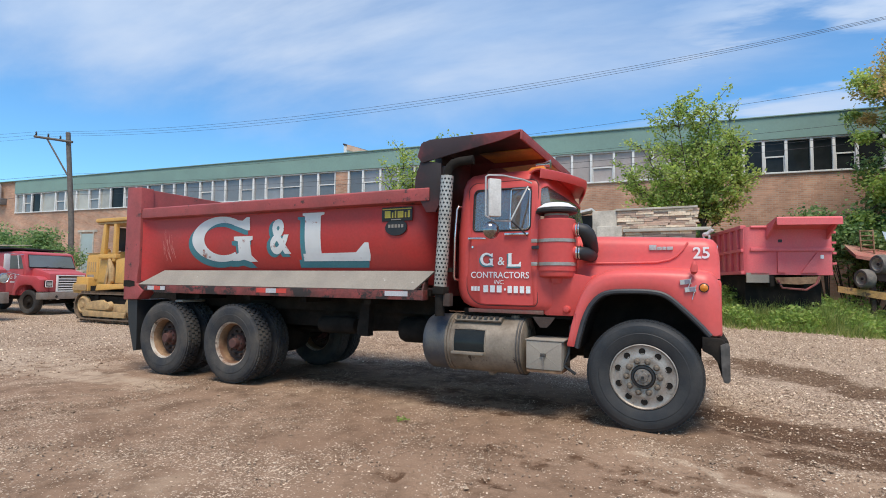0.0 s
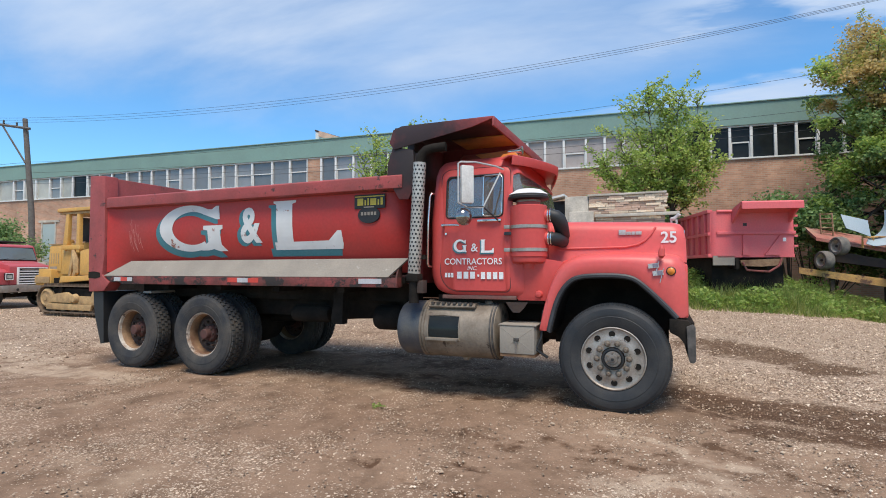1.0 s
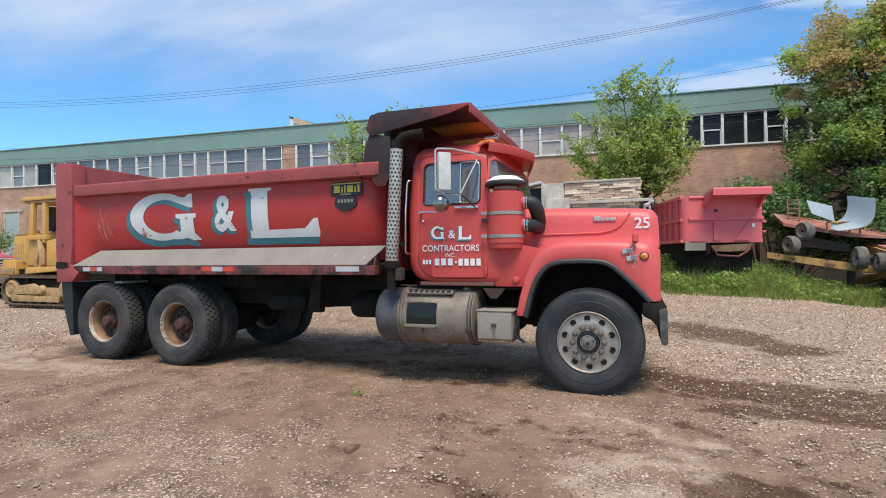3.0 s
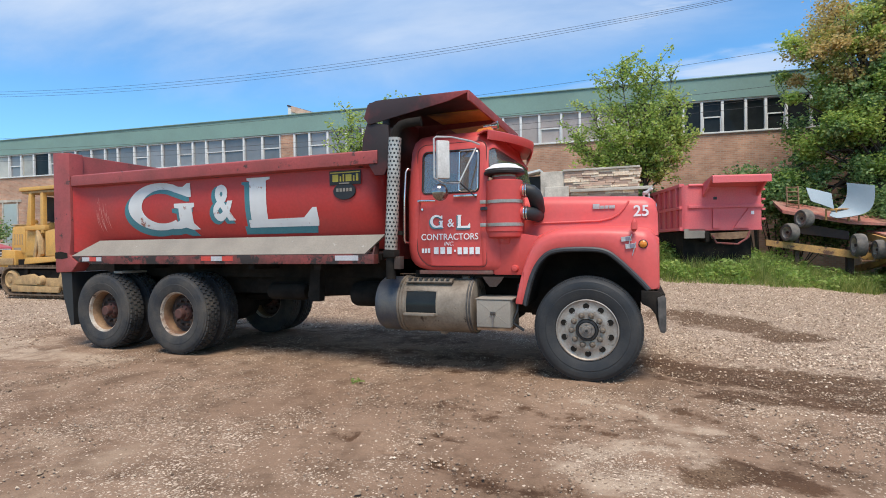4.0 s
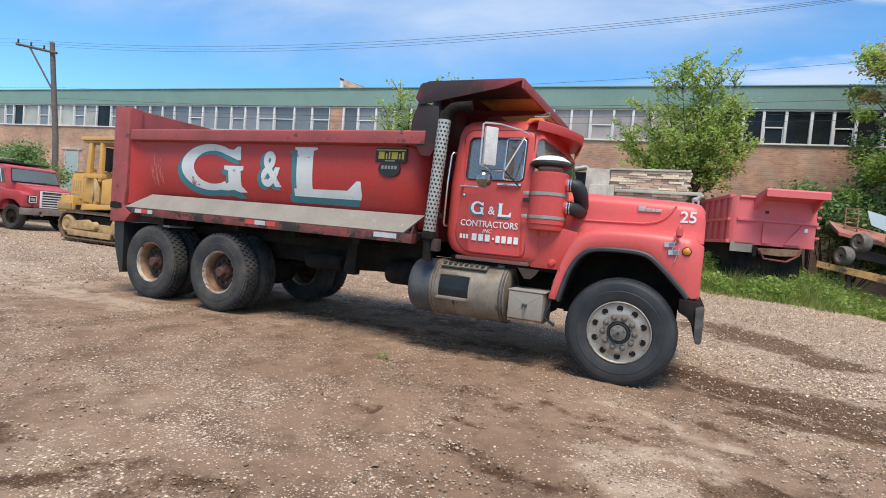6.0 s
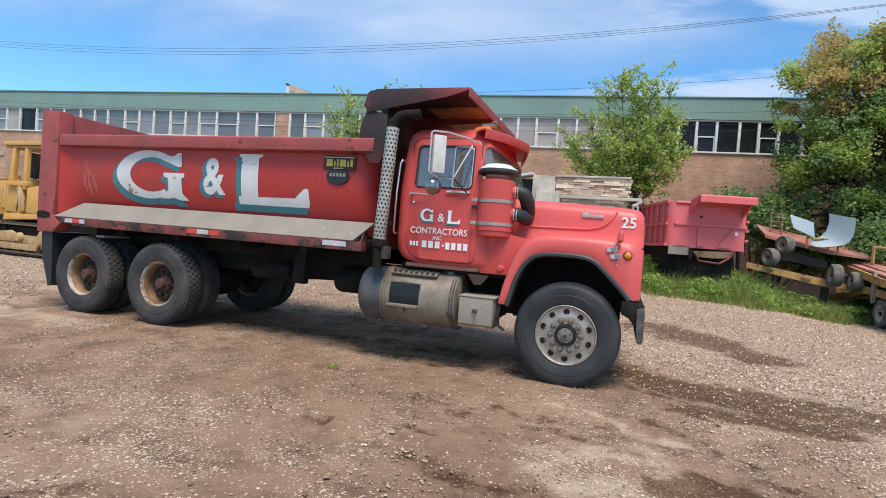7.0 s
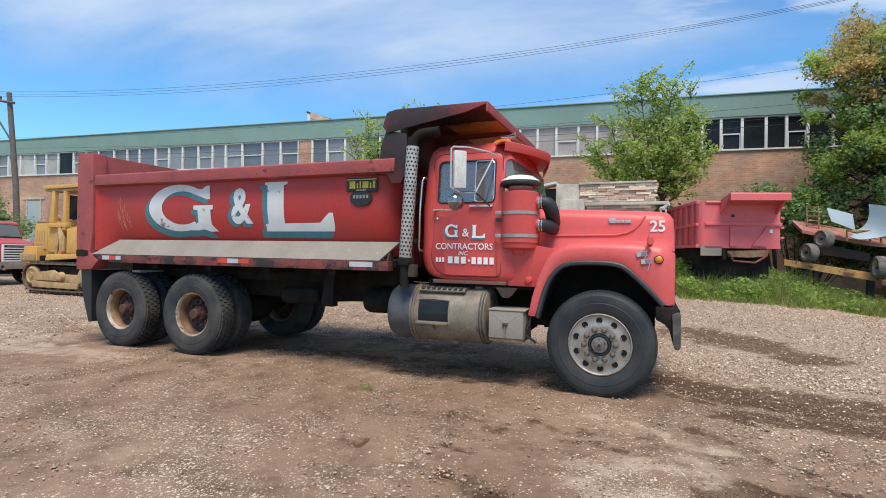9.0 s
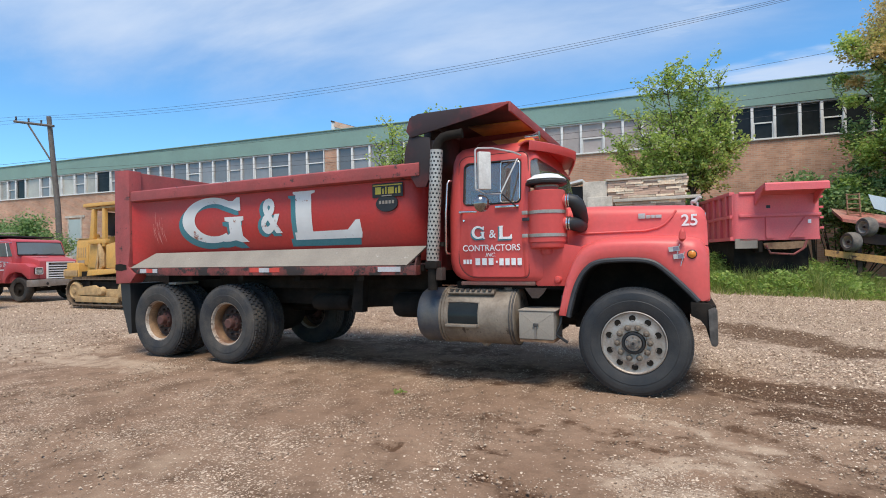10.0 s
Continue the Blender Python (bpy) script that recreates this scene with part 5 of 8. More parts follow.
# air cleaner and intake pipes
AX, AY = -0.872, 0.20
ac = part("air_cleaner", lathe(bmesh.new(), [(0.07, 1.44), (0.075, 1.498), (0.165, 1.502), (0.183, 1.512), (0.187, 1.525), (0.187, 1.565), (0.198, 1.57), (0.198, 2.105), (0.188, 2.115), (0.125, 2.12), (0.125, 2.20), (0.02, 2.205)], (AX, AY, 0), "z", 40), M["red_cab"], truck, "red cylindrical air cleaner")
for z in (1.64, 1.885):
    part("clamp_band", lathe(bmesh.new(), [(0.1995, z - 0.018), (0.204, z - 0.016), (0.204, z + 0.016), (0.1995, z + 0.018)], (AX, AY, 0), "z", 40, caps=False), M["steel_dull"], ac, "steel clamp band")
    part("clamp_bolt", block(AX - 0.235, AX - 0.17, AY - 0.15, AY - 0.12, z - 0.02, z + 0.02, 0.005), M["steel_dull"], ac)
part("cap_brim", lathe(bmesh.new(), [(0.02, 2.19), (0.19, 2.172), (0.218, 2.185), (0.222, 2.205), (0.205, 2.222), (0.02, 2.223)], (AX, AY, 0), "z", 40), M["black"], ac, "black rain cap brim")
bm = lathe(bmesh.new(), [(0.02, 2.224), (0.200, 2.225), (0.210, 2.232), (0.200, 2.243), (0.165, 2.264), (0.135, 2.284), (0.10, 2.292), (0.02, 2.295)], (AX, AY, 0), "z", 40)
part("rain_cap", bm, M["white_clean"], ac, "white ribbed rain cap")
part("neck_clamp", lathe(bmesh.new(), [(0.126, 2.15), (0.131, 2.152), (0.131, 2.172), (0.126, 2.174)], (AX, AY, 0), "z", 30, caps=False), M["steel_dull"], ac)
part("intake_elbow", tube(bmesh.new(), [(-0.70, 0.20, 2.0), (-0.63, 0.20, 2.005), (-0.585, 0.21, 1.99), (-0.555, 0.235, 1.955), (-0.54, 0.27, 1.90), (-0.54, 0.33, 1.84), (-0.55, 0.46, 1.80)], [0.066, 0.068, 0.074, 0.078, 0.078, 0.076, 0.072], 18), M["rubber_clean"], truck, "black rubber intake elbow")
part("intake_pipe", tube(bmesh.new(), [(-0.70, 0.19, 1.76), (-0.62, 0.19, 1.758), (-0.58, 0.23, 1.75), (-0.56, 0.30, 1.745), (-0.555, 0.46, 1.74)], [0.064, 0.068, 0.072, 0.072, 0.07], 18), M["rubber_clean"], truck, "black rubber intake pipe")
for x, z, mt in ((-0.675, 2.0, "red_cab"), (-0.675, 1.76, "red_cab")):
    part("inlet_stub", lathe(bmesh.new(), [(0.072, -0.05), (0.072, 0.03)], (x, 0.195, z), "x", 24), M[mt], ac)
for x, z in ((-0.63, 2.004), (-0.655, 2.002), (-0.625, 1.758), (-0.652, 1.76)):
    part("hose_clamp", lathe(bmesh.new(), [(0.0735, x - 0.007), (0.077, x - 0.006), (0.077, x + 0.006), (0.0735, x + 0.007)], (0, 0.198, z), "x", 24, caps=False), M["chrome"], ac)

# exhaust stack
S0, S1 = Vector((-2.125, -0.035, 1.39)), Vector((-2.055, -0.035, 2.635))
stack = part("exhaust_pipe", tube(bmesh.new(), [(-2.13, -0.03, 1.06), (-2.13, -0.035, 1.37), S0, S1, S1 + Vector((0.01, 0, 0.05)), (-2.025, -0.03, 2.735), (-1.985, -0.02, 2.775), (-1.92, 0.0, 2.795), (-1.80, 0.02, 2.805), (-1.76, 0.025, 2.807)], [0.055, 0.055, 0.05, 0.05, 0.05, 0.05, 0.05, 0.05, 0.05, 0.053], 16), M["underbody"], truck, "soot-black exhaust stack with elbow")
part("heat_shield", tube(bmesh.new(), [S0, S0.lerp(S1, 0.5), S1], 0.072, 28), M["shield"], stack, "perforated steel heat shield")
def holes():
    bm = bmesh.new()
    d = (S1 - S0).normalized()
    side = d.cross(Vector((0, 1, 0))).normalized()
    fwd = side.cross(d)
    for i in range(27):
        for k in range(11):
            a = 2 * math.pi * (k + 0.5 * (i % 2)) / 11
            c = S0 + d * (0.035 + i * 0.045)
            out = side * math.cos(a) + fwd * math.sin(a)
            tang = d.cross(out)
            p = c + out * 0.0732
            vs = [bm.verts.new(p + 0.0128 * (math.cos(b) * tang + math.sin(b) * d)) for b in [2 * math.pi * j / 8 for j in range(8)]]
            bm.faces.new(vs)
    return bm
tagged(part("perforation", holes(), M["black"], stack, "round holes in the heat shield", smooth=0), kind="stuff")
part("stack_clamp", block(-2.19, -2.05, -0.11, 0.04, 1.30, 1.385, 0.015), M["underbody"], stack)
part("stack_bracket", block(-2.075, -1.995, -0.07, 0.03, 1.17, 1.31, 0.008), M["rim_dark"], truck, "rusty bracket on the exhaust pipe")
part("stack_bracket", block(-2.12, -2.02, 0.03, 0.15, 1.55, 1.60), M["underbody"], truck)

# grab handle, mirrors
part("grab_handle", tube(bmesh.new(), [(-1.965, 0.15, 2.30), (-1.965, 0.085, 2.295), (-1.975, 0.065, 2.26), (-1.995, 0.06, 1.95), (-2.005, 0.065, 1.50), (-2.0, 0.085, 1.47), (-2.0, 0.16, 1.465)], 0.013, 8), M["chrome"], truck, "chrome grab handle")


def mirror_set(near):
    s = (lambda y: y) if near else (lambda y: WIDE - y)
    turn = -48 if near else 48
    mm = Matrix.Translation((-1.43, s(-0.20), 2.325)) @ Matrix.Rotation(radians(turn), 4, "Z")
    mir = part("side_mirror", block(-0.03, 0.03, -0.070, 0.070, -0.20, 0.20, 0.018, mm), M["mirror_back"], truck, "tall mirror with weathered white back")
    part("mirror_glass", block(-0.034, -0.0305, -0.060, 0.060, -0.185, 0.185, 0, mm), M["chrome"], mir)
    hoop = [(-1.50, s(-0.27), 2.13), (-1.50, s(-0.27), 2.54), (-1.48, s(-0.25), 2.56), (-1.36, s(-0.12), 2.57), (-1.20, s(0.08), 2.55), (-1.13, s(0.15), 2.52)]
    part("mirror_arm", tube(bmesh.new(), hoop, 0.010, 7), M["arm_grey"], mir, "dull metal mirror arm")
    part("mirror_arm", tube(bmesh.new(), [(-1.50, s(-0.27), 2.13), (-1.43, s(-0.20), 2.085), (-1.30, s(-0.06), 2.09), (-1.16, s(0.11), 2.48)], 0.009, 7), M["arm_grey"], mir)
    part("mirror_arm", tube(bmesh.new(), [(-1.43, s(-0.20), 2.085), (-1.30, s(-0.06), 2.10), (-1.17, s(0.118), 1.95)], 0.009, 7), M["black_trim"], mir)
    part("mirror_foot", block(-1.42, -1.15, min(s(0.115), s(0.095)), max(s(0.115), s(0.095)), 1.955, 1.98, 0.004), M["chrome"], mir)
    ball = lathe(bmesh.new(), [(0.0, -0.06), (0.04, -0.052), (0.074, -0.032), (0.092, 0.0), (0.085, 0.012), (0.0, 0.014)], (0, 0, 0), "x", 24, Matrix.Rotation(radians(180), 3, "Y"))
    m2 = Matrix.Translation((-1.46, s(-0.21), 1.985)) @ Matrix.Rotation(radians(turn), 4, "Z")
    for v in ball.verts:
        v.co = m2 @ v.co
    part("convex_mirror", ball, M["dark_chrome"], mir, "round chrome convex mirror")


mirror_set(True)
mirror_set(False)

# fuel tank and battery box
TY, TZ, TR = 0.335, 0.752, 0.318
tank = part("fuel_tank", lathe(bmesh.new(), [(0.0, -2.085), (TR, -2.08), (TR, -1.24), (TR - 0.012, -1.215), (TR - 0.05, -1.20), (0.0, -1.20)], (0, TY, TZ), "x", 48), M["tank"], truck, "stained bare metal fuel tank")
part("tank_end", lathe(bmesh.new(), [(0.0, -2.41), (TR - 0.09, -2.405), (TR - 0.03, -2.38), (TR, -2.33), (TR, -2.084), (0.0, -2.084)], (0, TY, TZ), "x", 48), M["tank_blue"], tank, "worn dark blue end of the tank")
for x in (-2.08, -2.045):
    part("tank_strap", lathe(bmesh.new(), [(TR + 0.001, x - 0.014), (TR + 0.010, x - 0.012), (TR + 0.010, x + 0.012), (TR + 0.001, x + 0.014)], (0, TY, TZ), "x", 48, caps=False), M["tank"], tank)


def on_tank(x, a, r):
    return (x, TY - r * math.cos(radians(a)), TZ + r * math.sin(radians(a)))


# added dark bands, no real straps, for the tank's darker right end
for x in (-1.232, -1.262):
    part("tank_strap", lathe(bmesh.new(), [(TR - 0.004, x - 0.010), (TR + 0.006, x - 0.008), (TR + 0.006, x + 0.008), (TR - 0.004, x + 0.010)], (0, TY, TZ), "x", 48, caps=False), M["scuffed"], tank, "dark band added at the tank's right end")
# no recess is cut; the opening's shade is this dark sheet's colour
part("step_shade_sheet", solid(sheet(bmesh.new(), [[on_tank(x, a, TR + 0.003) for x in (-1.975, -1.62)] for a in range(-18, 31, 6)]), 0.002), M["pane_dark"], tank, "dark sheet standing for the shaded step opening")
part("step_frame", tube(bmesh.new(), [on_tank(x, a, TR + 0.004) for x, a in ((-1.985, -18), (-1.985, 10), (-1.985, 31), (-1.8, 33), (-1.615, 31), (-1.61, 10), (-1.61, -18))], 0.010, 6), M["tank"], tank)
part("step_tread", block(-1.985, -1.61, TY - TR - 0.065, TY - TR + 0.05, 0.655, 0.683, 0.006), M["tank"], tank, "grimy steel step tread")
part("top_step", prism(bmesh.new(), [(TY - 0.22, 1.050), (TY + 0.1, 1.085), (TY + 0.1, 1.068), (TY - 0.24, 1.005), (TY - 0.25, 1.020)], "x", -2.0, -1.45), M["tank"], tank, "serrated grimy steel step")
for k in range(8):
    part("step_tooth", block(-1.97 + k * 0.065, -1.935 + k * 0.065, TY - 0.253, TY - 0.205, 1.046, 1.066), M["scuffed"], tank, smooth=0)
part("filler_cap", lathe(bmesh.new(), [(0.055, 1.03), (0.055, 1.075), (0.045, 1.085), (0.0, 1.085)], (-1.34, TY - 0.06, 0), "z", 16), M["tank"], tank)
part("drain_plug", lathe(bmesh.new(), [(0.0, 0.405), (0.04, 0.41), (0.06, 0.445)], (-1.62, TY - 0.03, 0), "z", 12), M["tank"], tank)
bx = part("battery_box", block(-1.145, -0.775, 0.0, 0.42, 0.555, 0.845, 0.012), M["ledge"], truck, "pale grey aluminium battery box")
for a, b in (((-1.12, 0.59), (-0.80, 0.82)), ((-1.12, 0.82), (-0.80, 0.59))):
    part("box_crease", tube(bmesh.new(), [(a[0], 0.001, a[1]), (b[0], 0.001, b[1])], 0.0035, 6), M["ledge"], bx)
part("box_lid", block(-1.155, -0.755, -0.006, 0.425, 0.847, 0.860, 0.004), M["ledge"], bx)
part("box_latch", block(-0.990, -0.935, -0.02, 0.0, 0.69, 0.722, 0.004), M["scuffed"], bx, "dark latch")
part("box_latch", block(-0.972, -0.955, -0.016, 0.0, 0.56, 0.69, 0.003), M["hub_grey"], bx)
part("box_base", block(-1.14, -0.775, 0.01, 0.42, 0.525, 0.553), M["rim_rust"], bx, "rusty base plate")
part("frame_bracket", prism(bmesh.new(), [(-1.12, 1.08), (-0.88, 1.08), (-0.92, 1.02), (-0.97, 0.97), (-1.04, 0.97), (-1.08, 1.02)], "y", 0.16, 0.175), M["rim_dark"], truck, "drilled steel bracket under the cab")
part("step_hanger", tube(bmesh.new(), [(-0.72, 0.2, 1.0), (-0.73, 0.12, 0.72), (-0.78, 0.10, 0.60), (-0.66, 0.12, 0.52)], 0.016, 6), M["black"], truck)

# pale scrapes down the rear end of the side panel
rng = np.random.default_rng(77)
for k in range(16):
    x, z = -6.99 + 0.015 * k + rng.uniform(-0.03, 0.03), rng.uniform(1.60, 1.95)
    h = rng.uniform(0.15, 0.45)
    part("scrape", tube(bmesh.new(), [(x, 0.1075 + bulge(z + h), z + h), (x + 0.01, 0.107 + bulge(z + h * 0.5), z + h * 0.5), (x + 0.035, 0.1085 + bulge(z), z)], [0.0012, 0.0026, 0.0012], 5), M["scrape"], truck)


# ---- ground ----
def smooth(v, a, b):
    u = min(1.0, max(0.0, (v - a) / (b - a)))
    return u * u * (3 - 2 * u)


def rise(x, y):
    """The ground's gentle rise behind the truck's nose, and the bank beyond it."""
    hump = 0.055 * math.exp(-((x - 0.05) / 1.3) ** 2 - ((y - 0.25) / 0.8) ** 2)
    ramp = 0.040 * max(0.0, min(y, 10.0) - 1.8) + 0.63 * smooth(y, 10.0, 13.6)
    return hump + ramp * smooth(x, -5.0, 0.5) * (1 - smooth(x, 2.6, 6.6))


def near_line(x, y, a, b, width):
    """1 on the line from a to b, falling to 0 at its width."""
    p, q, r = Vector(a), Vector(b), Vector((x, y))
    u = min(1.0, max(0.0, (r - p).dot(q - p) / (q - p).length_squared))
    return max(0.0, 1 - (r - p.lerp(q, u)).length / width)


RUTS = (((-1.20, -2.06), (-0.63, -2.22), 0.13), ((-0.63, -2.22), (-0.28, -2.36), 0.17), ((-0.28, -2.36), (0.09, -2.30), 0.15), ((-1.03, -1.63), (-0.72, -1.71), 0.07), ((-2.24, -1.82), (-1.55, -1.94), 0.05), ((-2.52, -3.95), (-2.17, -3.42), 0.13))
TREADS = (((-2.18, -1.88), (-1.2, -1.95), 0.2), ((-2.3, -1.62), (-0.5, -2.05), 0.22), ((-0.9, -1.30), (0.8, -1.60), 0.25), ((-3.5, -0.55), (-1.0, -0.75), 0.25))
# strips under the truck (y 1.0, 0.40): its shade put into soil colour
DAMP_AND_SHADE = (((1.08, 4.9), (1.75, 4.4), 1.1), ((1.75, 4.4), (2.45, 3.4), 0.8), ((0.55, 1.30), (1.10, 0.95), 0.80), ((1.10, 0.85), (2.5, 0.80), 0.95), ((2.5, 0.95), (3.5, 0.7), 0.7), ((1.2, 0.05), (2.4, 0.12), 0.32), ((0.40, -0.95), (0.58, -1.04), 0.13), ((0.83, -0.56), (1.16, -0.80), 0.14),
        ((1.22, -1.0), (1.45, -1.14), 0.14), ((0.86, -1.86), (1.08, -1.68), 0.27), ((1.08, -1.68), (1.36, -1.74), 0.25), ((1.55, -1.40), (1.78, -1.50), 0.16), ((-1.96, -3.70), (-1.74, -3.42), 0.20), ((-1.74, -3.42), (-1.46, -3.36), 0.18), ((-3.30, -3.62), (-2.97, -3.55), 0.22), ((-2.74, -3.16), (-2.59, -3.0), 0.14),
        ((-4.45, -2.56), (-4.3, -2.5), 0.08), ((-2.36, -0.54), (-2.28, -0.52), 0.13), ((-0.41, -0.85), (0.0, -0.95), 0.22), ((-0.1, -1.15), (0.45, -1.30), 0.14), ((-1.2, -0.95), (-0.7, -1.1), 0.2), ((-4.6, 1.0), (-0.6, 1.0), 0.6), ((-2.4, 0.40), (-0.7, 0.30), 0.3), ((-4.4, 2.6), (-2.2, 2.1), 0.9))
PALE = (((-0.10, -0.52), (0.10, -0.46), 0.10), ((0.10, -0.46), (0.32, -0.50), 0.09), ((0.32, -0.50), (0.64, -0.93), 0.10), ((0.64, -0.93), (0.95, -0.95), 0.17), ((0.10, -1.65), (0.78, -1.30), 0.30), ((0.78, -1.30), (0.90, -1.70), 0.28), ((0.15, -2.0), (0.70, -2.1), 0.40), ((-8.6, -0.5), (-6.0, -0.55), 0.6), ((-12, 0.3), (-8.6, -0.3), 1.3), ((-9.5, 1.6), (-7.8, 1.4), 0.6))


def ground_mesh():
    """One sheet to the horizon: fine near the truck, coarse far off, with shallow ruts and humps."""
    def axis_steps(lo, hi, fine, coarse):
        out = [lo + fine * i for i in range(int((hi - lo) / fine))]
        k, step = [hi], fine
        while k[-1] < coarse:
            step *= 1.12 if step < 0.8 else 1.4
            k.append(k[-1] + step)
        k2, step = [lo], fine
        while k2[-1] > -coarse:
            step *= 1.12 if step < 0.8 else 1.4
            k2.append(k2[-1] - step)
        return sorted(set(k2[1:] + out + k))
    xs, ys = axis_steps(-7, 3.2, 0.055, 900), axis_steps(-4.2, 1.6, 0.055, 900)
    verts, damp_shade, pale, gravel = [], [], [], []
    for y in ys:
        for x in xs:
            near = max(0.0, 1 - max(abs(x + 2) - 9, abs(y) - 7, 0) / 10)
            z = 0.018 * noise.noise((x * 0.8, y * 0.8, 3)) + 0.012 * noise.noise((x * 2.6, y * 2.6, 9)) + 0.009 * noise.noise((x * 7, y * 7, 1)) if near else 0.0
            d = p = 0.0
            if near > 0.4:
                xo, yo = x, y
                x += 0.10 * noise.noise((xo * 3.1, yo * 3.1, 21)); y += 0.10 * noise.noise((xo * 3.1, yo * 3.1, 33))
                for a, b, w in RUTS:
                    k = near_line(x, y, a, b, w)
                    d = max(d, 0.62 * min(1, 1.6 * k)); z -= 0.012 * min(1.0, 2 * k) * (0.6 + noise.noise((x * 6, y * 9, 4)))
                    k2 = near_line(x, y, (a[0] + 0.1, a[1] + w), (b[0] + 0.1, b[1] + w), w * 0.7)
                    z += 0.010 * k2 * (0.5 + noise.noise((x * 8, y * 8, 7)))
                for a, b, w in TREADS:
                    k = near_line(x, y, a, b, w)
                    z += 0.010 * min(1, 3 * k) * math.sin(60 * (0.25 * x + y))
                for k, (a, b, w) in enumerate(DAMP_AND_SHADE):
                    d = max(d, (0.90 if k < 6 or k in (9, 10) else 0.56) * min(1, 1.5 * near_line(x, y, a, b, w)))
                for a, b, w in PALE:
                    p = max(p, 0.62 * min(1, 1.5 * near_line(x, y, a, b, w)))
            if near > 0.4:
                x, y = xo, yo
            g = 0.28 * max(0.0, 1 - math.hypot((x - 0.5) / 0.75, (y + 1.75) / 0.7)) + 0.30 * smooth(-x, 8.0, 11.0) + 0.40 * smooth(0.6 * x + 0.5 * y, 0.3, 2.3) + 0.08 * smooth(-x - 0.6 * y, 0.5, 4.0) * smooth(-y, 0.8, 2.6) + 0.22 * smooth(y, 1.5, 4.0)
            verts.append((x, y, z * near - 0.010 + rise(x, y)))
            damp_shade.append(d); pale.append(p); gravel.append(g)
    nx = len(xs)
    faces = [(j * nx + i, j * nx + i + 1, (j + 1) * nx + i + 1, (j + 1) * nx + i) for j in range(len(ys) - 1) for i in range(nx - 1)]
    me = bpy.data.meshes.new("ground")
    me.from_pydata(verts, [], faces)
    for key, values in (("damp_shade", damp_shade), ("pale", pale), ("gravel", gravel)):
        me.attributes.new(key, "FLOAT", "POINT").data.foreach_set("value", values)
    me.materials.append(M["ground"])
    me.shade_smooth()
    return tagged(new("ground", me), "brown dirt yard with scattered gravel and ruts", "ground", kind="structure")


ground = ground_mesh()


def stones_mesh(name, label, spots, lo, hi, seed, mat="pebble"):
    """Loose stones as small uneven lumps, all in one mesh."""
    rng = np.random.default_rng(seed)
    octa = np.array([(1, 0, 0), (-1, 0, 0), (0, 1, 0), (0, -1, 0), (0, 0, 1), (0, 0, -1)], float)
    tris = np.array([(0, 2, 4), (2, 1, 4), (1, 3, 4), (3, 0, 4), (2, 0, 5), (1, 2, 5), (3, 1, 5), (0, 3, 5)])
    vs, fs = [], []
    for k, (x, y) in enumerate(spots):
        s = lo + (hi - lo) * rng.random() ** 3
        a = rng.random() * math.pi
        p = octa * (s * (0.7 + 0.6 * rng.random(3))) * (0.8 + 0.4 * rng.random((6, 1)))
        c, sn = math.cos(a), math.sin(a)
        p = np.stack([p[:, 0] * c - p[:, 1] * sn, p[:, 0] * sn + p[:, 1] * c, p[:, 2] * 0.7], 1) + (x, y, rise(x, y) + s * 0.15)
        vs.append(p); fs.append(tris + 6 * k)
    me = bpy.data.meshes.new(name)
    me.from_pydata(np.concatenate(vs).tolist(), [], np.concatenate(fs).tolist())
    me.materials.append(M[mat])
    return tagged(new(name, me), label, "gravel", kind="stuff")


rng = np.random.default_rng(5)
spots = []
while len(spots) < 20000:
    x, y = rng.uniform(-6.5, 2.6), rng.uniform(-3.9, 1.0)
    if 0.30 + 1.2 * noise.noise((x * 1.3, y * 1.3, 5)) + 0.9 * noise.noise((x * 4, y * 4, 2)) > rng.random() * 1.2:
        spots.append((x, y))
stones_mesh("loose_gravel", "small pale stones scattered on the dirt", spots, 0.002, 0.0125, 1)
spots = []
while len(spots) < 72000:
    x, y = rng.uniform(0.4, 7.5), rng.uniform(-2.2, 11.0)
    if 0.6 * x + 0.5 * y > 0.3 + 2.2 * rng.random() ** 1.3 and rng.random() < 2.4 / (2.4 + max(0, y)) + 0.12:
        if rng.random() < 0.80 and max(near_line(x, y, a, b, w) for a, b, w in DAMP_AND_SHADE[:6]) > 0.12 + 0.4 * noise.noise((x * 3, y * 3, 6)):
            continue
        spots.append((x, y))
stones_mesh("gravel_bed", "thick bed of pale crushed stone", [q for q in spots if q[1] > 0.6], 0.005, 0.019, 2, "pebble_pale")
spots = [q for q in spots if q[1] <= 0.6]
stones_mesh("gravel_bed", "finer pale crushed stone trodden into the dirt", spots + [(x + 0.05 * a, y + 0.05 * b) for (x, y), (a, b) in zip(spots, rng.normal(size=(len(spots), 2)))], 0.002, 0.012, 7, "pebble_pale")
spots = [(x, y) for x, y in zip(rng.uniform(-21, -2.2, 20000), rng.uniform(-1.5, 6.5, 20000)) if not (-7.6 < x < 0.7 and y < 2.5) and not (x > -8.2 and y < 1)]
stones_mesh("loose_gravel", "pale stones on the dirt behind the truck", spots, 0.006, 0.024, 3, "pebble_pale")
spots = [(x, y) for x, y in zip(rng.uniform(-6.5, 2.4, 170), rng.uniform(-3.9, -0.1, 170))] + [(1.2 + 0.12 * a, -0.42 + 0.08 * b) for a, b in rng.normal(size=(14, 2))]
stones_mesh("loose_stones", "single pale stones lying on the dirt", spots, 0.006, 0.028, 6)
spots = [(-0.78 + 0.20 * a, -2.17 + 0.05 * b - 0.05 * a) for a, b in rng.normal(size=(70, 2))]
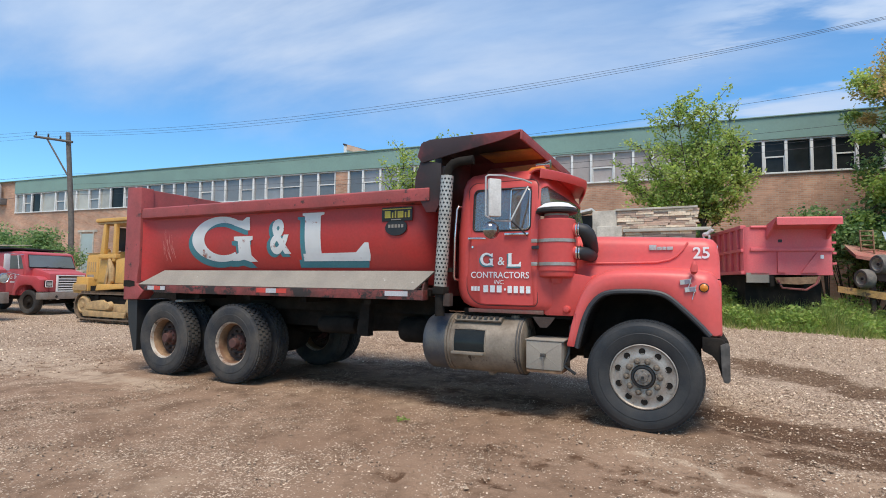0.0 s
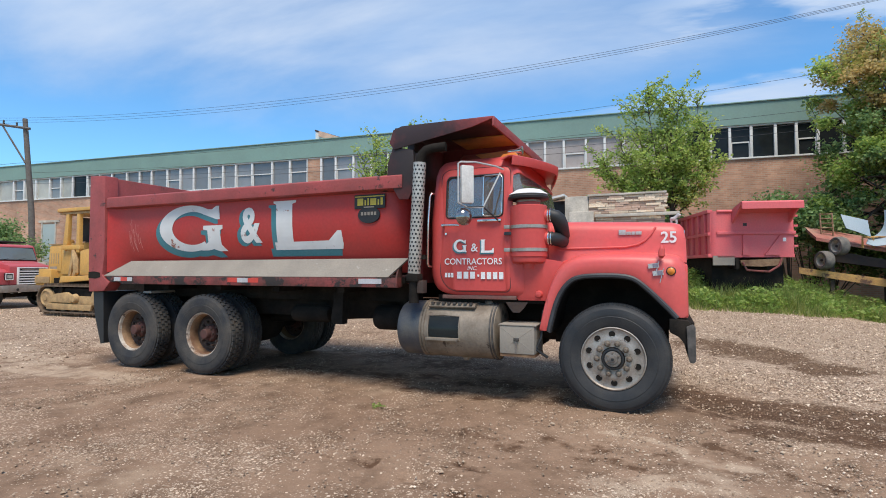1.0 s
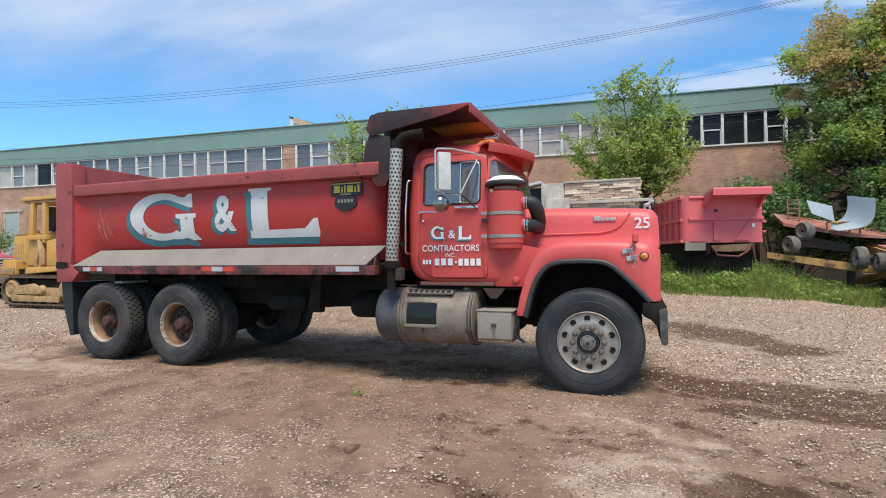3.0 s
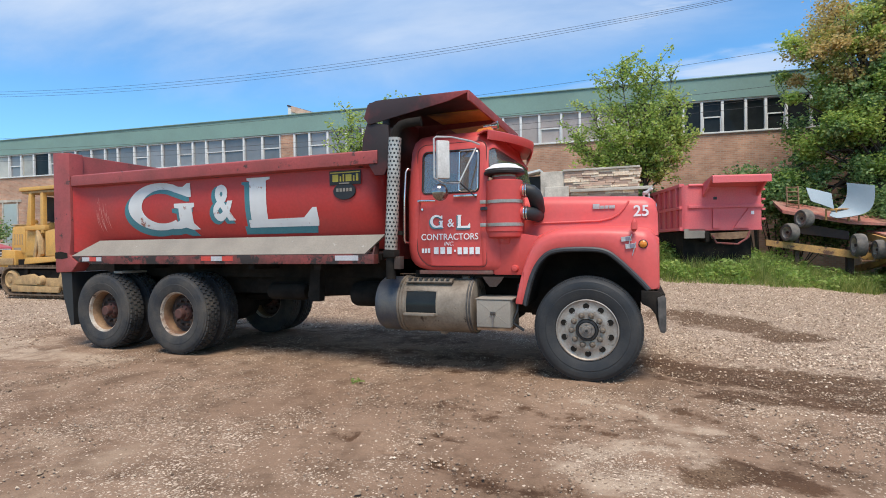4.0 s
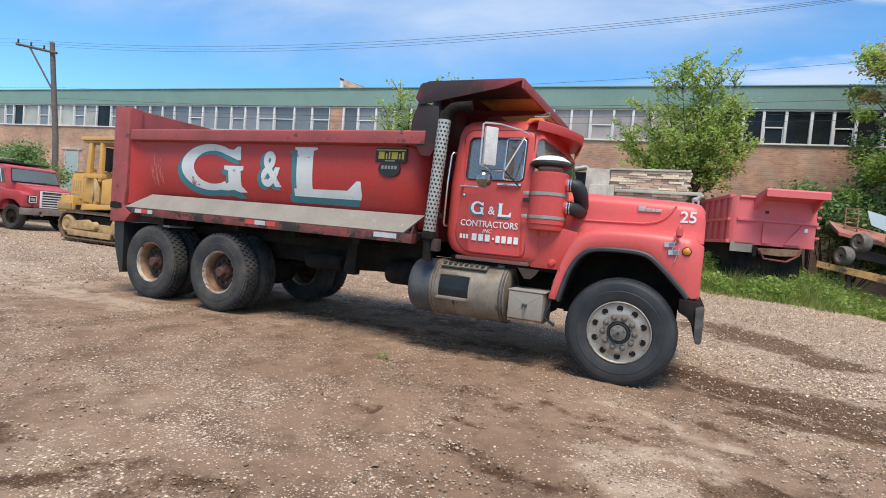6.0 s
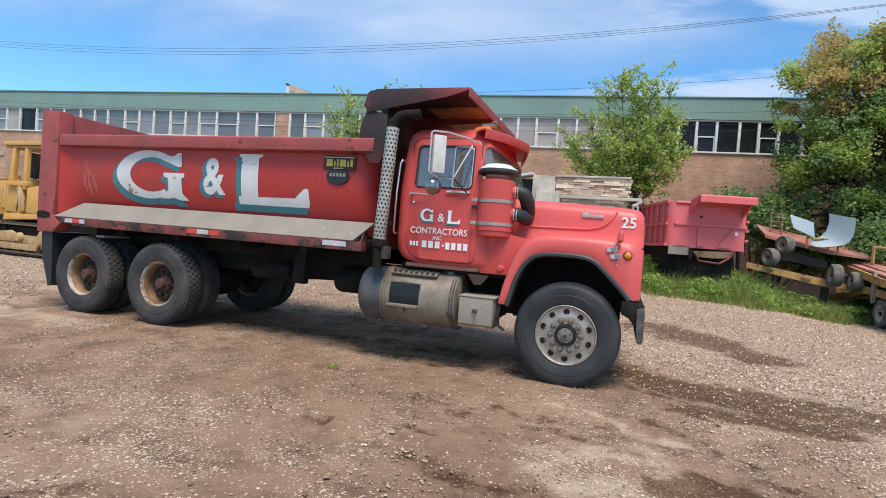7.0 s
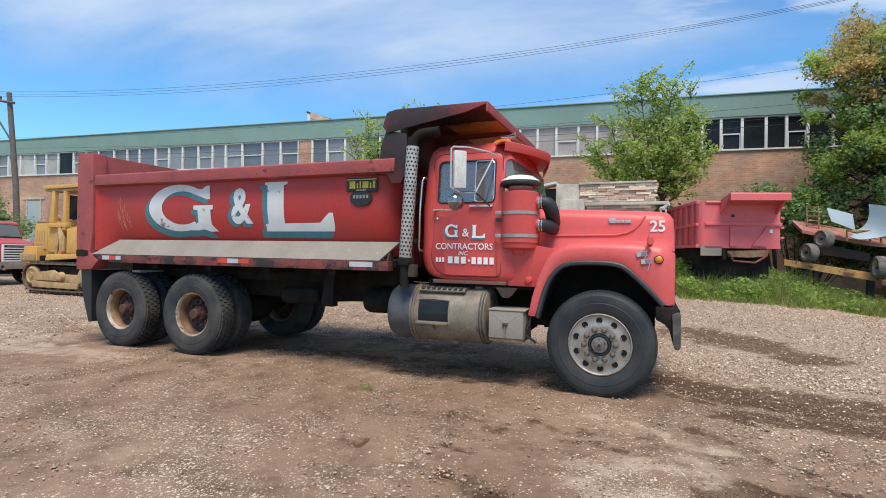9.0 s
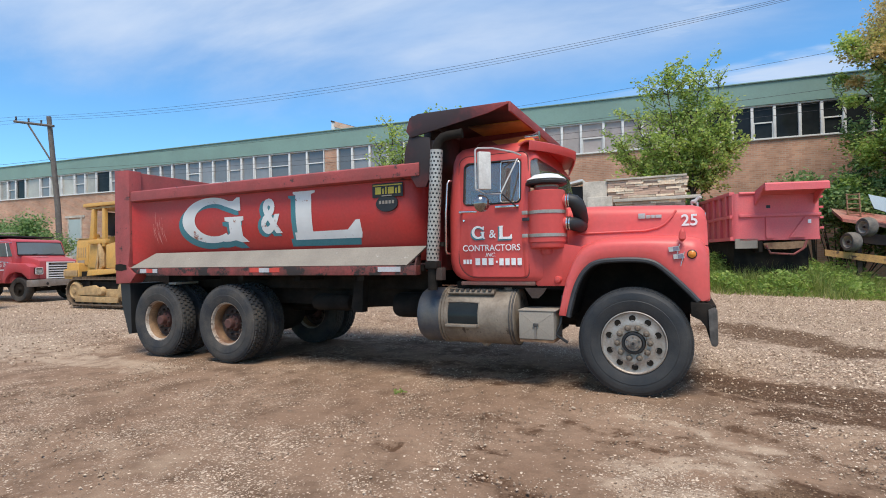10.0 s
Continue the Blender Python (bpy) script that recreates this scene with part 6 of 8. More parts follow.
stones_mesh("stone_clump", "clump of pale stones in a rut", spots, 0.004, 0.016, 4, "pebble_pale")


# ---- plants ----
def leaves_mesh(name, places, size, mat, seed, flat=0.35, long=1.5):
    """Many small folded leaves, four corners each."""
    rng = np.random.default_rng(seed)
    k = len(places)
    s = size * (0.6 + 0.8 * rng.random(k))
    u = rng.normal(size=(k, 3)); u[:, 2] *= 0.6; u /= np.linalg.norm(u, axis=1)[:, None]
    w = rng.normal(size=(k, 3)) * (1 - flat) + np.array([0, 0, flat * 2])
    v = np.cross(w, u); v /= np.linalg.norm(v, axis=1)[:, None] + 1e-9
    nrm = np.cross(u, v)
    a, b = (u * (s * long * 0.5)[:, None]), (v * (s * 0.5)[:, None])
    p = np.asarray(places)
    quad = np.stack([p - a, p + b + nrm * (0.15 * s)[:, None], p + a, p - b + nrm * (0.15 * s)[:, None]], 1).reshape(-1, 3)
    me = bpy.data.meshes.new(name)
    i = np.arange(k)[:, None] * 4
    me.from_pydata(quad.tolist(), [], np.concatenate([np.stack([i[:, 0], i[:, 0] + 1, i[:, 0] + 2], 1), np.stack([i[:, 0], i[:, 0] + 2, i[:, 0] + 3], 1)]).tolist())
    me.materials.append(mat)
    return me


def tree(name, label, base, height, lobes, leaves, size, mat, seed, trunk=0.12, clumps=40, spread=0.34, sprigs=0):
    """A tapered trunk, limbs to each clump, and a crown of clumps inside some ellipsoid lobes (centre, radii, share, material)."""
    rng = np.random.default_rng(seed)
    t = thing(name, label, "tree", at=Matrix.Translation(base))
    low = min(c[2] - r[2] for c, r, _, _ in lobes)
    fork = Vector((0, 0, max(0.5, low + 0.3)))
    bm = tube(bmesh.new(), [(0, 0, -0.1), (0.02, 0.02, fork.z * 0.5), tuple(fork), (0.05, 0.0, (fork.z + height) / 2)], [trunk * 1.25, trunk, trunk * 0.85, trunk * 0.35], 9)
    groups = {}
    for c, r, share, m in lobes:
        for j in range(max(3, int(clumps * share))):
            d = rng.normal(size=3); d /= np.linalg.norm(d)
            q = Vector(np.array(c) + d * np.array(r) * rng.uniform(0.35, 1.0) ** 0.6)
            start = fork.lerp(Vector((0.05, 0, (fork.z + height) / 2)), rng.random())
            mid = start.lerp(q, 0.5) + Vector((0, 0, 0.12 * (q - start).length))
            tube(bm, [start, mid, q], [trunk * 0.34, trunk * 0.18, trunk * 0.05], 5, False)
            kk = int(leaves * share / max(3, int(clumps * share)))
            sp = spread * rng.uniform(0.6, 1.35)
            pts = rng.normal(size=(kk, 3)) * (sp, sp, sp * 0.75) + np.array(q)
            pick = m if not isinstance(m, tuple) else m[int(rng.integers(len(m)))]
            groups.setdefault(pick or mat, []).append(pts)
    for j in range(sprigs):
        c, r, _, m = lobes[rng.integers(len(lobes))]
        a = rng.uniform(0, 2 * math.pi)
        foot = Vector((c[0] + r[0] * 0.8 * math.cos(a), c[1] + r[1] * 0.8 * math.sin(a), c[2] + r[2] * rng.uniform(0.1, 0.7)))
        tip = foot + Vector((0.35 * math.cos(a), 0.35 * math.sin(a), rng.uniform(0.5, 1.1)))
        tube(bm, [foot, tip], [0.012, 0.005], 4, False)
        kk = 45
        pts = np.array([foot.lerp(tip, u) for u in rng.random(kk) ** 0.8]) + rng.normal(size=(kk, 3)) * 0.09
        groups.setdefault((m[0] if isinstance(m, tuple) else m) or mat, []).append(pts)
    part("trunk", bm, M["bark"], t)
    for n_, (m, pts) in enumerate(groups.items()):
        o = new("crown", leaves_mesh("crown", np.concatenate(pts), size, M[m], seed + n_))
        o.parent = t
    return t


def twig_tree(label, base, fork, limbs, twigs, leaves, size, mats, seed, trunk=0.10, reach=0.75):
    """A young tree: limbs that rise from the trunk to given tips, upright twigs along them, and leaves along the twigs."""
    rng = np.random.default_rng(seed)
    t = thing("tree", label, "tree", at=Matrix.Translation(base))
    top = max(z for _, _, z in limbs)
    bm = tube(bmesh.new(), [(0, 0, -0.1), (0.03, 0.02, fork * 0.5), (0, 0, fork), (0.04, 0, (fork + top) / 2), (0.0, 0.05, top * 0.92)], [trunk * 1.3, trunk, trunk * 0.85, trunk * 0.5, trunk * 0.15], 9)
    groups = [[] for _ in mats]
    for x, y, z in limbs:
        low = fork + rng.uniform(-0.05, 0.35) * (top - fork) * min(1.0, max(0.0, (z - fork) / (top - fork)))
        a, d = Vector((0, 0, low)), Vector((x, y, z))
        line = [a.lerp(d, u) + Vector((0, 0, -0.16 * (d - a).length * math.sin(math.pi * u) * (1 if abs(x) > 0.7 else 0.2))) for u in (0, 0.25, 0.5, 0.75, 1.0)]
        tube(bm, line, [trunk * 0.45, trunk * 0.33, trunk * 0.24, trunk * 0.15, trunk * 0.06], 6, False)
        for j in range(twigs):
            u = 0.22 + 0.78 * rng.random() ** 0.75
            k = min(3, int(u * 4))
            foot = line[k].lerp(line[k + 1], u * 4 - k)
            out = Vector((rng.normal() * 0.75 + 0.25 * x, rng.normal() * 0.75 + 0.2 * y - 0.1, rng.uniform(0.15, 1.25))).normalized()
            length = reach * rng.uniform(0.45, 1.25)
            tip = foot + out * length
            tube(bm, [foot, foot.lerp(tip, 0.5) + Vector((0, 0, 0.03)), tip], [0.014, 0.009, 0.004], 4, False)
            n_ = int(leaves * rng.uniform(0.5, 1.4))
            w = rng.random(n_) ** 0.7
            pts = np.array(foot)[None] + (np.array(tip) - np.array(foot))[None] * w[:, None] + rng.normal(size=(n_, 3)) * (0.085, 0.085, 0.07)
            groups[int(rng.integers(len(mats)))].append(pts)
    part("trunk", bm, M["bark"], t)
    for i, pts in enumerate(groups):
        o = new("crown", leaves_mesh("crown", np.concatenate(pts), size, M[mats[i]], seed + i))
        o.parent = t
    return t


def bush(name, label, base, lobes, leaves, size, mat, seed):
    rng = np.random.default_rng(seed)
    t = thing(name, label, "bush", at=Matrix.Translation(base))
    bm, pts = bmesh.new(), []
    for c, r in lobes:
        for j in range(16):
            d = rng.normal(size=3); d /= np.linalg.norm(d); d[2] = abs(d[2]) * 1.2 - 0.3
            q = np.array(c) + d * np.array(r) * rng.uniform(0.4, 1.0)
            tube(bm, [(c[0] * 0.6, c[1] * 0.6, 0.0), tuple(q)], [0.025, 0.006], 4, False)
            k = leaves // (16 * len(lobes))
            pts.append(rng.normal(size=(k, 3)) * 0.26 + q)
    part("stem", bm, M["bark"], t)
    o = new("foliage", leaves_mesh("foliage", np.concatenate(pts), size, M[mat], seed))
    o.parent = t
    return t


twig_tree("leafy young green tree beside the brick wall", (0.72, 13.4, 0.5), 2.7,
          ((-1.25, 0.1, 6.75), (-0.75, -0.2, 6.95), (-0.2, 0.2, 6.6), (0.3, -0.1, 6.65), (0.9, 0.1, 6.45), (-1.85, -0.3, 5.6), (-2.25, 0.0, 4.75), (-2.0, -0.3, 4.2), (-1.5, -0.6, 3.9), (-0.8, -0.7, 4.6), (0.1, -0.8, 5.0), (0.6, -0.6, 4.4), (1.1, -0.1, 5.5), (1.25, 0.2, 4.5), (0.9, -0.3, 3.7), (-0.5, 0.8, 5.6), (0.6, 0.8, 5.4), (-0.6, -0.5, 3.6)),
          24, 48, 0.064, ("leaf", "leaf_fresh", "leaf"), 11, 0.09, 0.80)
twig_tree("sparse green sapling rising behind the dump body", (-7.7, 9.3, 0), 2.2,
          ((-0.85, 0, 5.1), (-0.45, 0.1, 5.65), (0.05, 0, 5.1), (0.75, 0.1, 5.55), (1.15, 0.1, 5.75), (1.7, 0, 5.7), (-1.1, 0, 4.3), (-0.3, -0.3, 4.4), (0.6, 0.2, 4.8)),
          20, 36, 0.062, ("leaf_fresh", "leaf"), 12, 0.07, 0.62)
AUTUMN = ("leaf_olive", "leaf_tan", "leaf_gold", "leaf_tan", "leaf")
MIXED = ("leaf_dark", "leaf_fresh", "leaf", "leaf_fresh")
tree("tree", "tall tree with yellowing crown over dark vines", (8.0, 15.2, 0), 9.0,
     [((-1.55, 0, 7.3), (1.45, 1.2, 1.45), 0.14, AUTUMN), ((-0.5, 0.1, 8.4), (1.5, 1.2, 1.25), 0.15, AUTUMN), ((1.1, 0, 7.7), (1.6, 1.3, 1.4), 0.16, AUTUMN), ((-1.7, -0.2, 5.3), (1.35, 1.2, 1.3), 0.16, MIXED), ((0.5, -0.4, 5.6), (2.0, 1.4, 1.6), 0.22, MIXED), ((1.9, -0.6, 5.8), (1.3, 1.2, 1.6), 0.13, MIXED), ((-0.9, 0.1, 3.2), (2.3, 1.1, 1.3), 0.22, ("leaf_dark", "leaf_fresh")), ((1.2, 0.0, 3.4), (1.8, 1.0, 1.3), 0.16, "leaf_dark")], 84000, 0.070, "leaf_dark", 13, 0.2, 230, 0.19, 34)
tree("tree", "taller dark green tree at the yard's edge", (11.9, 16.5, 0), 15,
     [((0, 0, 11.5), (2.6, 2, 3.0), 0.5, None), ((-0.6, 0, 8.0), (2.4, 2, 2.4), 0.5, None), ((0.5, 0, 4.5), (2.4, 1.6, 2.6), 0.4, None)], 40000, 0.095, "leaf_dark", 14, 0.24, 150, 0.30, 40)
bush("bush", "dense green bushes under the tall tree", (9.2, 14.0, 0), [((-1.6, 0, 1.9), (1.2, 0.9, 1.0)), ((0.4, 0.2, 2.2), (1.6, 1.0, 1.2)), ((2.6, 0, 2.2), (1.8, 1.0, 1.4)), ((0.2, -0.2, 0.9), (2.4, 0.8, 0.7))], 34000, 0.08, "leaf_dark", 21)
bush("bush", "green bush beside the pink dump body", (4.9, 15.2, 0.2), [((0, 0, 2.4), (1.0, 0.8, 1.2)), ((0.8, -0.2, 1.4), (0.9, 0.8, 1.0)), ((-0.9, 0.2, 2.9), (0.8, 0.6, 0.5))], 12000, 0.085, "leaf_dark", 22)
bush("bush", "green scrub by the old wall", (1.8, 14.6, 0.4), [((0, 0, 1.8), (0.8, 0.6, 0.7)), ((-1.0, 0, 2.2), (0.6, 0.5, 0.5))], 3000, 0.12, "leaf_dark", 23)
bush("bush", "pale green bush behind the parked trucks", (-30.3, 9.9, 0), [((0.2, 0, 2.7), (1.3, 1.2, 1.5)), ((-1.5, 0, 2.4), (1.3, 1.2, 1.2)), ((-3.0, 0, 2.8), (1.2, 1.2, 1.5)), ((1.7, 0.2, 2.2), (1.3, 1.0, 0.6))], 15000, 0.085, "leaf_dark", 24)
bush("weed_clump", "pale weeds growing on the old wall", (-1.6, 12.0, 2.6), [((0, 0, 0.5), (0.7, 0.4, 0.25)), ((1.2, 0, 0.5), (0.8, 0.4, 0.2))], 1600, 0.10, "leaf", 25)


def verge(x):
    """Where the gravel ends and the grass begins."""
    return float(np.interp(x, [0.6, 1.2, 1.9, 2.6, 3.8, 5.2, 6.0, 9.0], [10.6, 10.3, 9.9, 9.7, 10.0, 10.5, 11.0, 12.6]))


def grass_patch():
    rng = np.random.default_rng(31)
    vs, fs = [], []
    while len(fs) < 26000:
        x, y = rng.uniform(0.6, 9.0), rng.uniform(8.6, 15.5)
        edge = verge(x) + 0.45 * noise.noise((x * 1.2, y * 0.4, 0)) + 0.3 * noise.noise((x * 4, y, 0))
        if y < edge or (6.4 < x and y < 12.6 and rng.random() > 0.2):
            continue
        h = rng.uniform(0.10, 0.50) * (0.8 + 0.7 * (noise.noise((x, y, 4)) + 0.4)) * (0.35 + 0.65 * min(1, (y - edge) / 0.8))
        a = rng.uniform(0, 2 * math.pi)
        w = rng.uniform(0.006, 0.014)
        lean = rng.normal(size=2) * 0.4 * h
        z = rise(x, y) - 0.01
        i = len(vs)
        vs += [(x - w * math.cos(a), y - w * math.sin(a), z), (x + w * math.cos(a), y + w * math.sin(a), z), (x + lean[0], y + lean[1], z + h)]
        fs.append((i, i + 1, i + 2))
    me = bpy.data.meshes.new("grass")
    me.from_pydata(vs, [], fs)
    me.materials.append(M["grass"])
    g = tagged(new("grass", me), "uneven green grass at the gravel's edge", "grass", kind="stuff")
    pts = []
    while len(pts) < 15000:
        x, y = rng.uniform(0.8, 8.5), rng.uniform(9.6, 14.5)
        tall = 0.5 + noise.noise((x * 1.1, y * 1.1, 8))
        if y > verge(x) + 0.3 + 0.5 * noise.noise((x * 1.5, y, 2)) and tall > 0.3:
            pts.append((x, y, rise(x, y) + rng.uniform(0.02, 0.62) * tall))
    tagged(new("weeds", leaves_mesh("weeds", pts, 0.07, M["leaf_fresh"], 32)), "low broad-leaved weeds in the grass", "weeds", kind="stuff")


grass_patch()
rng = np.random.default_rng(41)
tagged(new("weed", leaves_mesh("weed", (rng.normal(size=(44, 3)) * (0.036, 0.03, 0.010) + (-2.30, -0.535, 0.025)).tolist(), 0.018, M["leaf_fresh"], 42)), "tiny green weed sprouting from the dirt", "weed")


# ---- the factory building ----
BO, BA = Vector((2.952, 18.50, 0)), radians(5.02)
bld = thing("factory_building", "long low brick factory with green fascia and window band", "building", at=Matrix.Translation(BO) @ Matrix.Rotation(BA, 4, "Z"))
SILL, HEAD, ROOF = 5.79, 7.16, 8.04
part("wall", block(-95, 24, 0.0, 0.35, -0.2, SILL), M["brick"], bld, "weathered brown brick wall", smooth=0)
part("wall", block(-95, -45.25, 0.0, 0.35, SILL + 0.002, ROOF), M["brick"], bld, smooth=0)
part("pier", block(-19.43, -18.68, -0.02, 0.33, SILL + 0.002, HEAD), M["brick"], bld, "brick pier between the windows", smooth=0)
part("back_wall", block(-95, 24, 14, 14.35, -0.2, ROOF - 0.1), M["brick"], bld, smooth=0)
part("wall", block(23.65, 24, 0.36, 13.98, -0.2, ROOF - 0.1), M["brick"], bld, smooth=0)
part("wall", block(-95, -94.65, 0.36, 13.98, -0.2, ROOF - 0.1), M["brick"], bld, smooth=0)
part("fascia", block(-45.24, 24, -0.10, 0.30, HEAD + 0.003, ROOF), M["fascia"], bld, "pale green metal fascia")
part("roof_edge", block(-95.1, 24.1, -0.15, 0.34, ROOF + 0.002, ROOF + 0.05, 0.01), M["fascia"], bld, "thin metal roof edge")
part("roof", block(-95.0, 24.0, 0.345, 14.4, ROOF - 0.1, ROOF + 0.04), M["roofing"], bld, "flat roof")
part("window_sill", block(-45.24, 24, -0.07, 0.20, SILL + 0.003, SILL + 0.07, 0.01), M["window_frame"], bld, "white window sill")
part("window_head", block(-45.24, 24, -0.04, 0.20, HEAD - 0.06, HEAD), M["window_frame"], bld, "white window head")
s_list = [-50.2, -49.3, -48.37, -47.28, -45.69, -44.62, -43.45, -42.12, -41.06, -39.96, -38.62, -37.5, -36.44, -35.16, -34.08, -33.09, -31.82, -30.78, -29.74, -28.57, -27.53, -26.59, -25.42, -24.02, -22.81, -21.62]
s_right = [-20.74, -19.81, -18.7, -17.6, -16.6, -15.5, -14.4, -13.4, -12.2, -11.1, -10.0, -9.01, -8.14, -7.23, -6.18, -5.31, -4.45, -3.5, -2.6, -1.77, -0.73, 0.05, 0.90, 1.84, 2.63, 3.43]
while s_right[-1] < 25:
    s_right.append(s_right[-1] + 0.95)
rng = np.random.default_rng(7)
for group in (s_list, s_right):
    for k, (a, b) in enumerate(zip(group, group[1:])):
        a, b = 0.9 * a, 0.9 * b
        post = part("window", block(a - 0.05, a + 0.05, -0.05, 0.12, SILL + 0.072, HEAD - 0.062, 0.008), M["window_frame"], bld, "factory window with white frame")
        if a > -2:
            kind = "pane_dark"
        elif a > -9:
            kind = "pane_rose"
        elif a < -34:
            kind = "pane_pale" if k % 3 != 1 else "pane_sky"
            if k in (2, 9):
                kind = "pane_dark"
        else:
            kind = "pane_sky"
        part("pane", block(a + 0.052, b - 0.052, 0.05, 0.06, SILL + 0.073, HEAD - 0.063), M[kind], post, "window glass", smooth=0)
        if (k % 3 == 1 and a < -2) or k in (21, 24):
            z = SILL + 0.66
            part("sash", block(a + 0.053, b - 0.053, 0.0, 0.048, z, z + 0.05), M["window_frame"], post, smooth=0)
            for x0, x1 in ((a + 0.053, a + 0.085), (b - 0.085, b - 0.053)):
                part("sash", block(x0, x1, 0.005, 0.047, SILL + 0.075, z - 0.001), M["window_frame"], post, smooth=0)
for s in (-21.62 * 0.9, 24.0):
    part("window", block(s - 0.05, s - 0.001, -0.05, 0.12, SILL + 0.072, HEAD - 0.062), M["window_frame"], bld)
part("wall_coping", prism(bmesh.new(), [(-19.27, ROOF + 0.05), (-19.27, 8.62), (-19.10, 8.64), (-17.75, 8.13), (-17.75, ROOF + 0.05)], "y", 0.4, 5.0), M["window_frame"], bld, "white rendered gable wall on the roof")
part("gable_slope", prism(bmesh.new(), [(-19.06, 8.36), (-19.02, 8.64), (-17.55, 8.12), (-17.55, ROOF + 0.05), (-18.3, ROOF + 0.05)], "y", 0.32, 0.395), M["brick_chip"], bld, "brown brick slope of the roof gable")
for i in range(9):
    u = i / 9
    part("coping_tile", block(0, 0.17, 0.37, 5.1, 0.02, 0.10, 0.015, Matrix.Translation((-19.32 + 1.56 * u, 0, 8.64 - 0.52 * u)) @ Matrix.Rotation(radians(18.5), 4, "Y")), M["rim_dark"], bld, "dark weathered coping tile")
dr = part("door", block(-38.42, -37.36, -0.03, 0.02, 1.92, 4.24, 0.01), M["door_grey"], bld, "grey steel door")
part("door_frame", block(-38.52, -38.425, -0.05, 0.01, 1.90, 4.34), M["concrete"], dr)
part("door_frame", block(-37.355, -37.26, -0.05, 0.01, 1.90, 4.34), M["concrete"], dr)
part("door_lintel", block(-38.75, -37.0, -0.06, -0.001, 4.345, 4.48), M["concrete"], dr)
part("dock", block(-41.0, -34.5, -1.7, -0.06, -0.1, 1.88, 0.03), M["concrete"], bld, "concrete landing under the door")
for x in (-39.6, -38.4, -37.2, -36.0):
    part("railing", tube(bmesh.new(), [(x, -1.6, 1.88), (x, -1.6, 2.95)], 0.025, 6), M["steel_dull"], bld)
part("railing", tube(bmesh.new(), [(-39.6, -1.6, 2.95), (-36.0, -1.6, 2.95)], 0.025, 6), M["steel_dull"], bld, "steel hand rail")
part("railing", tube(bmesh.new(), [(-39.6, -1.6, 2.45), (-36.0, -1.6, 2.45)], 0.02, 6), M["steel_dull"], bld)
for k in range(3):
    o = 0.20 * k
    part("wall_pipe", tube(bmesh.new(), [(-56, -0.22, 7.92 - o), (-46.95 - o, -0.22, 7.92 - o), (-46.70 - o, -0.22, 7.86 - o), (-46.60 - o, -0.22, 7.70 - o), (-46.58 - o, -0.22, 6.85)], 0.075, 8), M["alu"], bld, "grey pipes on the brick wall")
part("wall_box", block(-47.05, -46.2, -0.40, -0.005, 6.45, 6.90, 0.02), M["roofing"], bld, "dark junction box")
lw = part("window", block(-56, -47.15, -0.035, -0.002, 6.42, 7.48), M["window_frame"], bld, "white-framed side window")
for x0, x1, c in ((-56, -50.0, "pane_dark"), (-49.86, -48.62, "pane_sky"), (-48.48, -47.28, "pane_sky")):
    part("pane", block(x0, x1, -0.045, -0.036, 6.55, 7.36), M[c], lw, "window glass", smooth=0)
for z in np.arange(6.60, 7.35, 0.12):
    part("louvre", block(-55.9, -50.05, -0.075, -0.046, z, z + 0.035), M["hub_grey"], lw, "grey louvre", smooth=0)
for x0, z0 in ((-33.9, 3.3), (-33.5, 3.75), (-33.2, 3.15), (-33.7, 2.9)):
    part("paint_mark", tube(bmesh.new(), [Vector((x0, -0.012, z0)) + v for v in arc((0, 0, 0), 0.22, 20, 290, 8)], 0.03, 5), M["white_clean"], bld, "white paint scrawl on the bricks")
part("roof_hump", prism(bmesh.new(), [(2.6, ROOF + 0.05), (3.0, 8.30), (4.6, 8.34), (5.6, ROOF + 0.05)], "y", 2.0, 5.0, 0.05), M["concrete"], bld)

# ---- utility pole and wires ----
pole = thing("utility_pole", "weathered wooden utility pole with a side crossarm", "pole", at=Matrix.Translation((-31.75, 12.4, 0)))
part("post", tube(bmesh.new(), [(0.32, 0.10, -0.3), (0.14, 0.0, 4.6), (-0.22, -0.24, 9.75)], [0.165, 0.145, 0.12], 14), M["wood_pole"], pole)
AR = Vector((-0.90, -0.43, 0)).normalized()
top = Vector((-0.20, -0.21, 9.16))
part("crossarm", tube(bmesh.new(), [top - AR * 0.45 + Vector((0, -0.2, 0)), top + AR * 1.75 + Vector((0, -0.2, 0.30))], 0.075, 6), M["wood_pole"], pole, "wooden crossarm")
part("brace", tube(bmesh.new(), [top + AR * 1.0 + Vector((0, -0.2, 0.15)), Vector((-0.05, -0.24, 7.25))], 0.045, 6), M["wood_pole"], pole)
ENDS = []
for u in (0.25, 0.95, 1.65):
    p = top + AR * u + Vector((0, -0.2, 0.10 + 0.17 * u / 1.0 * 0.95))
    part("insulator", lathe(bmesh.new(), [(0.0, 0.0), (0.04, 0.0), (0.055, 0.06), (0.03, 0.09), (0.055, 0.13), (0.03, 0.22), (0.0, 0.23)], tuple(p), "z", 10), M["black_trim"], pole, "dark insulator")
    ENDS.append(Vector((-31.75, 12.4, 0)) + p + Vector((0, 0, 0.2)))


def wire(a, b, sag, r=0.006):
    a, b = Vector(a), Vector(b)
    pts = [a.lerp(b, i / 24) - Vector((0, 0, 4 * sag * (i / 24) * (1 - i / 24))) for i in range(25)]
    return tagged(part("overhead_wire", tube(bmesh.new(), pts, r, 5), M["wire"]), "dark overhead wire strung from the pole", "wire", "overhead wires")


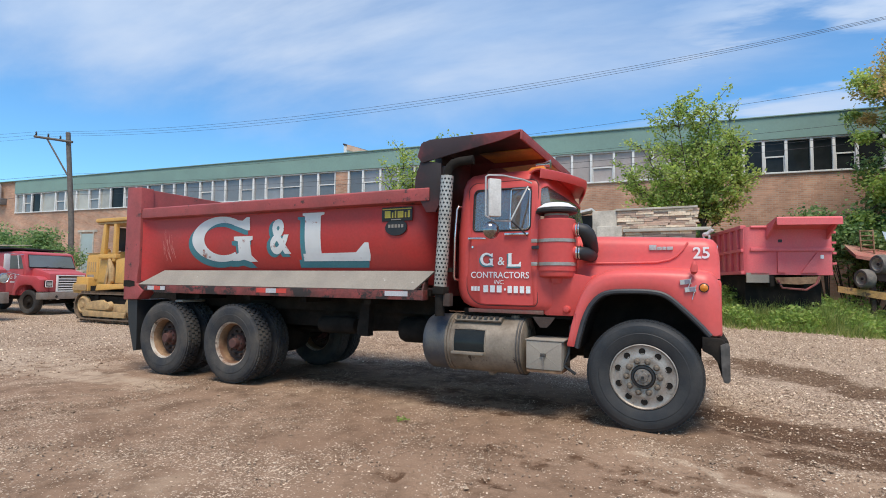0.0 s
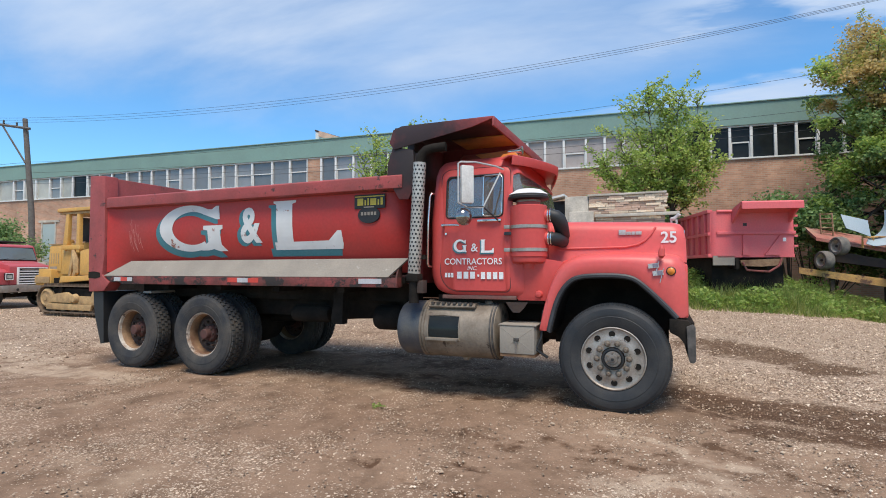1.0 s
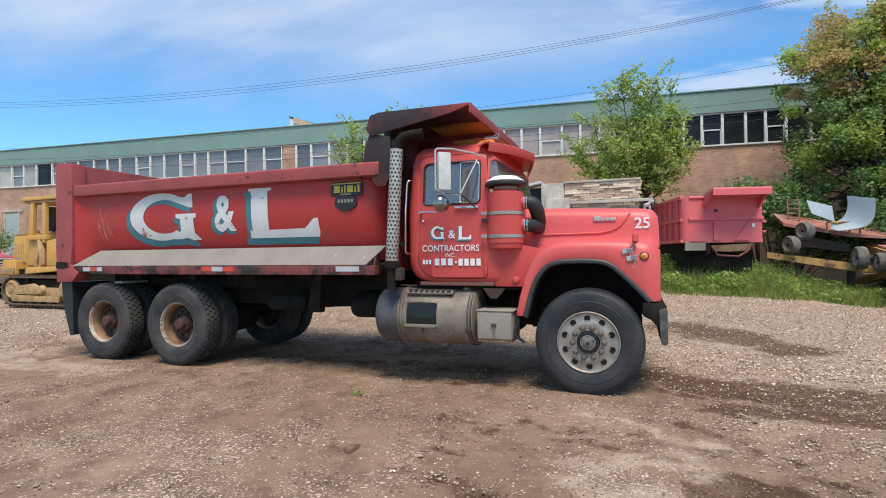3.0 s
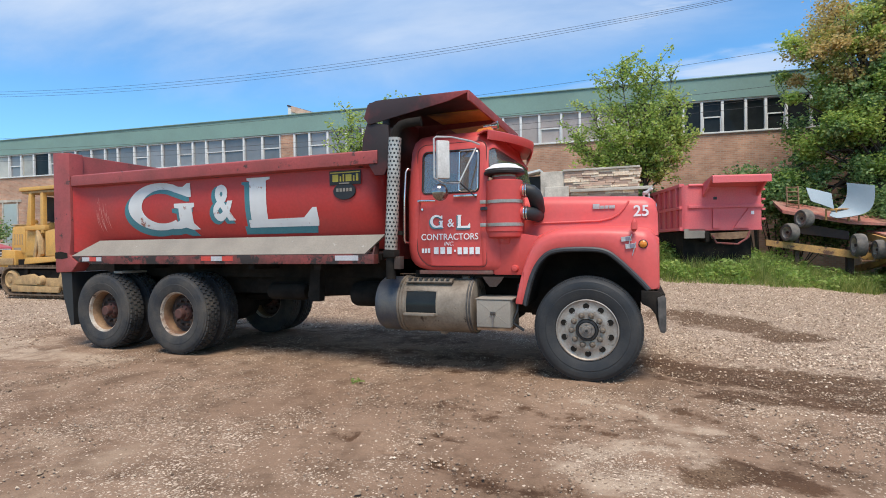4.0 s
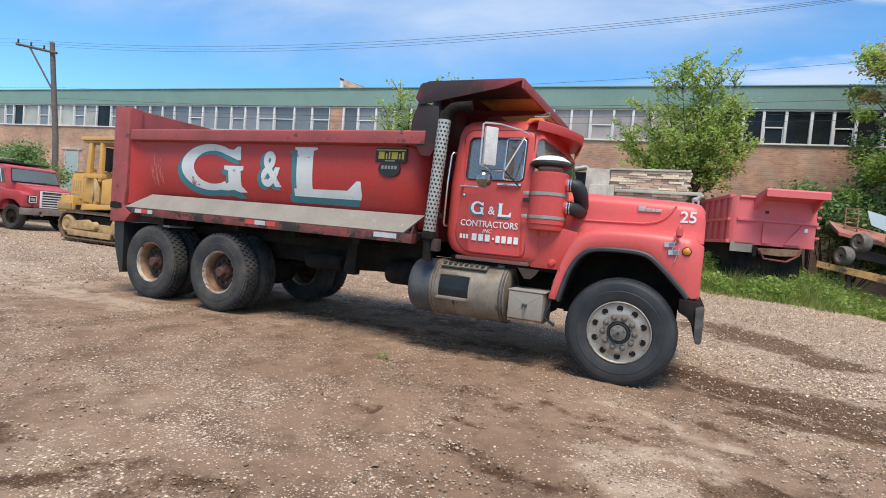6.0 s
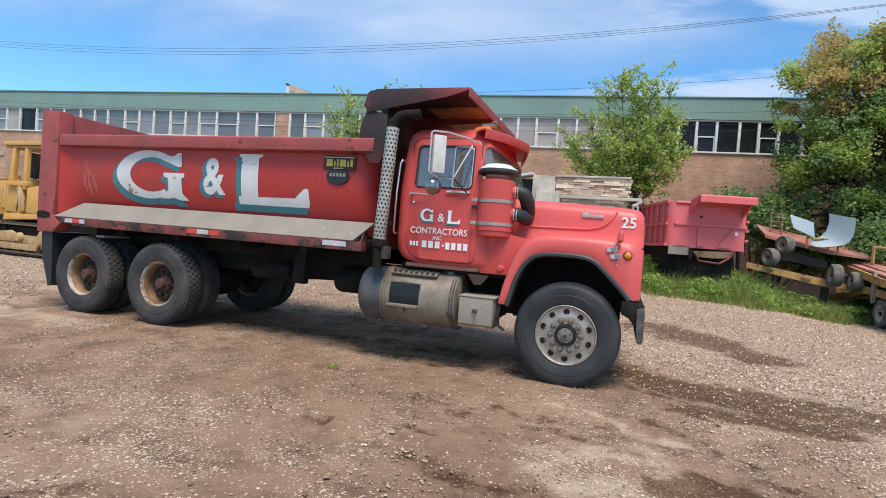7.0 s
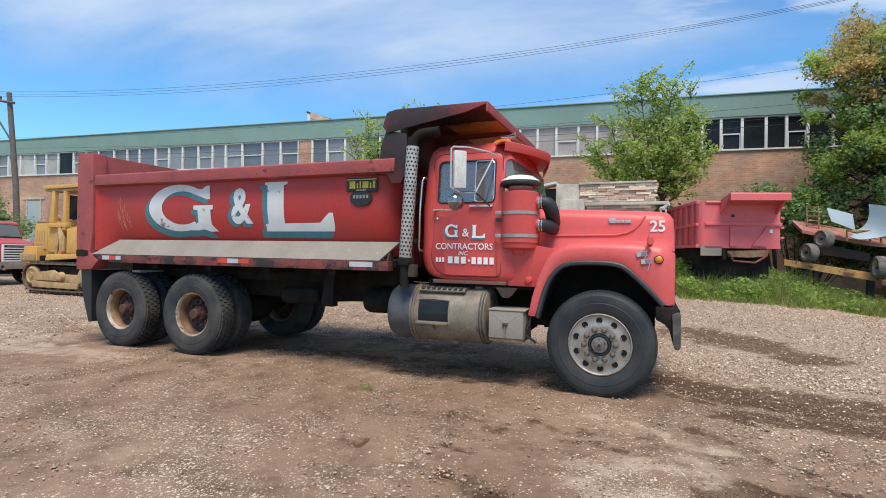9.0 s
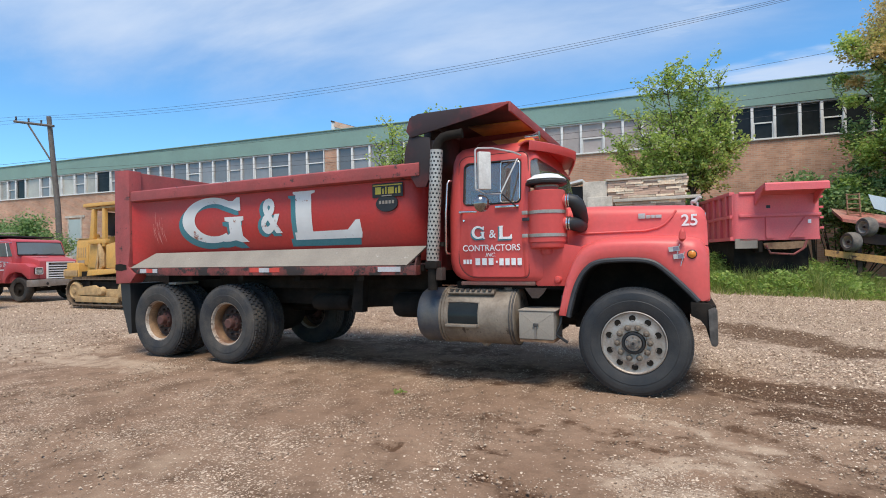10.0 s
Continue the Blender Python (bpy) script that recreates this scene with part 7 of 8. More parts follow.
for k, e in enumerate(ENDS):
    wire(e, (9.5, 15.6 - 0.45 * k, 10.35 - 0.16 * k), 1.10)
    wire(e, (-60 - k, 2.0 - 1.5 * k, 9.0), 0.4)
wire((-31.8, 12.3, 7.35), (9.5, 16.4, 8.45), 0.7, 0.006)
wire((-31.8, 12.3, 7.35), (-60, 3.0, 6.6), 0.3, 0.009)
for z0, z1 in ((6.75, 7.2), (6.35, 6.75), (6.15, 6.5)):
    wire((-31.7, 12.3, z0), (9.5, 17.0, z1), 0.45, 0.007)
wire((-31.7, 12.3, 6.4), (-70, 12.0, 6.6), 0.3, 0.010)

# ---- old wall with concrete pier ----
wall = thing("board_wall", "old wall of weathered pale boards beside a concrete pier", "wall", at=Matrix.Translation((0, 9.0, 0)))
part("concrete_pier", block(-1.99, -1.36, 0.0, 0.6, 0.2, 3.38, 0.03), M["concrete"], wall, "pale concrete pier")
part("concrete_block", block(-1.86, -1.22, -0.12, -0.005, 0.2, 2.95, 0.03), M["concrete"], wall)
# solid block; the opening's shade is put into its dark colour
part("doorway", block(-2.36, -2.0, 0.25, 0.5, 0.2, 3.30), M["seat"], wall, "dark block for the shade inside the doorway")
part("lintel", prism(bmesh.new(), [(-2.42, 3.32), (-1.995, 3.40), (-1.995, 3.46), (-2.42, 3.375)], "y", -0.05, 0.5), M["window_frame"], wall, "pale metal lintel")
rng = np.random.default_rng(9)
for r in range(25):
    z0 = 1.9 + 0.0578 * r
    x = -1.35
    while x < 0.50:
        w = rng.uniform(0.14, 0.55)
        x1 = min(x + w, 0.55 + rng.uniform(-0.05, 0.05))
        o = rng.uniform(-0.03, 0.025)
        part("board", block(x + 0.004, x1 - 0.004, o, 0.30 + o, z0, z0 + 0.052), M["old_board"] if rng.random() > 0.55 else M["brick_chip"], wall, smooth=0)
        x = x1
part("cap_board", block(-1.38, 0.56, -0.05, 0.35, 3.348, 3.40, 0.01), M["concrete"], wall, "grey capping board")
part("low_board", block(-1.2, 0.85, -0.10, -0.03, 2.78, 2.86, 0.01), M["concrete"], wall, "grey capping board")
part("wall_core", block(-1.34, 0.5, 0.31, 0.6, 0.2, 3.34), M["concrete"], wall)

# ---- pink dump body on its chassis ----
pink = thing("tipper_box", "faded pink dump body with a cab guard in the grass", "dump box", at=Matrix.Translation((2.74, 11.5, 0.0)) @ Matrix.Rotation(radians(14), 4, "Z"))
PZ0, PZ1 = 1.74, 3.05
part("front_panel", prism(bmesh.new(), [(p.x, p.y) for p in arc((-0.90, 0.20, 0), 0.20, 180, 270, 8, "xy")] + [(1.08, 0.0), (1.08, 0.06)] + [(p.x, p.y) for p in arc((-0.90, 0.20, 0), 0.14, 270, 180, 8, "xy")], "z", PZ0, PZ1), M["pink"], pink, "pink front panel")
part("floor", block(-1.05, 1.05, 0.07, 4.6, PZ0 + 0.02, PZ0 + 0.1), M["pink"], pink)
for s in (-1, 1):
    part("side_wall", block(s * 1.03 - 0.03, s * 1.03 + 0.03, 0.065, 4.6, PZ0 + 0.101, PZ1 - 0.05), M["pink"], pink, "pink side wall")
    part("side_rail", block(s * 1.06 - 0.07, s * 1.06 + 0.07, 0.065, 4.6, PZ1 - 0.048, PZ1 + 0.05, 0.01), M["pink"], pink)
    part("side_rail", block(s * 1.07 - 0.06, s * 1.07 + 0.06, 0.065, 4.6, 2.36, 2.45, 0.01), M["pink"], pink)
    part("side_rail", block(s * 1.07 - 0.06, s * 1.07 + 0.06, 0.065, 4.6, PZ0, PZ0 + 0.098, 0.01), M["pink"], pink)
    for k in range(8):
        y = 0.35 + 0.55 * k
        part("side_rib", block(s * 1.085 - 0.05, s * 1.085 + 0.05, y, y + 0.09, PZ0 + 0.1, PZ1 - 0.05, 0.008), M["pink"], pink, "pink stiffening rib")
part("front_beam", block(-0.92, 1.12, -0.05, -0.002, 2.38, 2.47, 0.012), M["pink"], pink)
part("top_roll", lathe(bmesh.new(), [(0.045, -0.90), (0.045, 1.08)], (0, 0.0, PZ1 - 0.01), "x", 12), M["pink"], pink)
part("cab_guard", prism(bmesh.new(), [(-0.02, 2.98), (-0.02, 3.10), (-0.68, 3.24), (-0.72, 3.20), (-0.72, 3.03), (-0.68, 3.05), (-0.66, 3.16)], "x", -0.50, 1.02), M["pink"], pink, "pink sloping cab guard")
for x in (-0.52, 0.95):
    part("guard_gusset", prism(bmesh.new(), [(-0.02, 2.70), (-0.02, 2.98), (-0.66, 3.14)], "x", x, x + 0.05), M["pink"], pink)
for s in (-0.35, 0.62):
    part("front_gusset", prism(bmesh.new(), [(s - 0.3 * (1 if s > 0 else -1), 1.80), (s + 0.10, 1.80), (s + 0.10, 2.36)], "y", -0.05, -0.004), M["pink"], pink)
part("panel_notch", block(-0.22, -0.12, -0.007, -0.002, 2.62, 2.70), M["black"], pink, smooth=0)
part("sticker", block(0.80, 0.88, -0.012, -0.004, 2.18, 2.28), M["white_clean"], pink, "small white sticker", smooth=0)
for z in (2.02, 2.3, 2.58, 2.86):
    part("side_peg", block(1.10, 1.20, 0.02, 0.10, z, z + 0.06, 0.006), M["pink"], pink)
part("chassis_beam", block(-0.45, -0.35, -0.05, 4.5, 1.42, 1.72), M["underbody"], pink)
part("chassis_beam", block(0.35, 0.45, -0.05, 4.5, 1.42, 1.72), M["underbody"], pink)
part("draw_bar", tube(bmesh.new(), [(-0.30, -0.14, 1.60), (-0.22, -0.2, 1.38), (0.35, -0.2, 1.34), (0.62, -0.15, 1.50), (0.72, -0.1, 1.72)], 0.03, 7), M["red_grimy"], pink, "bent rusty bar under the body")
part("cross_beam", prism(bmesh.new(), [(-0.35, 1.66), (0.75, 1.70), (0.70, 1.52), (0.2, 1.48), (-0.3, 1.50)], "y", -0.12, -0.055), M["rim_rust"], pink, "rusty cross beam")
part("hanging_plate", block(-1.02, -0.45, 0.0, 0.05, 1.52, 1.79), M["ledge"], pink, "grey plate under the body")
# block added to darken the space under the box; stands for shade
part("under_box_shade", block(-0.95, 0.95, 0.35, 4.2, 0.75, 1.72), M["underbody"], pink, "dark block added for the shade under the box")


# ---- bulldozer ----
dz = thing("bulldozer", "yellow crawler bulldozer with an open canopy on dusty tracks", "bulldozer", at=Matrix.Translation((-16.2, 6.05, 0)))


def track_bm(y0, y1):
    """A crawler track: shoes set round a stadium outline."""
    bm = bmesh.new()
    x0, x1, r, zc = -1.22, 1.15, 0.40, 0.52
    length = 2 * (x1 - x0) + 2 * math.pi * r
    k = 44
    for i in range(k):
        d = length * i / k
        if d < x1 - x0:
            p, a = (x0 + d, zc + r), 0
        elif d < x1 - x0 + math.pi * r:
            t_ = (d - (x1 - x0)) / r
            p, a = (x1 + r * math.sin(t_), zc + r * math.cos(t_)), t_
        elif d < 2 * (x1 - x0) + math.pi * r:
            p, a = (x1 - (d - (x1 - x0) - math.pi * r), zc - r), math.pi
        else:
            t_ = (d - 2 * (x1 - x0) - math.pi * r) / r
            p, a = (x0 - r * math.sin(t_), zc - r * math.cos(t_)), math.pi + t_
        mm = Matrix.Translation((p[0], 0, p[1])) @ Matrix.Rotation(a, 4, "Y")
        box_bm(bm, -0.085, 0.085, y0, y1, -0.02, 0.02, m=mm)
        box_bm(bm, -0.07, -0.045, y0, y1, 0.02, 0.075, m=mm)
    return bm


for y0 in (-1.05, 0.60):
    tr = part("track", track_bm(y0, y0 + 0.46), M["track"], dz, "dusty steel crawler track", smooth=0)
    part("track_frame", block(-1.35, 1.1, y0 + 0.06, y0 + 0.40, 0.34, 0.62, 0.05), M["dusty_yellow"], tr)
    part("roller_guard", prism(bmesh.new(), [(-1.12, 0.20), (0.95, 0.20), (1.0, 0.36), (-1.16, 0.40)], "y", y0 - 0.02, y0 + 0.05, 0.012), M["dusty_yellow"], tr, "dusty yellow roller guard")
    part("frame_cover", prism(bmesh.new(), [(-0.95, 0.42), (0.05, 0.42), (0.05, 0.66), (-0.15, 0.74), (-0.72, 0.68), (-0.95, 0.60)], "y", y0 - 0.03, y0 + 0.055, 0.015), M["dusty_yellow"], tr)
    part("pivot_cap", lathe(bmesh.new(), [(0.0, -0.06), (0.10, -0.06), (0.13, -0.03), (0.15, 0.06)], (0.18, y0, 0.55), "y", 14), M["dusty_yellow"], tr)
    part("final_drive", lathe(bmesh.new(), [(0.0, -0.08), (0.16, -0.08), (0.2, -0.03), (0.33, 0.03), (0.34, 0.3)], (1.15, y0 + 0.05, 0.55), "y", 20), M["dusty_yellow"], tr)
    part("idler", lathe(bmesh.new(), [(0.0, -0.03), (0.08, -0.03), (0.10, -0.01), (0.19, 0.0), (0.22, -0.03), (0.25, -0.02), (0.30, 0.03), (0.31, 0.3), (0.0, 0.3)], (-1.22, y0 + 0.03, 0.55), "y", 24), M["dusty_yellow"], tr, "dusty idler wheel")
    for k in range(5):
        part("roller", lathe(bmesh.new(), [(0.0, 0.0), (0.11, 0.0), (0.11, 0.3), (0.0, 0.3)], (-0.9 + 0.44 * k, y0 + 0.07, 0.21), "y", 14), M["track"], tr)
    part("carrier_roller", lathe(bmesh.new(), [(0.0, 0.0), (0.09, 0.0), (0.09, 0.3), (0.0, 0.3)], (-0.55, y0 + 0.05, 0.82), "y", 14), M["underbody"], tr)
    part("track_core", block(-1.2, 1.1, y0 + 0.12, y0 + 0.38, 0.25, 0.85), M["underbody"], tr)
part("belly_frame", block(-1.6, 1.3, -0.58, 0.58, 0.5, 1.16), M["underbody"], dz)
part("engine_hood", prism(bmesh.new(), [(-2.16, 1.46), (-2.10, 2.17), (-2.02, 2.24), (-0.35, 2.30), (-0.35, 1.16), (-2.0, 1.16), (-2.05, 1.42)], "y", -0.44, 0.44, 0.04), M["cat_yellow"], dz, "yellow engine hood")
hd = part("side_door", prism(bmesh.new(), [(-2.08, 1.40), (-2.03, 2.14), (-1.42, 2.18), (-1.42, 1.36)], "y", -0.475, -0.441, 0.012), M["cat_yellow"], dz, "yellow engine side door")
for k in range(4):
    part("door_slot", block(-1.95 + 0.12 * k, -1.89 + 0.12 * k, -0.479, -0.4755, 1.62, 1.96), M["dusty_yellow"], hd, smooth=0)
part("number_patch", block(-1.98, -1.62, -0.484, -0.476, 1.42, 1.53), M["ledge"], hd, "pale worn bars", smooth=0)
part("side_door", prism(bmesh.new(), [(-1.38, 1.30), (-1.38, 2.20), (-1.22, 2.24), (-1.08, 1.30)], "y", -0.49, -0.441, 0.012), M["cat_yellow"], dz)
part("hydraulic_tank", prism(bmesh.new(), [(-1.05, 1.28), (-0.92, 2.02), (-0.80, 2.20), (-0.40, 2.18), (-0.40, 1.95), (-0.58, 1.26)], "y", -0.72, -0.442, 0.03), M["cat_yellow"], dz, "yellow tank panel")
part("tank_strap", prism(bmesh.new(), [(-0.62, 1.20), (-0.46, 2.0), (-0.36, 2.0), (-0.50, 1.20)], "y", -0.76, -0.721, 0.008), M["dusty_yellow"], dz)
part("hood_lip", block(-2.10, -1.40, -0.46, 0.46, 2.245, 2.275, 0.01), M["dusty_yellow"], dz)
part("filler_cap", lathe(bmesh.new(), [(0.0, 2.42), (0.10, 2.41), (0.13, 2.36), (0.13, 2.27)], (-1.38, -0.25, 0), "z", 14), M["cat_yellow"], dz)
part("front_guard", prism(bmesh.new(), [(-2.42, 0.92), (-2.42, 1.24), (-2.28, 1.26), (-2.26, 1.46), (-1.62, 1.44), (-1.60, 1.0), (-1.75, 0.9)], "y", -0.66, 0.66, 0.02), M["cat_yellow"], dz, "yellow stepped front guard")
part("guard_step", block(-2.40, -1.66, -0.70, -0.661, 1.0, 1.20, 0.01), M["dusty_yellow"], dz)
part("fender", prism(bmesh.new(), [(-0.62, 1.02), (-0.55, 1.22), (1.35, 1.26), (1.35, 1.14)], "y", -1.02, -0.5, 0.02), M["cat_yellow"], dz)
part("fender", prism(bmesh.new(), [(-0.62, 1.02), (-0.55, 1.22), (1.35, 1.26), (1.35, 1.14)], "y", 0.5, 1.02, 0.02), M["cat_yellow"], dz)
part("cab_base", block(-0.34, 1.30, -0.60, 0.60, 1.17, 1.95, 0.04), M["dusty_yellow"], dz)
part("lift_arm", tube(bmesh.new(), [(-0.30, -0.80, 2.02), (-0.08, -0.86, 1.70), (-0.05, -0.86, 1.35), (-0.25, -0.84, 1.12)], [0.06, 0.09, 0.09, 0.06], 8), M["dusty_yellow"], dz, "dusty lift arm")
part("fuel_tank", prism(bmesh.new(), [(0.30, 1.27), (1.35, 1.27), (1.35, 2.0), (0.9, 2.1), (0.30, 2.0)], "y", -0.98, -0.62, 0.03), M["cat_yellow"], dz)
part("canopy_roof", prism(bmesh.new(), [(-1.05, 3.24), (-1.05, 3.33), (-0.98, 3.36), (0.95, 3.36), (0.95, 3.26)], "y", -0.86, 0.86, 0.02), M["cat_yellow"], dz, "yellow canopy roof")
part("roof_rim", block(-1.0, 0.9, -0.80, 0.80, 3.17, 3.238, 0.01), M["dusty_yellow"], dz)
for y in (-0.76, 0.76):
    part("canopy_post", prism(bmesh.new(), [(-0.80, 2.20), (-0.66, 3.17), (-0.54, 3.17), (-0.58, 2.20)], "y", y - 0.06, y + 0.06, 0.015), M["cat_yellow"], dz, "yellow canopy post")
    part("canopy_post", prism(bmesh.new(), [(-0.16, 1.96), (-0.14, 3.17), (-0.02, 3.17), (-0.02, 1.96)], "y", y - 0.06, y + 0.06, 0.015), M["cat_yellow"], dz, "yellow canopy post")
    part("post_foot", block(-0.86, 0.05, y - 0.07, y + 0.07, 2.05, 2.195, 0.02), M["cat_yellow"], dz)
part("seat", block(-0.30, 0.02, -0.30, 0.30, 1.96, 2.60, 0.06), M["seat"], dz, "black seat")
part("head_rest", block(-0.42, -0.34, -0.62, -0.20, 2.32, 3.08, 0.03), M["black_trim"], dz, "dark upright panel under the canopy")
part("exhaust_pipe", tube(bmesh.new(), [(-1.2, 0.2, 2.30), (-1.2, 0.2, 2.62)], 0.05, 10), M["track"], dz)


# ---- parked red trucks ----
def parked_truck(label, at, g0, g1, gw, b0, b1, hood_z, roof_z, cab_x, bars, lamp_y, round_lamp):
    """A conventional truck, its front at x = 0: grille, bumper, hood, cab and roof heights, where the cab begins, bars of the grille."""
    t = thing("parked_truck", label, "truck", "parked red trucks", at=at)
    part("hood", prism(bmesh.new(), [(cab_x - 0.1, 1.0), (cab_x - 0.1, hood_z), (cab_x + 0.1, hood_z), (-0.12, g1 + 0.09), (0.0, g1 + 0.04), (0.02, b1 + 0.02), (-0.5, b1)], "y", -0.80, 0.80, 0.07), M["ihc_red"], t, "dull red sloping hood")
    for s in (-1, 1):
        top = g1 - 0.02
        poly = [(-1.40, 0.72), (-1.40, 0.95), (-1.28, top - 0.10), (-1.12, top), (-0.25, top - 0.05), (-0.05, top - 0.16), (-0.02, b1 + 0.03), (-0.16, b1 + 0.02), (-0.24, 0.96), (-0.44, 1.10), (-0.74, 1.14), (-1.03, 1.08), (-1.22, 0.90), (-1.26, 0.72)]
        part("fender", prism(bmesh.new(), poly, "y", 0.78 if s > 0 else -1.14, 1.14 if s > 0 else -0.78, 0.04), M["ihc_red"], t, "red front fender")
        part("wheel_well", block(-1.24, -0.20, 0.60 if s > 0 else -0.76, 0.76 if s > 0 else -0.60, 0.4, g1 - 0.1), M["underbody"], t)
    wx, wz = cab_x - 0.16, roof_z - 0.13
    c = part("cab", prism(bmesh.new(), [(-2.55, 0.72), (-2.55, roof_z - 0.16), (-2.42, roof_z), (wx - 0.2, roof_z + 0.02), (wx - 0.04, roof_z - 0.05), (cab_x - 0.02, hood_z), (cab_x, hood_z - 0.1), (cab_x, 0.72)], "y", -1.02, 1.02, 0.08), M["ihc_red"], t, "red cab")
    z0 = hood_z + 0.05
    ws = part("windshield", solid(sheet(bmesh.new(), [[(cab_x + 0.0, -0.92, z0), (cab_x + 0.02, 0, z0), (cab_x + 0.0, 0.92, z0)], [(wx + 0.01, -0.86, wz), (wx + 0.03, 0, wz), (wx + 0.01, 0.86, wz)]]), 0.02), M["pane_truck"], c, "grey tinted windshield", smooth=0)
    rim = [(cab_x + 0.012, -0.93, z0 - 0.01), (cab_x + 0.012, 0.93, z0 - 0.01), (wx + 0.022, 0.87, wz + 0.01), (wx + 0.022, -0.87, wz + 0.01), (cab_x + 0.012, -0.93, z0 - 0.01)]
    part("windshield_seal", tube(bmesh.new(), rim, 0.018, 6), M["black"], ws)
    for y in (-0.45, 0.12):
        part("wiper", tube(bmesh.new(), [(cab_x + 0.05, y, z0 - 0.01), (cab_x - 0.005, y + 0.42, z0 + 0.07)], 0.010, 5), M["black"], ws)
    for y in (-1.028, 1.022):
        part("side_glass", prism(bmesh.new(), [(-2.05, hood_z - 0.02), (cab_x - 0.14, hood_z - 0.02), (wx - 0.16, wz - 0.02), (-2.05, wz - 0.02)], "y", y, y + 0.006), M["pane_truck"], c, "side glass", smooth=0)
        part("window_post", tube(bmesh.new(), [(cab_x - 0.36, y - 0.004 if y < 0 else y + 0.01, hood_z - 0.02), (wx - 0.30, y - 0.004 if y < 0 else y + 0.01, wz - 0.02)], 0.014, 5), M["white_clean"], c)
    part("door", prism(bmesh.new(), round_rect(-2.15, cab_x - 0.12, 0.85, hood_z - 0.06, (0.06,) * 4, 4), "y", -1.036, -1.024, 0.004), M["ihc_red"], c)
    part("lettering", fit_text("G & L", -1.72, -1.16, hood_z - 0.42, hood_z - 0.22, -1.040), M["white_clean"], c, "white door lettering")
    part("number_bar", block(-1.68, -1.24, -1.041, -1.037, hood_z - 0.56, hood_z - 0.51), M["white_clean"], c, "white bars in place of a number", smooth=0)
    for k, (y0, y1) in enumerate(((-0.72, -0.64), (-0.58, -0.40), (-0.36, -0.12))):
        part("number_bar", block(cab_x * 0.5 - 0.03, cab_x * 0.5 + 0.03, y0, y1, (hood_z + g1) * 0.5 + 0.075, (hood_z + g1) * 0.5 + 0.085, 0, Matrix.Identity(4)), M["white_clean"], t, smooth=0)
    grille = part("grille", block(0.0, 0.06, -gw + 0.03, gw - 0.03, g0, g1, 0.02), M["black"], t, "dark grille with bright bars")
    for z in np.linspace(g0 + 0.09, g1 - 0.17, bars):
        part("grille_bar", block(0.045, 0.095, -gw + 0.06, gw - 0.06, z, z + 0.045 if bars < 8 else z + 0.03, 0.008), M["white_clean"] if bars < 8 else M["arm_grey"], grille, "bright bar")
    part("name_bar", block(0.06, 0.068, -0.40, 0.40, g1 - 0.10, g1 - 0.075), M["steel_dull"], grille, "dull bar of a maker's name", smooth=0)
    for y0, y1, z0, z1 in ((-gw, gw, g1 - 0.04, g1), (-gw, gw, g0, g0 + 0.045), (-gw, -gw + 0.05, g0 + 0.046, g1 - 0.041), (gw - 0.05, gw, g0 + 0.046, g1 - 0.041)):
        part("grille_frame", block(0.03, 0.11, y0, y1, z0, z1, 0.012), M["white_clean"], grille, "bright grille frame")
    lz = (g0 + g1) / 2 - 0.02
    for s in (-1, 1):
        y = s * lamp_y
        if round_lamp:
            lamp_ = part("headlamp", lathe(bmesh.new(), [(0.17, 0.0), (0.17, 0.05), (0.15, 0.065), (0.135, 0.05)], (0, y, lz), "x", 24, caps=False), M["chrome"], t, "round headlamp")
            part("lens", lathe(bmesh.new(), [(0.0, 0.075), (0.09, 0.065), (0.134, 0.045)], (0, y, lz), "x", 20), M["lens"], lamp_, "clear headlamp lens")
        else:
            lamp_ = part("headlamp", block(-0.03, 0.045, y - 0.14, y + 0.14, lz - 0.125, lz + 0.125, 0.02), M["black"], t, "square headlamp")
            part("lens", block(0.046, 0.062, y - 0.085, y + 0.085, lz - 0.065, lz + 0.065, 0.02), M["lens"], lamp_, "clear headlamp lens")
            part("lamp_frame", tube(bmesh.new(), [(0.05, y + a * 0.13, lz + b * 0.115) for a, b in ((-1, -1), (1, -1), (1, 1), (-1, 1), (-1, -1))], 0.016, 5), M["white_clean"], lamp_)
    bmp = part("bumper", prism(bmesh.new(), [(-0.12, -1.20), (0.09, -1.17), (0.17, -0.95), (0.17, 0.95), (0.09, 1.17), (-0.12, 1.20)], "z", b0, b1, 0.025), M["bumper_grey"], t, "worn grey steel bumper")
    for y in (-0.62, 0.62):
        part("tow_hole", lathe(bmesh.new(), [(0.0, 0.1735), (0.05, 0.1735), (0.055, 0.171)], (0, y, (b0 + b1) / 2 - 0.03), "x", 14), M["black"], bmp)
    if round_lamp:
        part("plate_bar", block(0.172, 0.18, -0.35, 0.0, b0 + 0.16, b0 + 0.32), M["white_clean"], bmp, "blank pale plate", smooth=0)
    for x, y in ((-0.72, -1.04), (-0.72, 0.78), (-4.8, -1.1), (-4.8, 0.75)):
        w = part("wheel", lathe(bmesh.new(), [(0.27, 0.02), (0.30, 0.0), (0.43, -0.004), (0.46, 0.03), (0.478, 0.06), (0.478, 0.2), (0.44, 0.26), (0.27, 0.26)], (x, y, 0.478), "y", 32, caps=False), M["rubber"], t, "dusty black tyre")
        part("rim", lathe(bmesh.new(), [(0.0, -0.02), (0.06, -0.02), (0.08, 0.02), (0.14, 0.09), (0.22, 0.10), (0.25, 0.04), (0.275, 0.02), (0.28, 0.05)], (x, y, 0.478), "y", 24), M["underbody"], w, "dark steel rim")
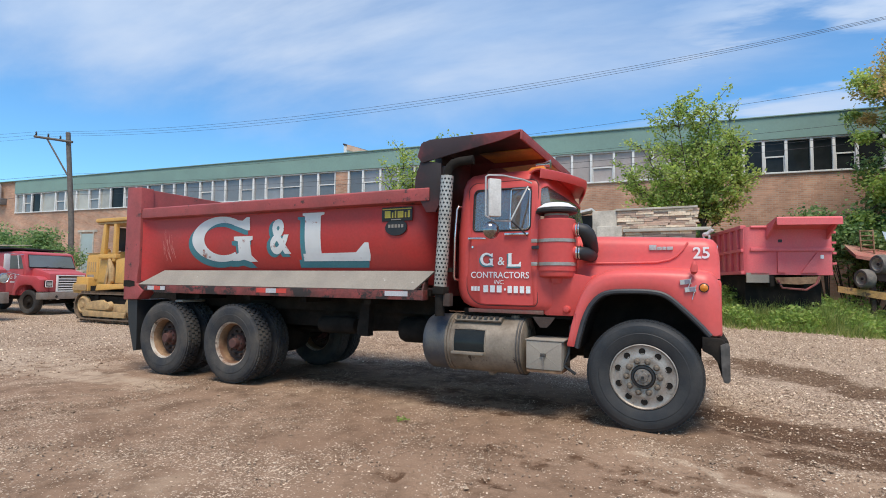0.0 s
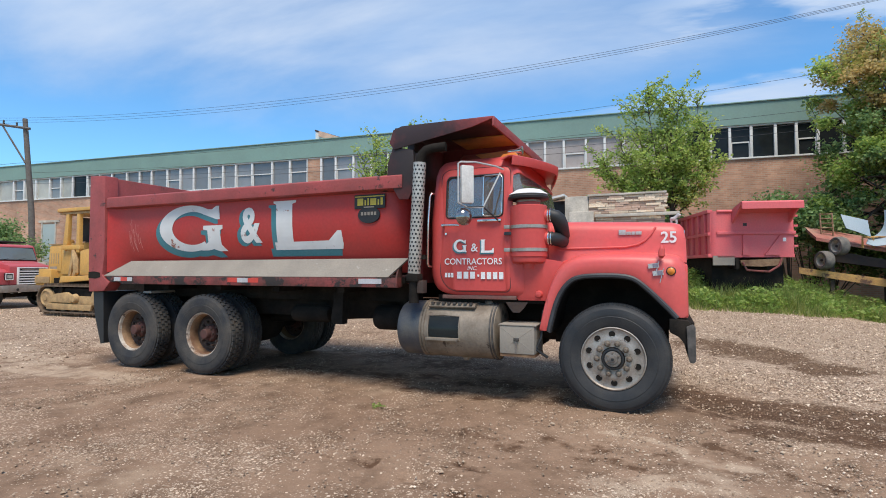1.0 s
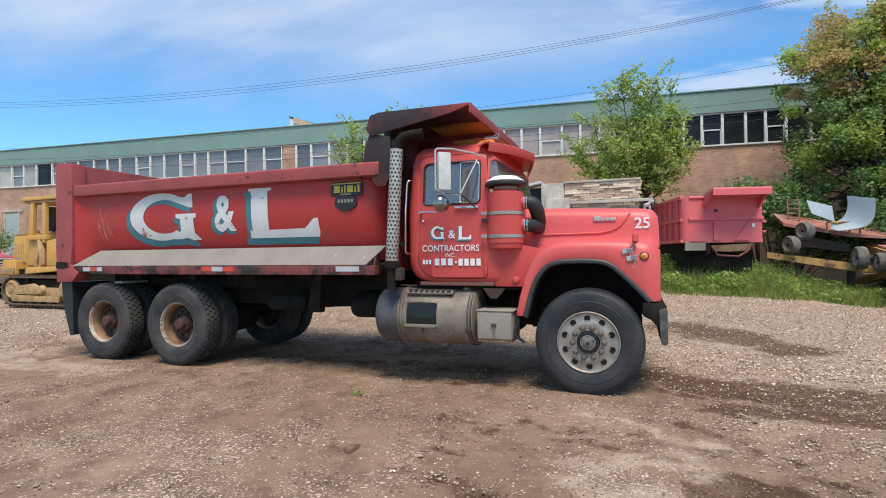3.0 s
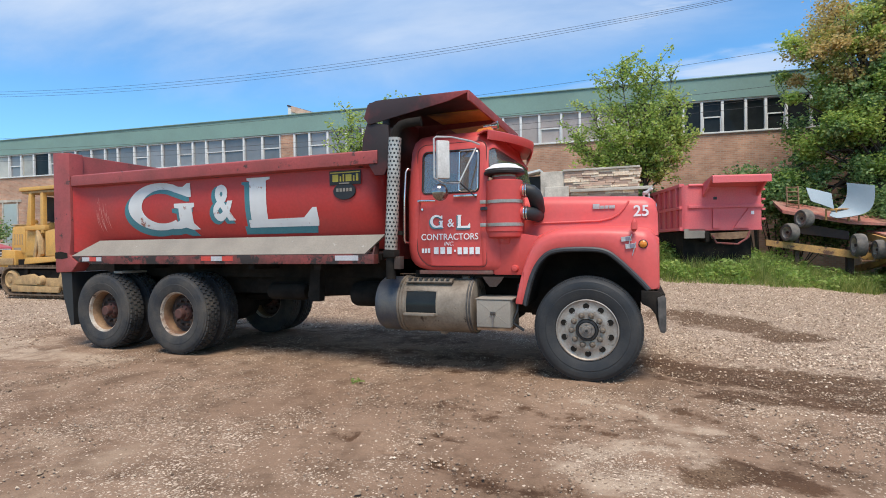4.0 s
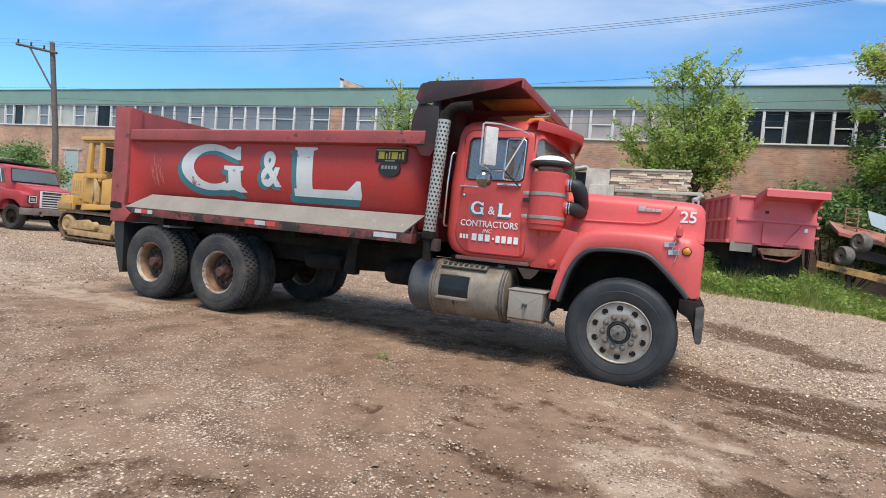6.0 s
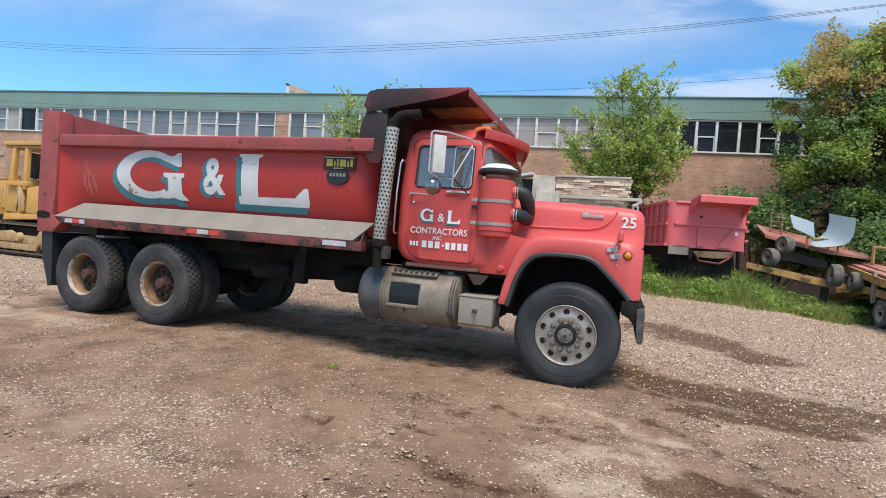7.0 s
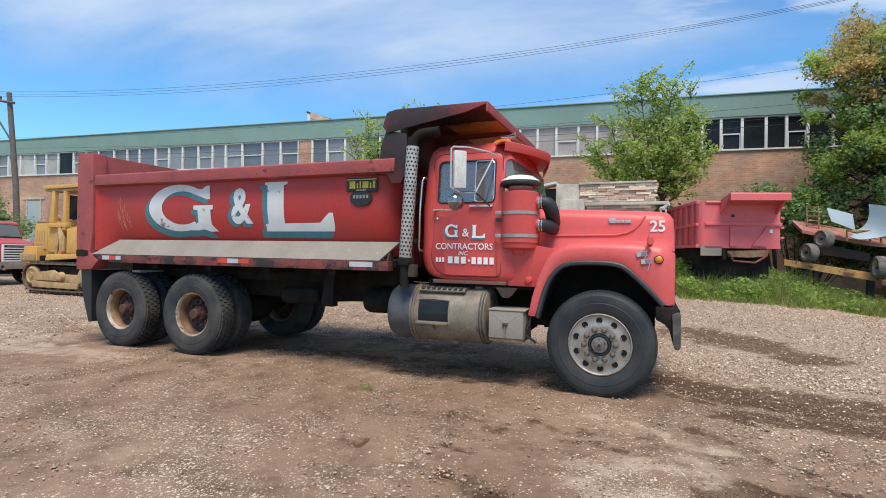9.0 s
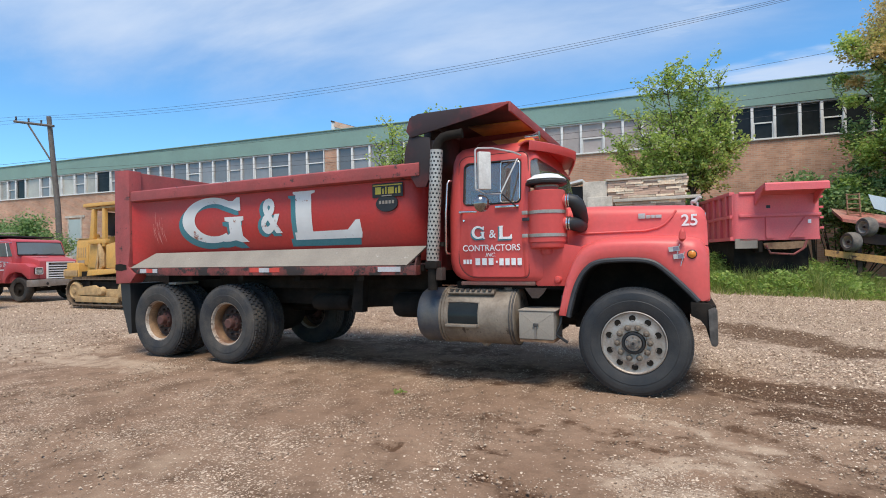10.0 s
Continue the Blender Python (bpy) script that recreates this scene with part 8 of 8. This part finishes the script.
        part("rim_ring", lathe(bmesh.new(), [(0.13, 0.075), (0.15, 0.06), (0.20, 0.065), (0.21, 0.085)], (x, y, 0.478), "y", 20, caps=False), M["steel_dull"], w)
    part("frame_rail", block(-6.4, -0.1, -0.5, -0.4, 0.55, 0.80), M["underbody"], t)
    part("frame_rail", block(-6.4, -0.1, 0.4, 0.5, 0.55, 0.80), M["underbody"], t)
    part("axle_beam", block(-0.80, -0.64, -0.8, 0.8, 0.38, 0.52), M["underbody"], t)
    bed = part("dump_bed", block(-6.3, -2.7, -1.15, 1.15, 1.0, roof_z + 0.22, 0.03), M["black"], t, "black dump bed")
    part("cab_shield", block(-2.69, -1.7, -1.12, 1.12, roof_z + 0.10, roof_z + 0.16, 0.01), M["black"], bed, "black cab shield")
    for k in range(5):
        part("load_board", block(-5.6 + 0.3 * k, -2.0 - 0.35 * k, -1.0 + 0.42 * k, -0.72 + 0.42 * k, roof_z + 0.235 + 0.03 * k, roof_z + 0.265 + 0.03 * k), M["old_board"], bed, "pale boards on the bed", smooth=0)
    for s in (() if round_lamp else (-1,)):
        part("mirror", block(cab_x - 0.48, cab_x - 0.42, s * 1.42 - 0.10, s * 1.42 + 0.10, hood_z - 0.10, wz + 0.02, 0.02), M["white_clean"], t, "tall side mirror")
        part("mirror_arm", tube(bmesh.new(), [(cab_x - 0.2, s * 1.0, wz), (cab_x - 0.45, s * 1.42, wz + 0.05), (cab_x - 0.45, s * 1.42, hood_z - 0.16), (cab_x - 0.1, s * 1.02, hood_z - 0.30)], 0.014, 6), M["chrome"], t)
    return t


parked_truck("red conventional dump truck with bright bar grille beside others", pose(-21.83, 7.04, 0, 0, 0, 10), 0.87, 1.515, 0.57, 0.59, 0.845, 1.76, 2.40, -0.90, 5, 0.84, False)
parked_truck("red truck with broad chrome grille and steel bumper", pose(-19.75, 2.95, 0, 0, 0, 9), 0.97, 1.84, 0.76, 0.56, 0.92, 2.05, 2.72, -1.0, 10, 1.0, True)

# ---- stacked trailers ----
def trailer_wheel(parent, at, r=0.37, turn=0):
    """A dusty wheel whose dished face looks to -x, turned about z by some degrees."""
    m3 = Matrix.Rotation(radians(turn), 4, "Z")
    def placed(bm):
        for v in bm.verts:
            v.co = Vector(at) + (m3 @ v.co)
        return bm
    w = part("wheel", placed(lathe(bmesh.new(), [(r * 0.62, 0.03), (r * 0.66, 0.0), (r * 0.90, -0.004), (r * 0.97, 0.03), (r, 0.07), (r, 0.19), (r * 0.92, 0.25), (r * 0.62, 0.25)], (0, 0, 0), "x", 30, caps=False)), M["rubber_dusty"], parent, "worn dusty trailer tyre")
    rim = part("rim", placed(lathe(bmesh.new(), [(r * 0.10, 0.06), (r * 0.22, 0.05), (r * 0.26, 0.12), (r * 0.48, 0.14), (r * 0.55, 0.10), (r * 0.58, 0.02), (r * 0.64, 0.005), (r * 0.645, 0.03)], (0, 0, 0), "x", 26, caps=False)), M["rim_dust"], w, "pale dusty rim")
    part("hub", placed(lathe(bmesh.new(), [(0.0, 0.03), (r * 0.14, 0.03), (r * 0.16, 0.12)], (0, 0, 0), "x", 12)), M["rim_dark"], rim)
    return w


low = thing("trailer", "rusty yellow lowboy trailer with red plank deck on wheels", "trailer", "stacked trailers")
rail = [(14.6, 0.50), (13.6, 0.62), (12.1, 0.93), (10.3, 0.84), (8.4, 0.70), (4.0, 0.50)]
for x in (6.88, 9.1):
    part("side_beam", prism(bmesh.new(), [(y, z + 0.10) for y, z in rail] + [(y, z - 0.09) for y, z in rail[::-1]], "x", x, x + 0.10), M["trailer_yellow"], low, "rusty yellow side beam")
for k in range(9):
    y = 13.5 - k * 1.05
    z = float(np.interp(y, [p[0] for p in rail[::-1]], [p[1] for p in rail[::-1]]))
    part("deck_plank", block(6.98, 9.1, y - 0.5, y + 0.5, z + 0.0, z + 0.06), M["deck_red"], low, "worn red deck plank", smooth=0)
for y in (11.25, 9.7, 8.3):
    for x in (6.93, 7.2, 8.6):
        trailer_wheel(low, (x, y, 0.375))
    part("axle", tube(bmesh.new(), [(6.95, y, 0.375), (8.9, y, 0.375)], 0.05, 8), M["underbody"], low)
part("chain_post", block(6.82, 6.90, 11.42, 11.54, 0.62, 1.46, 0.01), M["ledge"], low, "pale upright post")

up = thing("trailer", "upper yellow and red trailer resting on another one", "trailer", "stacked trailers")
edge = [(16.1, 1.90), (13.23, 1.585), (10.98, 1.29), (8.42, 0.985), (5.0, 0.75)]
for x, lift in ((6.80, 0.0), (8.98, 0.28)):
    part("side_beam", prism(bmesh.new(), [(y, z + lift) for y, z in edge] + [(y, z + lift - 0.20) for y, z in edge[::-1]], "x", x, x + 0.09), M["trailer_yellow"], up, "rusty yellow side beam")
rng = np.random.default_rng(61)
for k in range(9):
    x0, lift = 6.90 + 0.232 * k, 0.28 * (k + 0.5) / 9 + rng.uniform(-0.010, 0.010)
    cuts = [15.9 - rng.uniform(0, 0.5)] + sorted(rng.uniform(7.0, 14.0, 2), reverse=True) + [5.0]
    for a, b in zip(cuts, cuts[1:]):
        ys = [a] + [y for y, _ in edge if b + 0.05 < y < a - 0.05] + [b + 0.02]
        zs = [float(np.interp(y, [p[0] for p in edge[::-1]], [p[1] for p in edge[::-1]])) + lift for y in ys]
        j = rng.uniform(-0.012, 0.012)
        part("deck_plank", prism(bmesh.new(), [(y, z + 0.05 + j) for y, z in zip(ys, zs)] + [(y, z + j) for y, z in list(zip(ys, zs))[::-1]], "x", x0 + 0.002, x0 + 0.229), M["deck_red"], up, "worn red deck plank", smooth=0)
for y in (13.6, 12.3, 11.0, 9.7, 8.4):
    z = float(np.interp(y, [p[0] for p in edge[::-1]], [p[1] for p in edge[::-1]]))
    part("cross_bearer", prism(bmesh.new(), [(6.89, z - 0.15), (8.97, z + 0.13), (8.97, z + 0.26), (6.89, z - 0.02)], "y", y, y + 0.09), M["rim_dark"], up, "rusty cross bearer")
part("stake_frame", tube(bmesh.new(), [(7.31, 12.9, 1.60), (7.31, 12.9, 2.16), (7.76, 12.9, 2.16), (7.76, 12.9, 1.70)], 0.05, 5), M["trailer_yellow"], up, "yellow stake frame")
part("stake_bar", tube(bmesh.new(), [(7.76, 12.9, 1.98), (8.30, 12.9, 1.95)], 0.045, 5), M["trailer_yellow"], up)
part("red_block", block(8.2, 8.9, 7.6, 8.75, 1.42, 1.85, 0.03), M["deck_red"], up, "red steel block")
part("ramp_lip", prism(bmesh.new(), [(16.1, 1.78), (17.3, 1.72), (16.1, 1.92)], "x", 6.80, 8.9), M["trailer_yellow"], up)
trailer_wheel(up, (6.22, 12.62, 1.26), 0.33)
trailer_wheel(up, (6.62, 12.35, 1.14), 0.27)
part("spring_hanger", tube(bmesh.new(), [(6.30, 12.5, 0.98), (6.36, 12.45, 0.80), (6.62, 12.4, 0.82), (6.66, 12.4, 1.0)], 0.04, 6), M["rim_rust"], up)
part("axle", tube(bmesh.new(), [(6.3, 12.62, 1.26), (8.9, 12.62, 1.40)], 0.06, 8), M["rim_dark"], up)

back = thing("trailer", "tilted red flatbed trailer frame among the bushes", "trailer", "stacked trailers")
deck_bm = prism(bmesh.new(), [(4.58, 2.33), (6.30, 1.95), (7.30, 1.86), (7.30, 1.79), (6.25, 1.87), (4.58, 2.24)], "y", 13.0, 14.4)
for v in deck_bm.verts:
    v.co.z += 0.30 * (v.co.y - 13.0)
part("deck", deck_bm, M["deck_red"], back, "worn red deck")
part("frame_beam", prism(bmesh.new(), [(4.12, 1.46), (6.35, 1.10), (6.9, 1.0), (6.9, 0.80), (6.3, 0.88), (4.12, 1.28)], "y", 12.9, 13.0), M["trailer_yellow"], back, "rusty yellow beam")
part("frame_beam", prism(bmesh.new(), [(5.05, 1.95), (6.3, 1.66), (6.3, 1.42), (5.1, 1.62)], "y", 13.2, 13.5), M["rim_dark"], back)
part("prop", block(4.9, 5.0, 13.0, 13.2, 0.4, 1.9), M["rim_dark"], back)
part("prop", block(6.2, 6.35, 13.0, 13.2, 0.0, 1.2), M["rim_dark"], back)
for x, z, r in ((5.02, 2.06, 0.25), (4.66, 1.66, 0.25)):
    trailer_wheel(back, (x - 0.05, 12.75, z), r + 0.02, 25)
for x in (5.9, 6.15):
    part("side_frame", tube(bmesh.new(), [(x - 0.25, 12.9, 2.0), (x - 0.25, 12.9, 2.3), (x + 0.3, 12.9, 2.3), (x + 0.3, 12.9, 1.95)], 0.035, 5), M["trailer_yellow"], back, "yellow frame")
for x in (4.85, 5.15):
    part("ladder_rail", tube(bmesh.new(), [(x, 13.6, 2.4), (x, 13.7, 3.1)], 0.025, 5), M["rim_rust"], back)
for k in range(5):
    part("ladder_rung", tube(bmesh.new(), [(4.85, 13.6 + 0.02 * k, 2.5 + 0.14 * k), (5.15, 13.6 + 0.02 * k, 2.5 + 0.14 * k)], 0.018, 5), M["rim_rust"], back)
pl = thing("steel_trough", "bent grey steel trough lying on the red deck", "steel plate")
near = [(6.77, 2.94), (6.765, 2.62), (6.72, 2.38), (6.61, 2.21), (6.40, 2.11), (6.10, 2.055), (5.85, 2.04), (5.68, 2.11)]
far = [(6.19, 3.07), (6.20, 2.86), (6.18, 2.66), (6.12, 2.50), (6.03, 2.39), (5.94, 2.32), (5.87, 2.29), (5.81, 2.29)]
near, far = [list(zip(finer([p[0] for p in q], 2), finer([p[1] for p in q], 2))) for q in (near, far)]
part("trough", solid(sheet(bmesh.new(), [[(x, 12.74, z) for x, z in near], [((a + c) / 2, 12.86, (b + d) / 2) for (a, b), (c, d) in zip(near, far)], [(x, 13.0, z) for x, z in far]]), 0.02), M["plate_grey"], pl, "curved end of the trough")
part("flap", solid(sheet(bmesh.new(), [[(5.24, 12.76, 2.56), (5.52, 12.74, 2.43), (5.80, 12.76, 2.30)], [(5.19, 12.84, 2.78), (5.49, 12.83, 2.67), (5.79, 12.85, 2.55)], [(5.16, 12.92, 2.97), (5.48, 12.92, 2.87), (5.79, 12.94, 2.77)]]), 0.02), M["plate_grey"], pl)
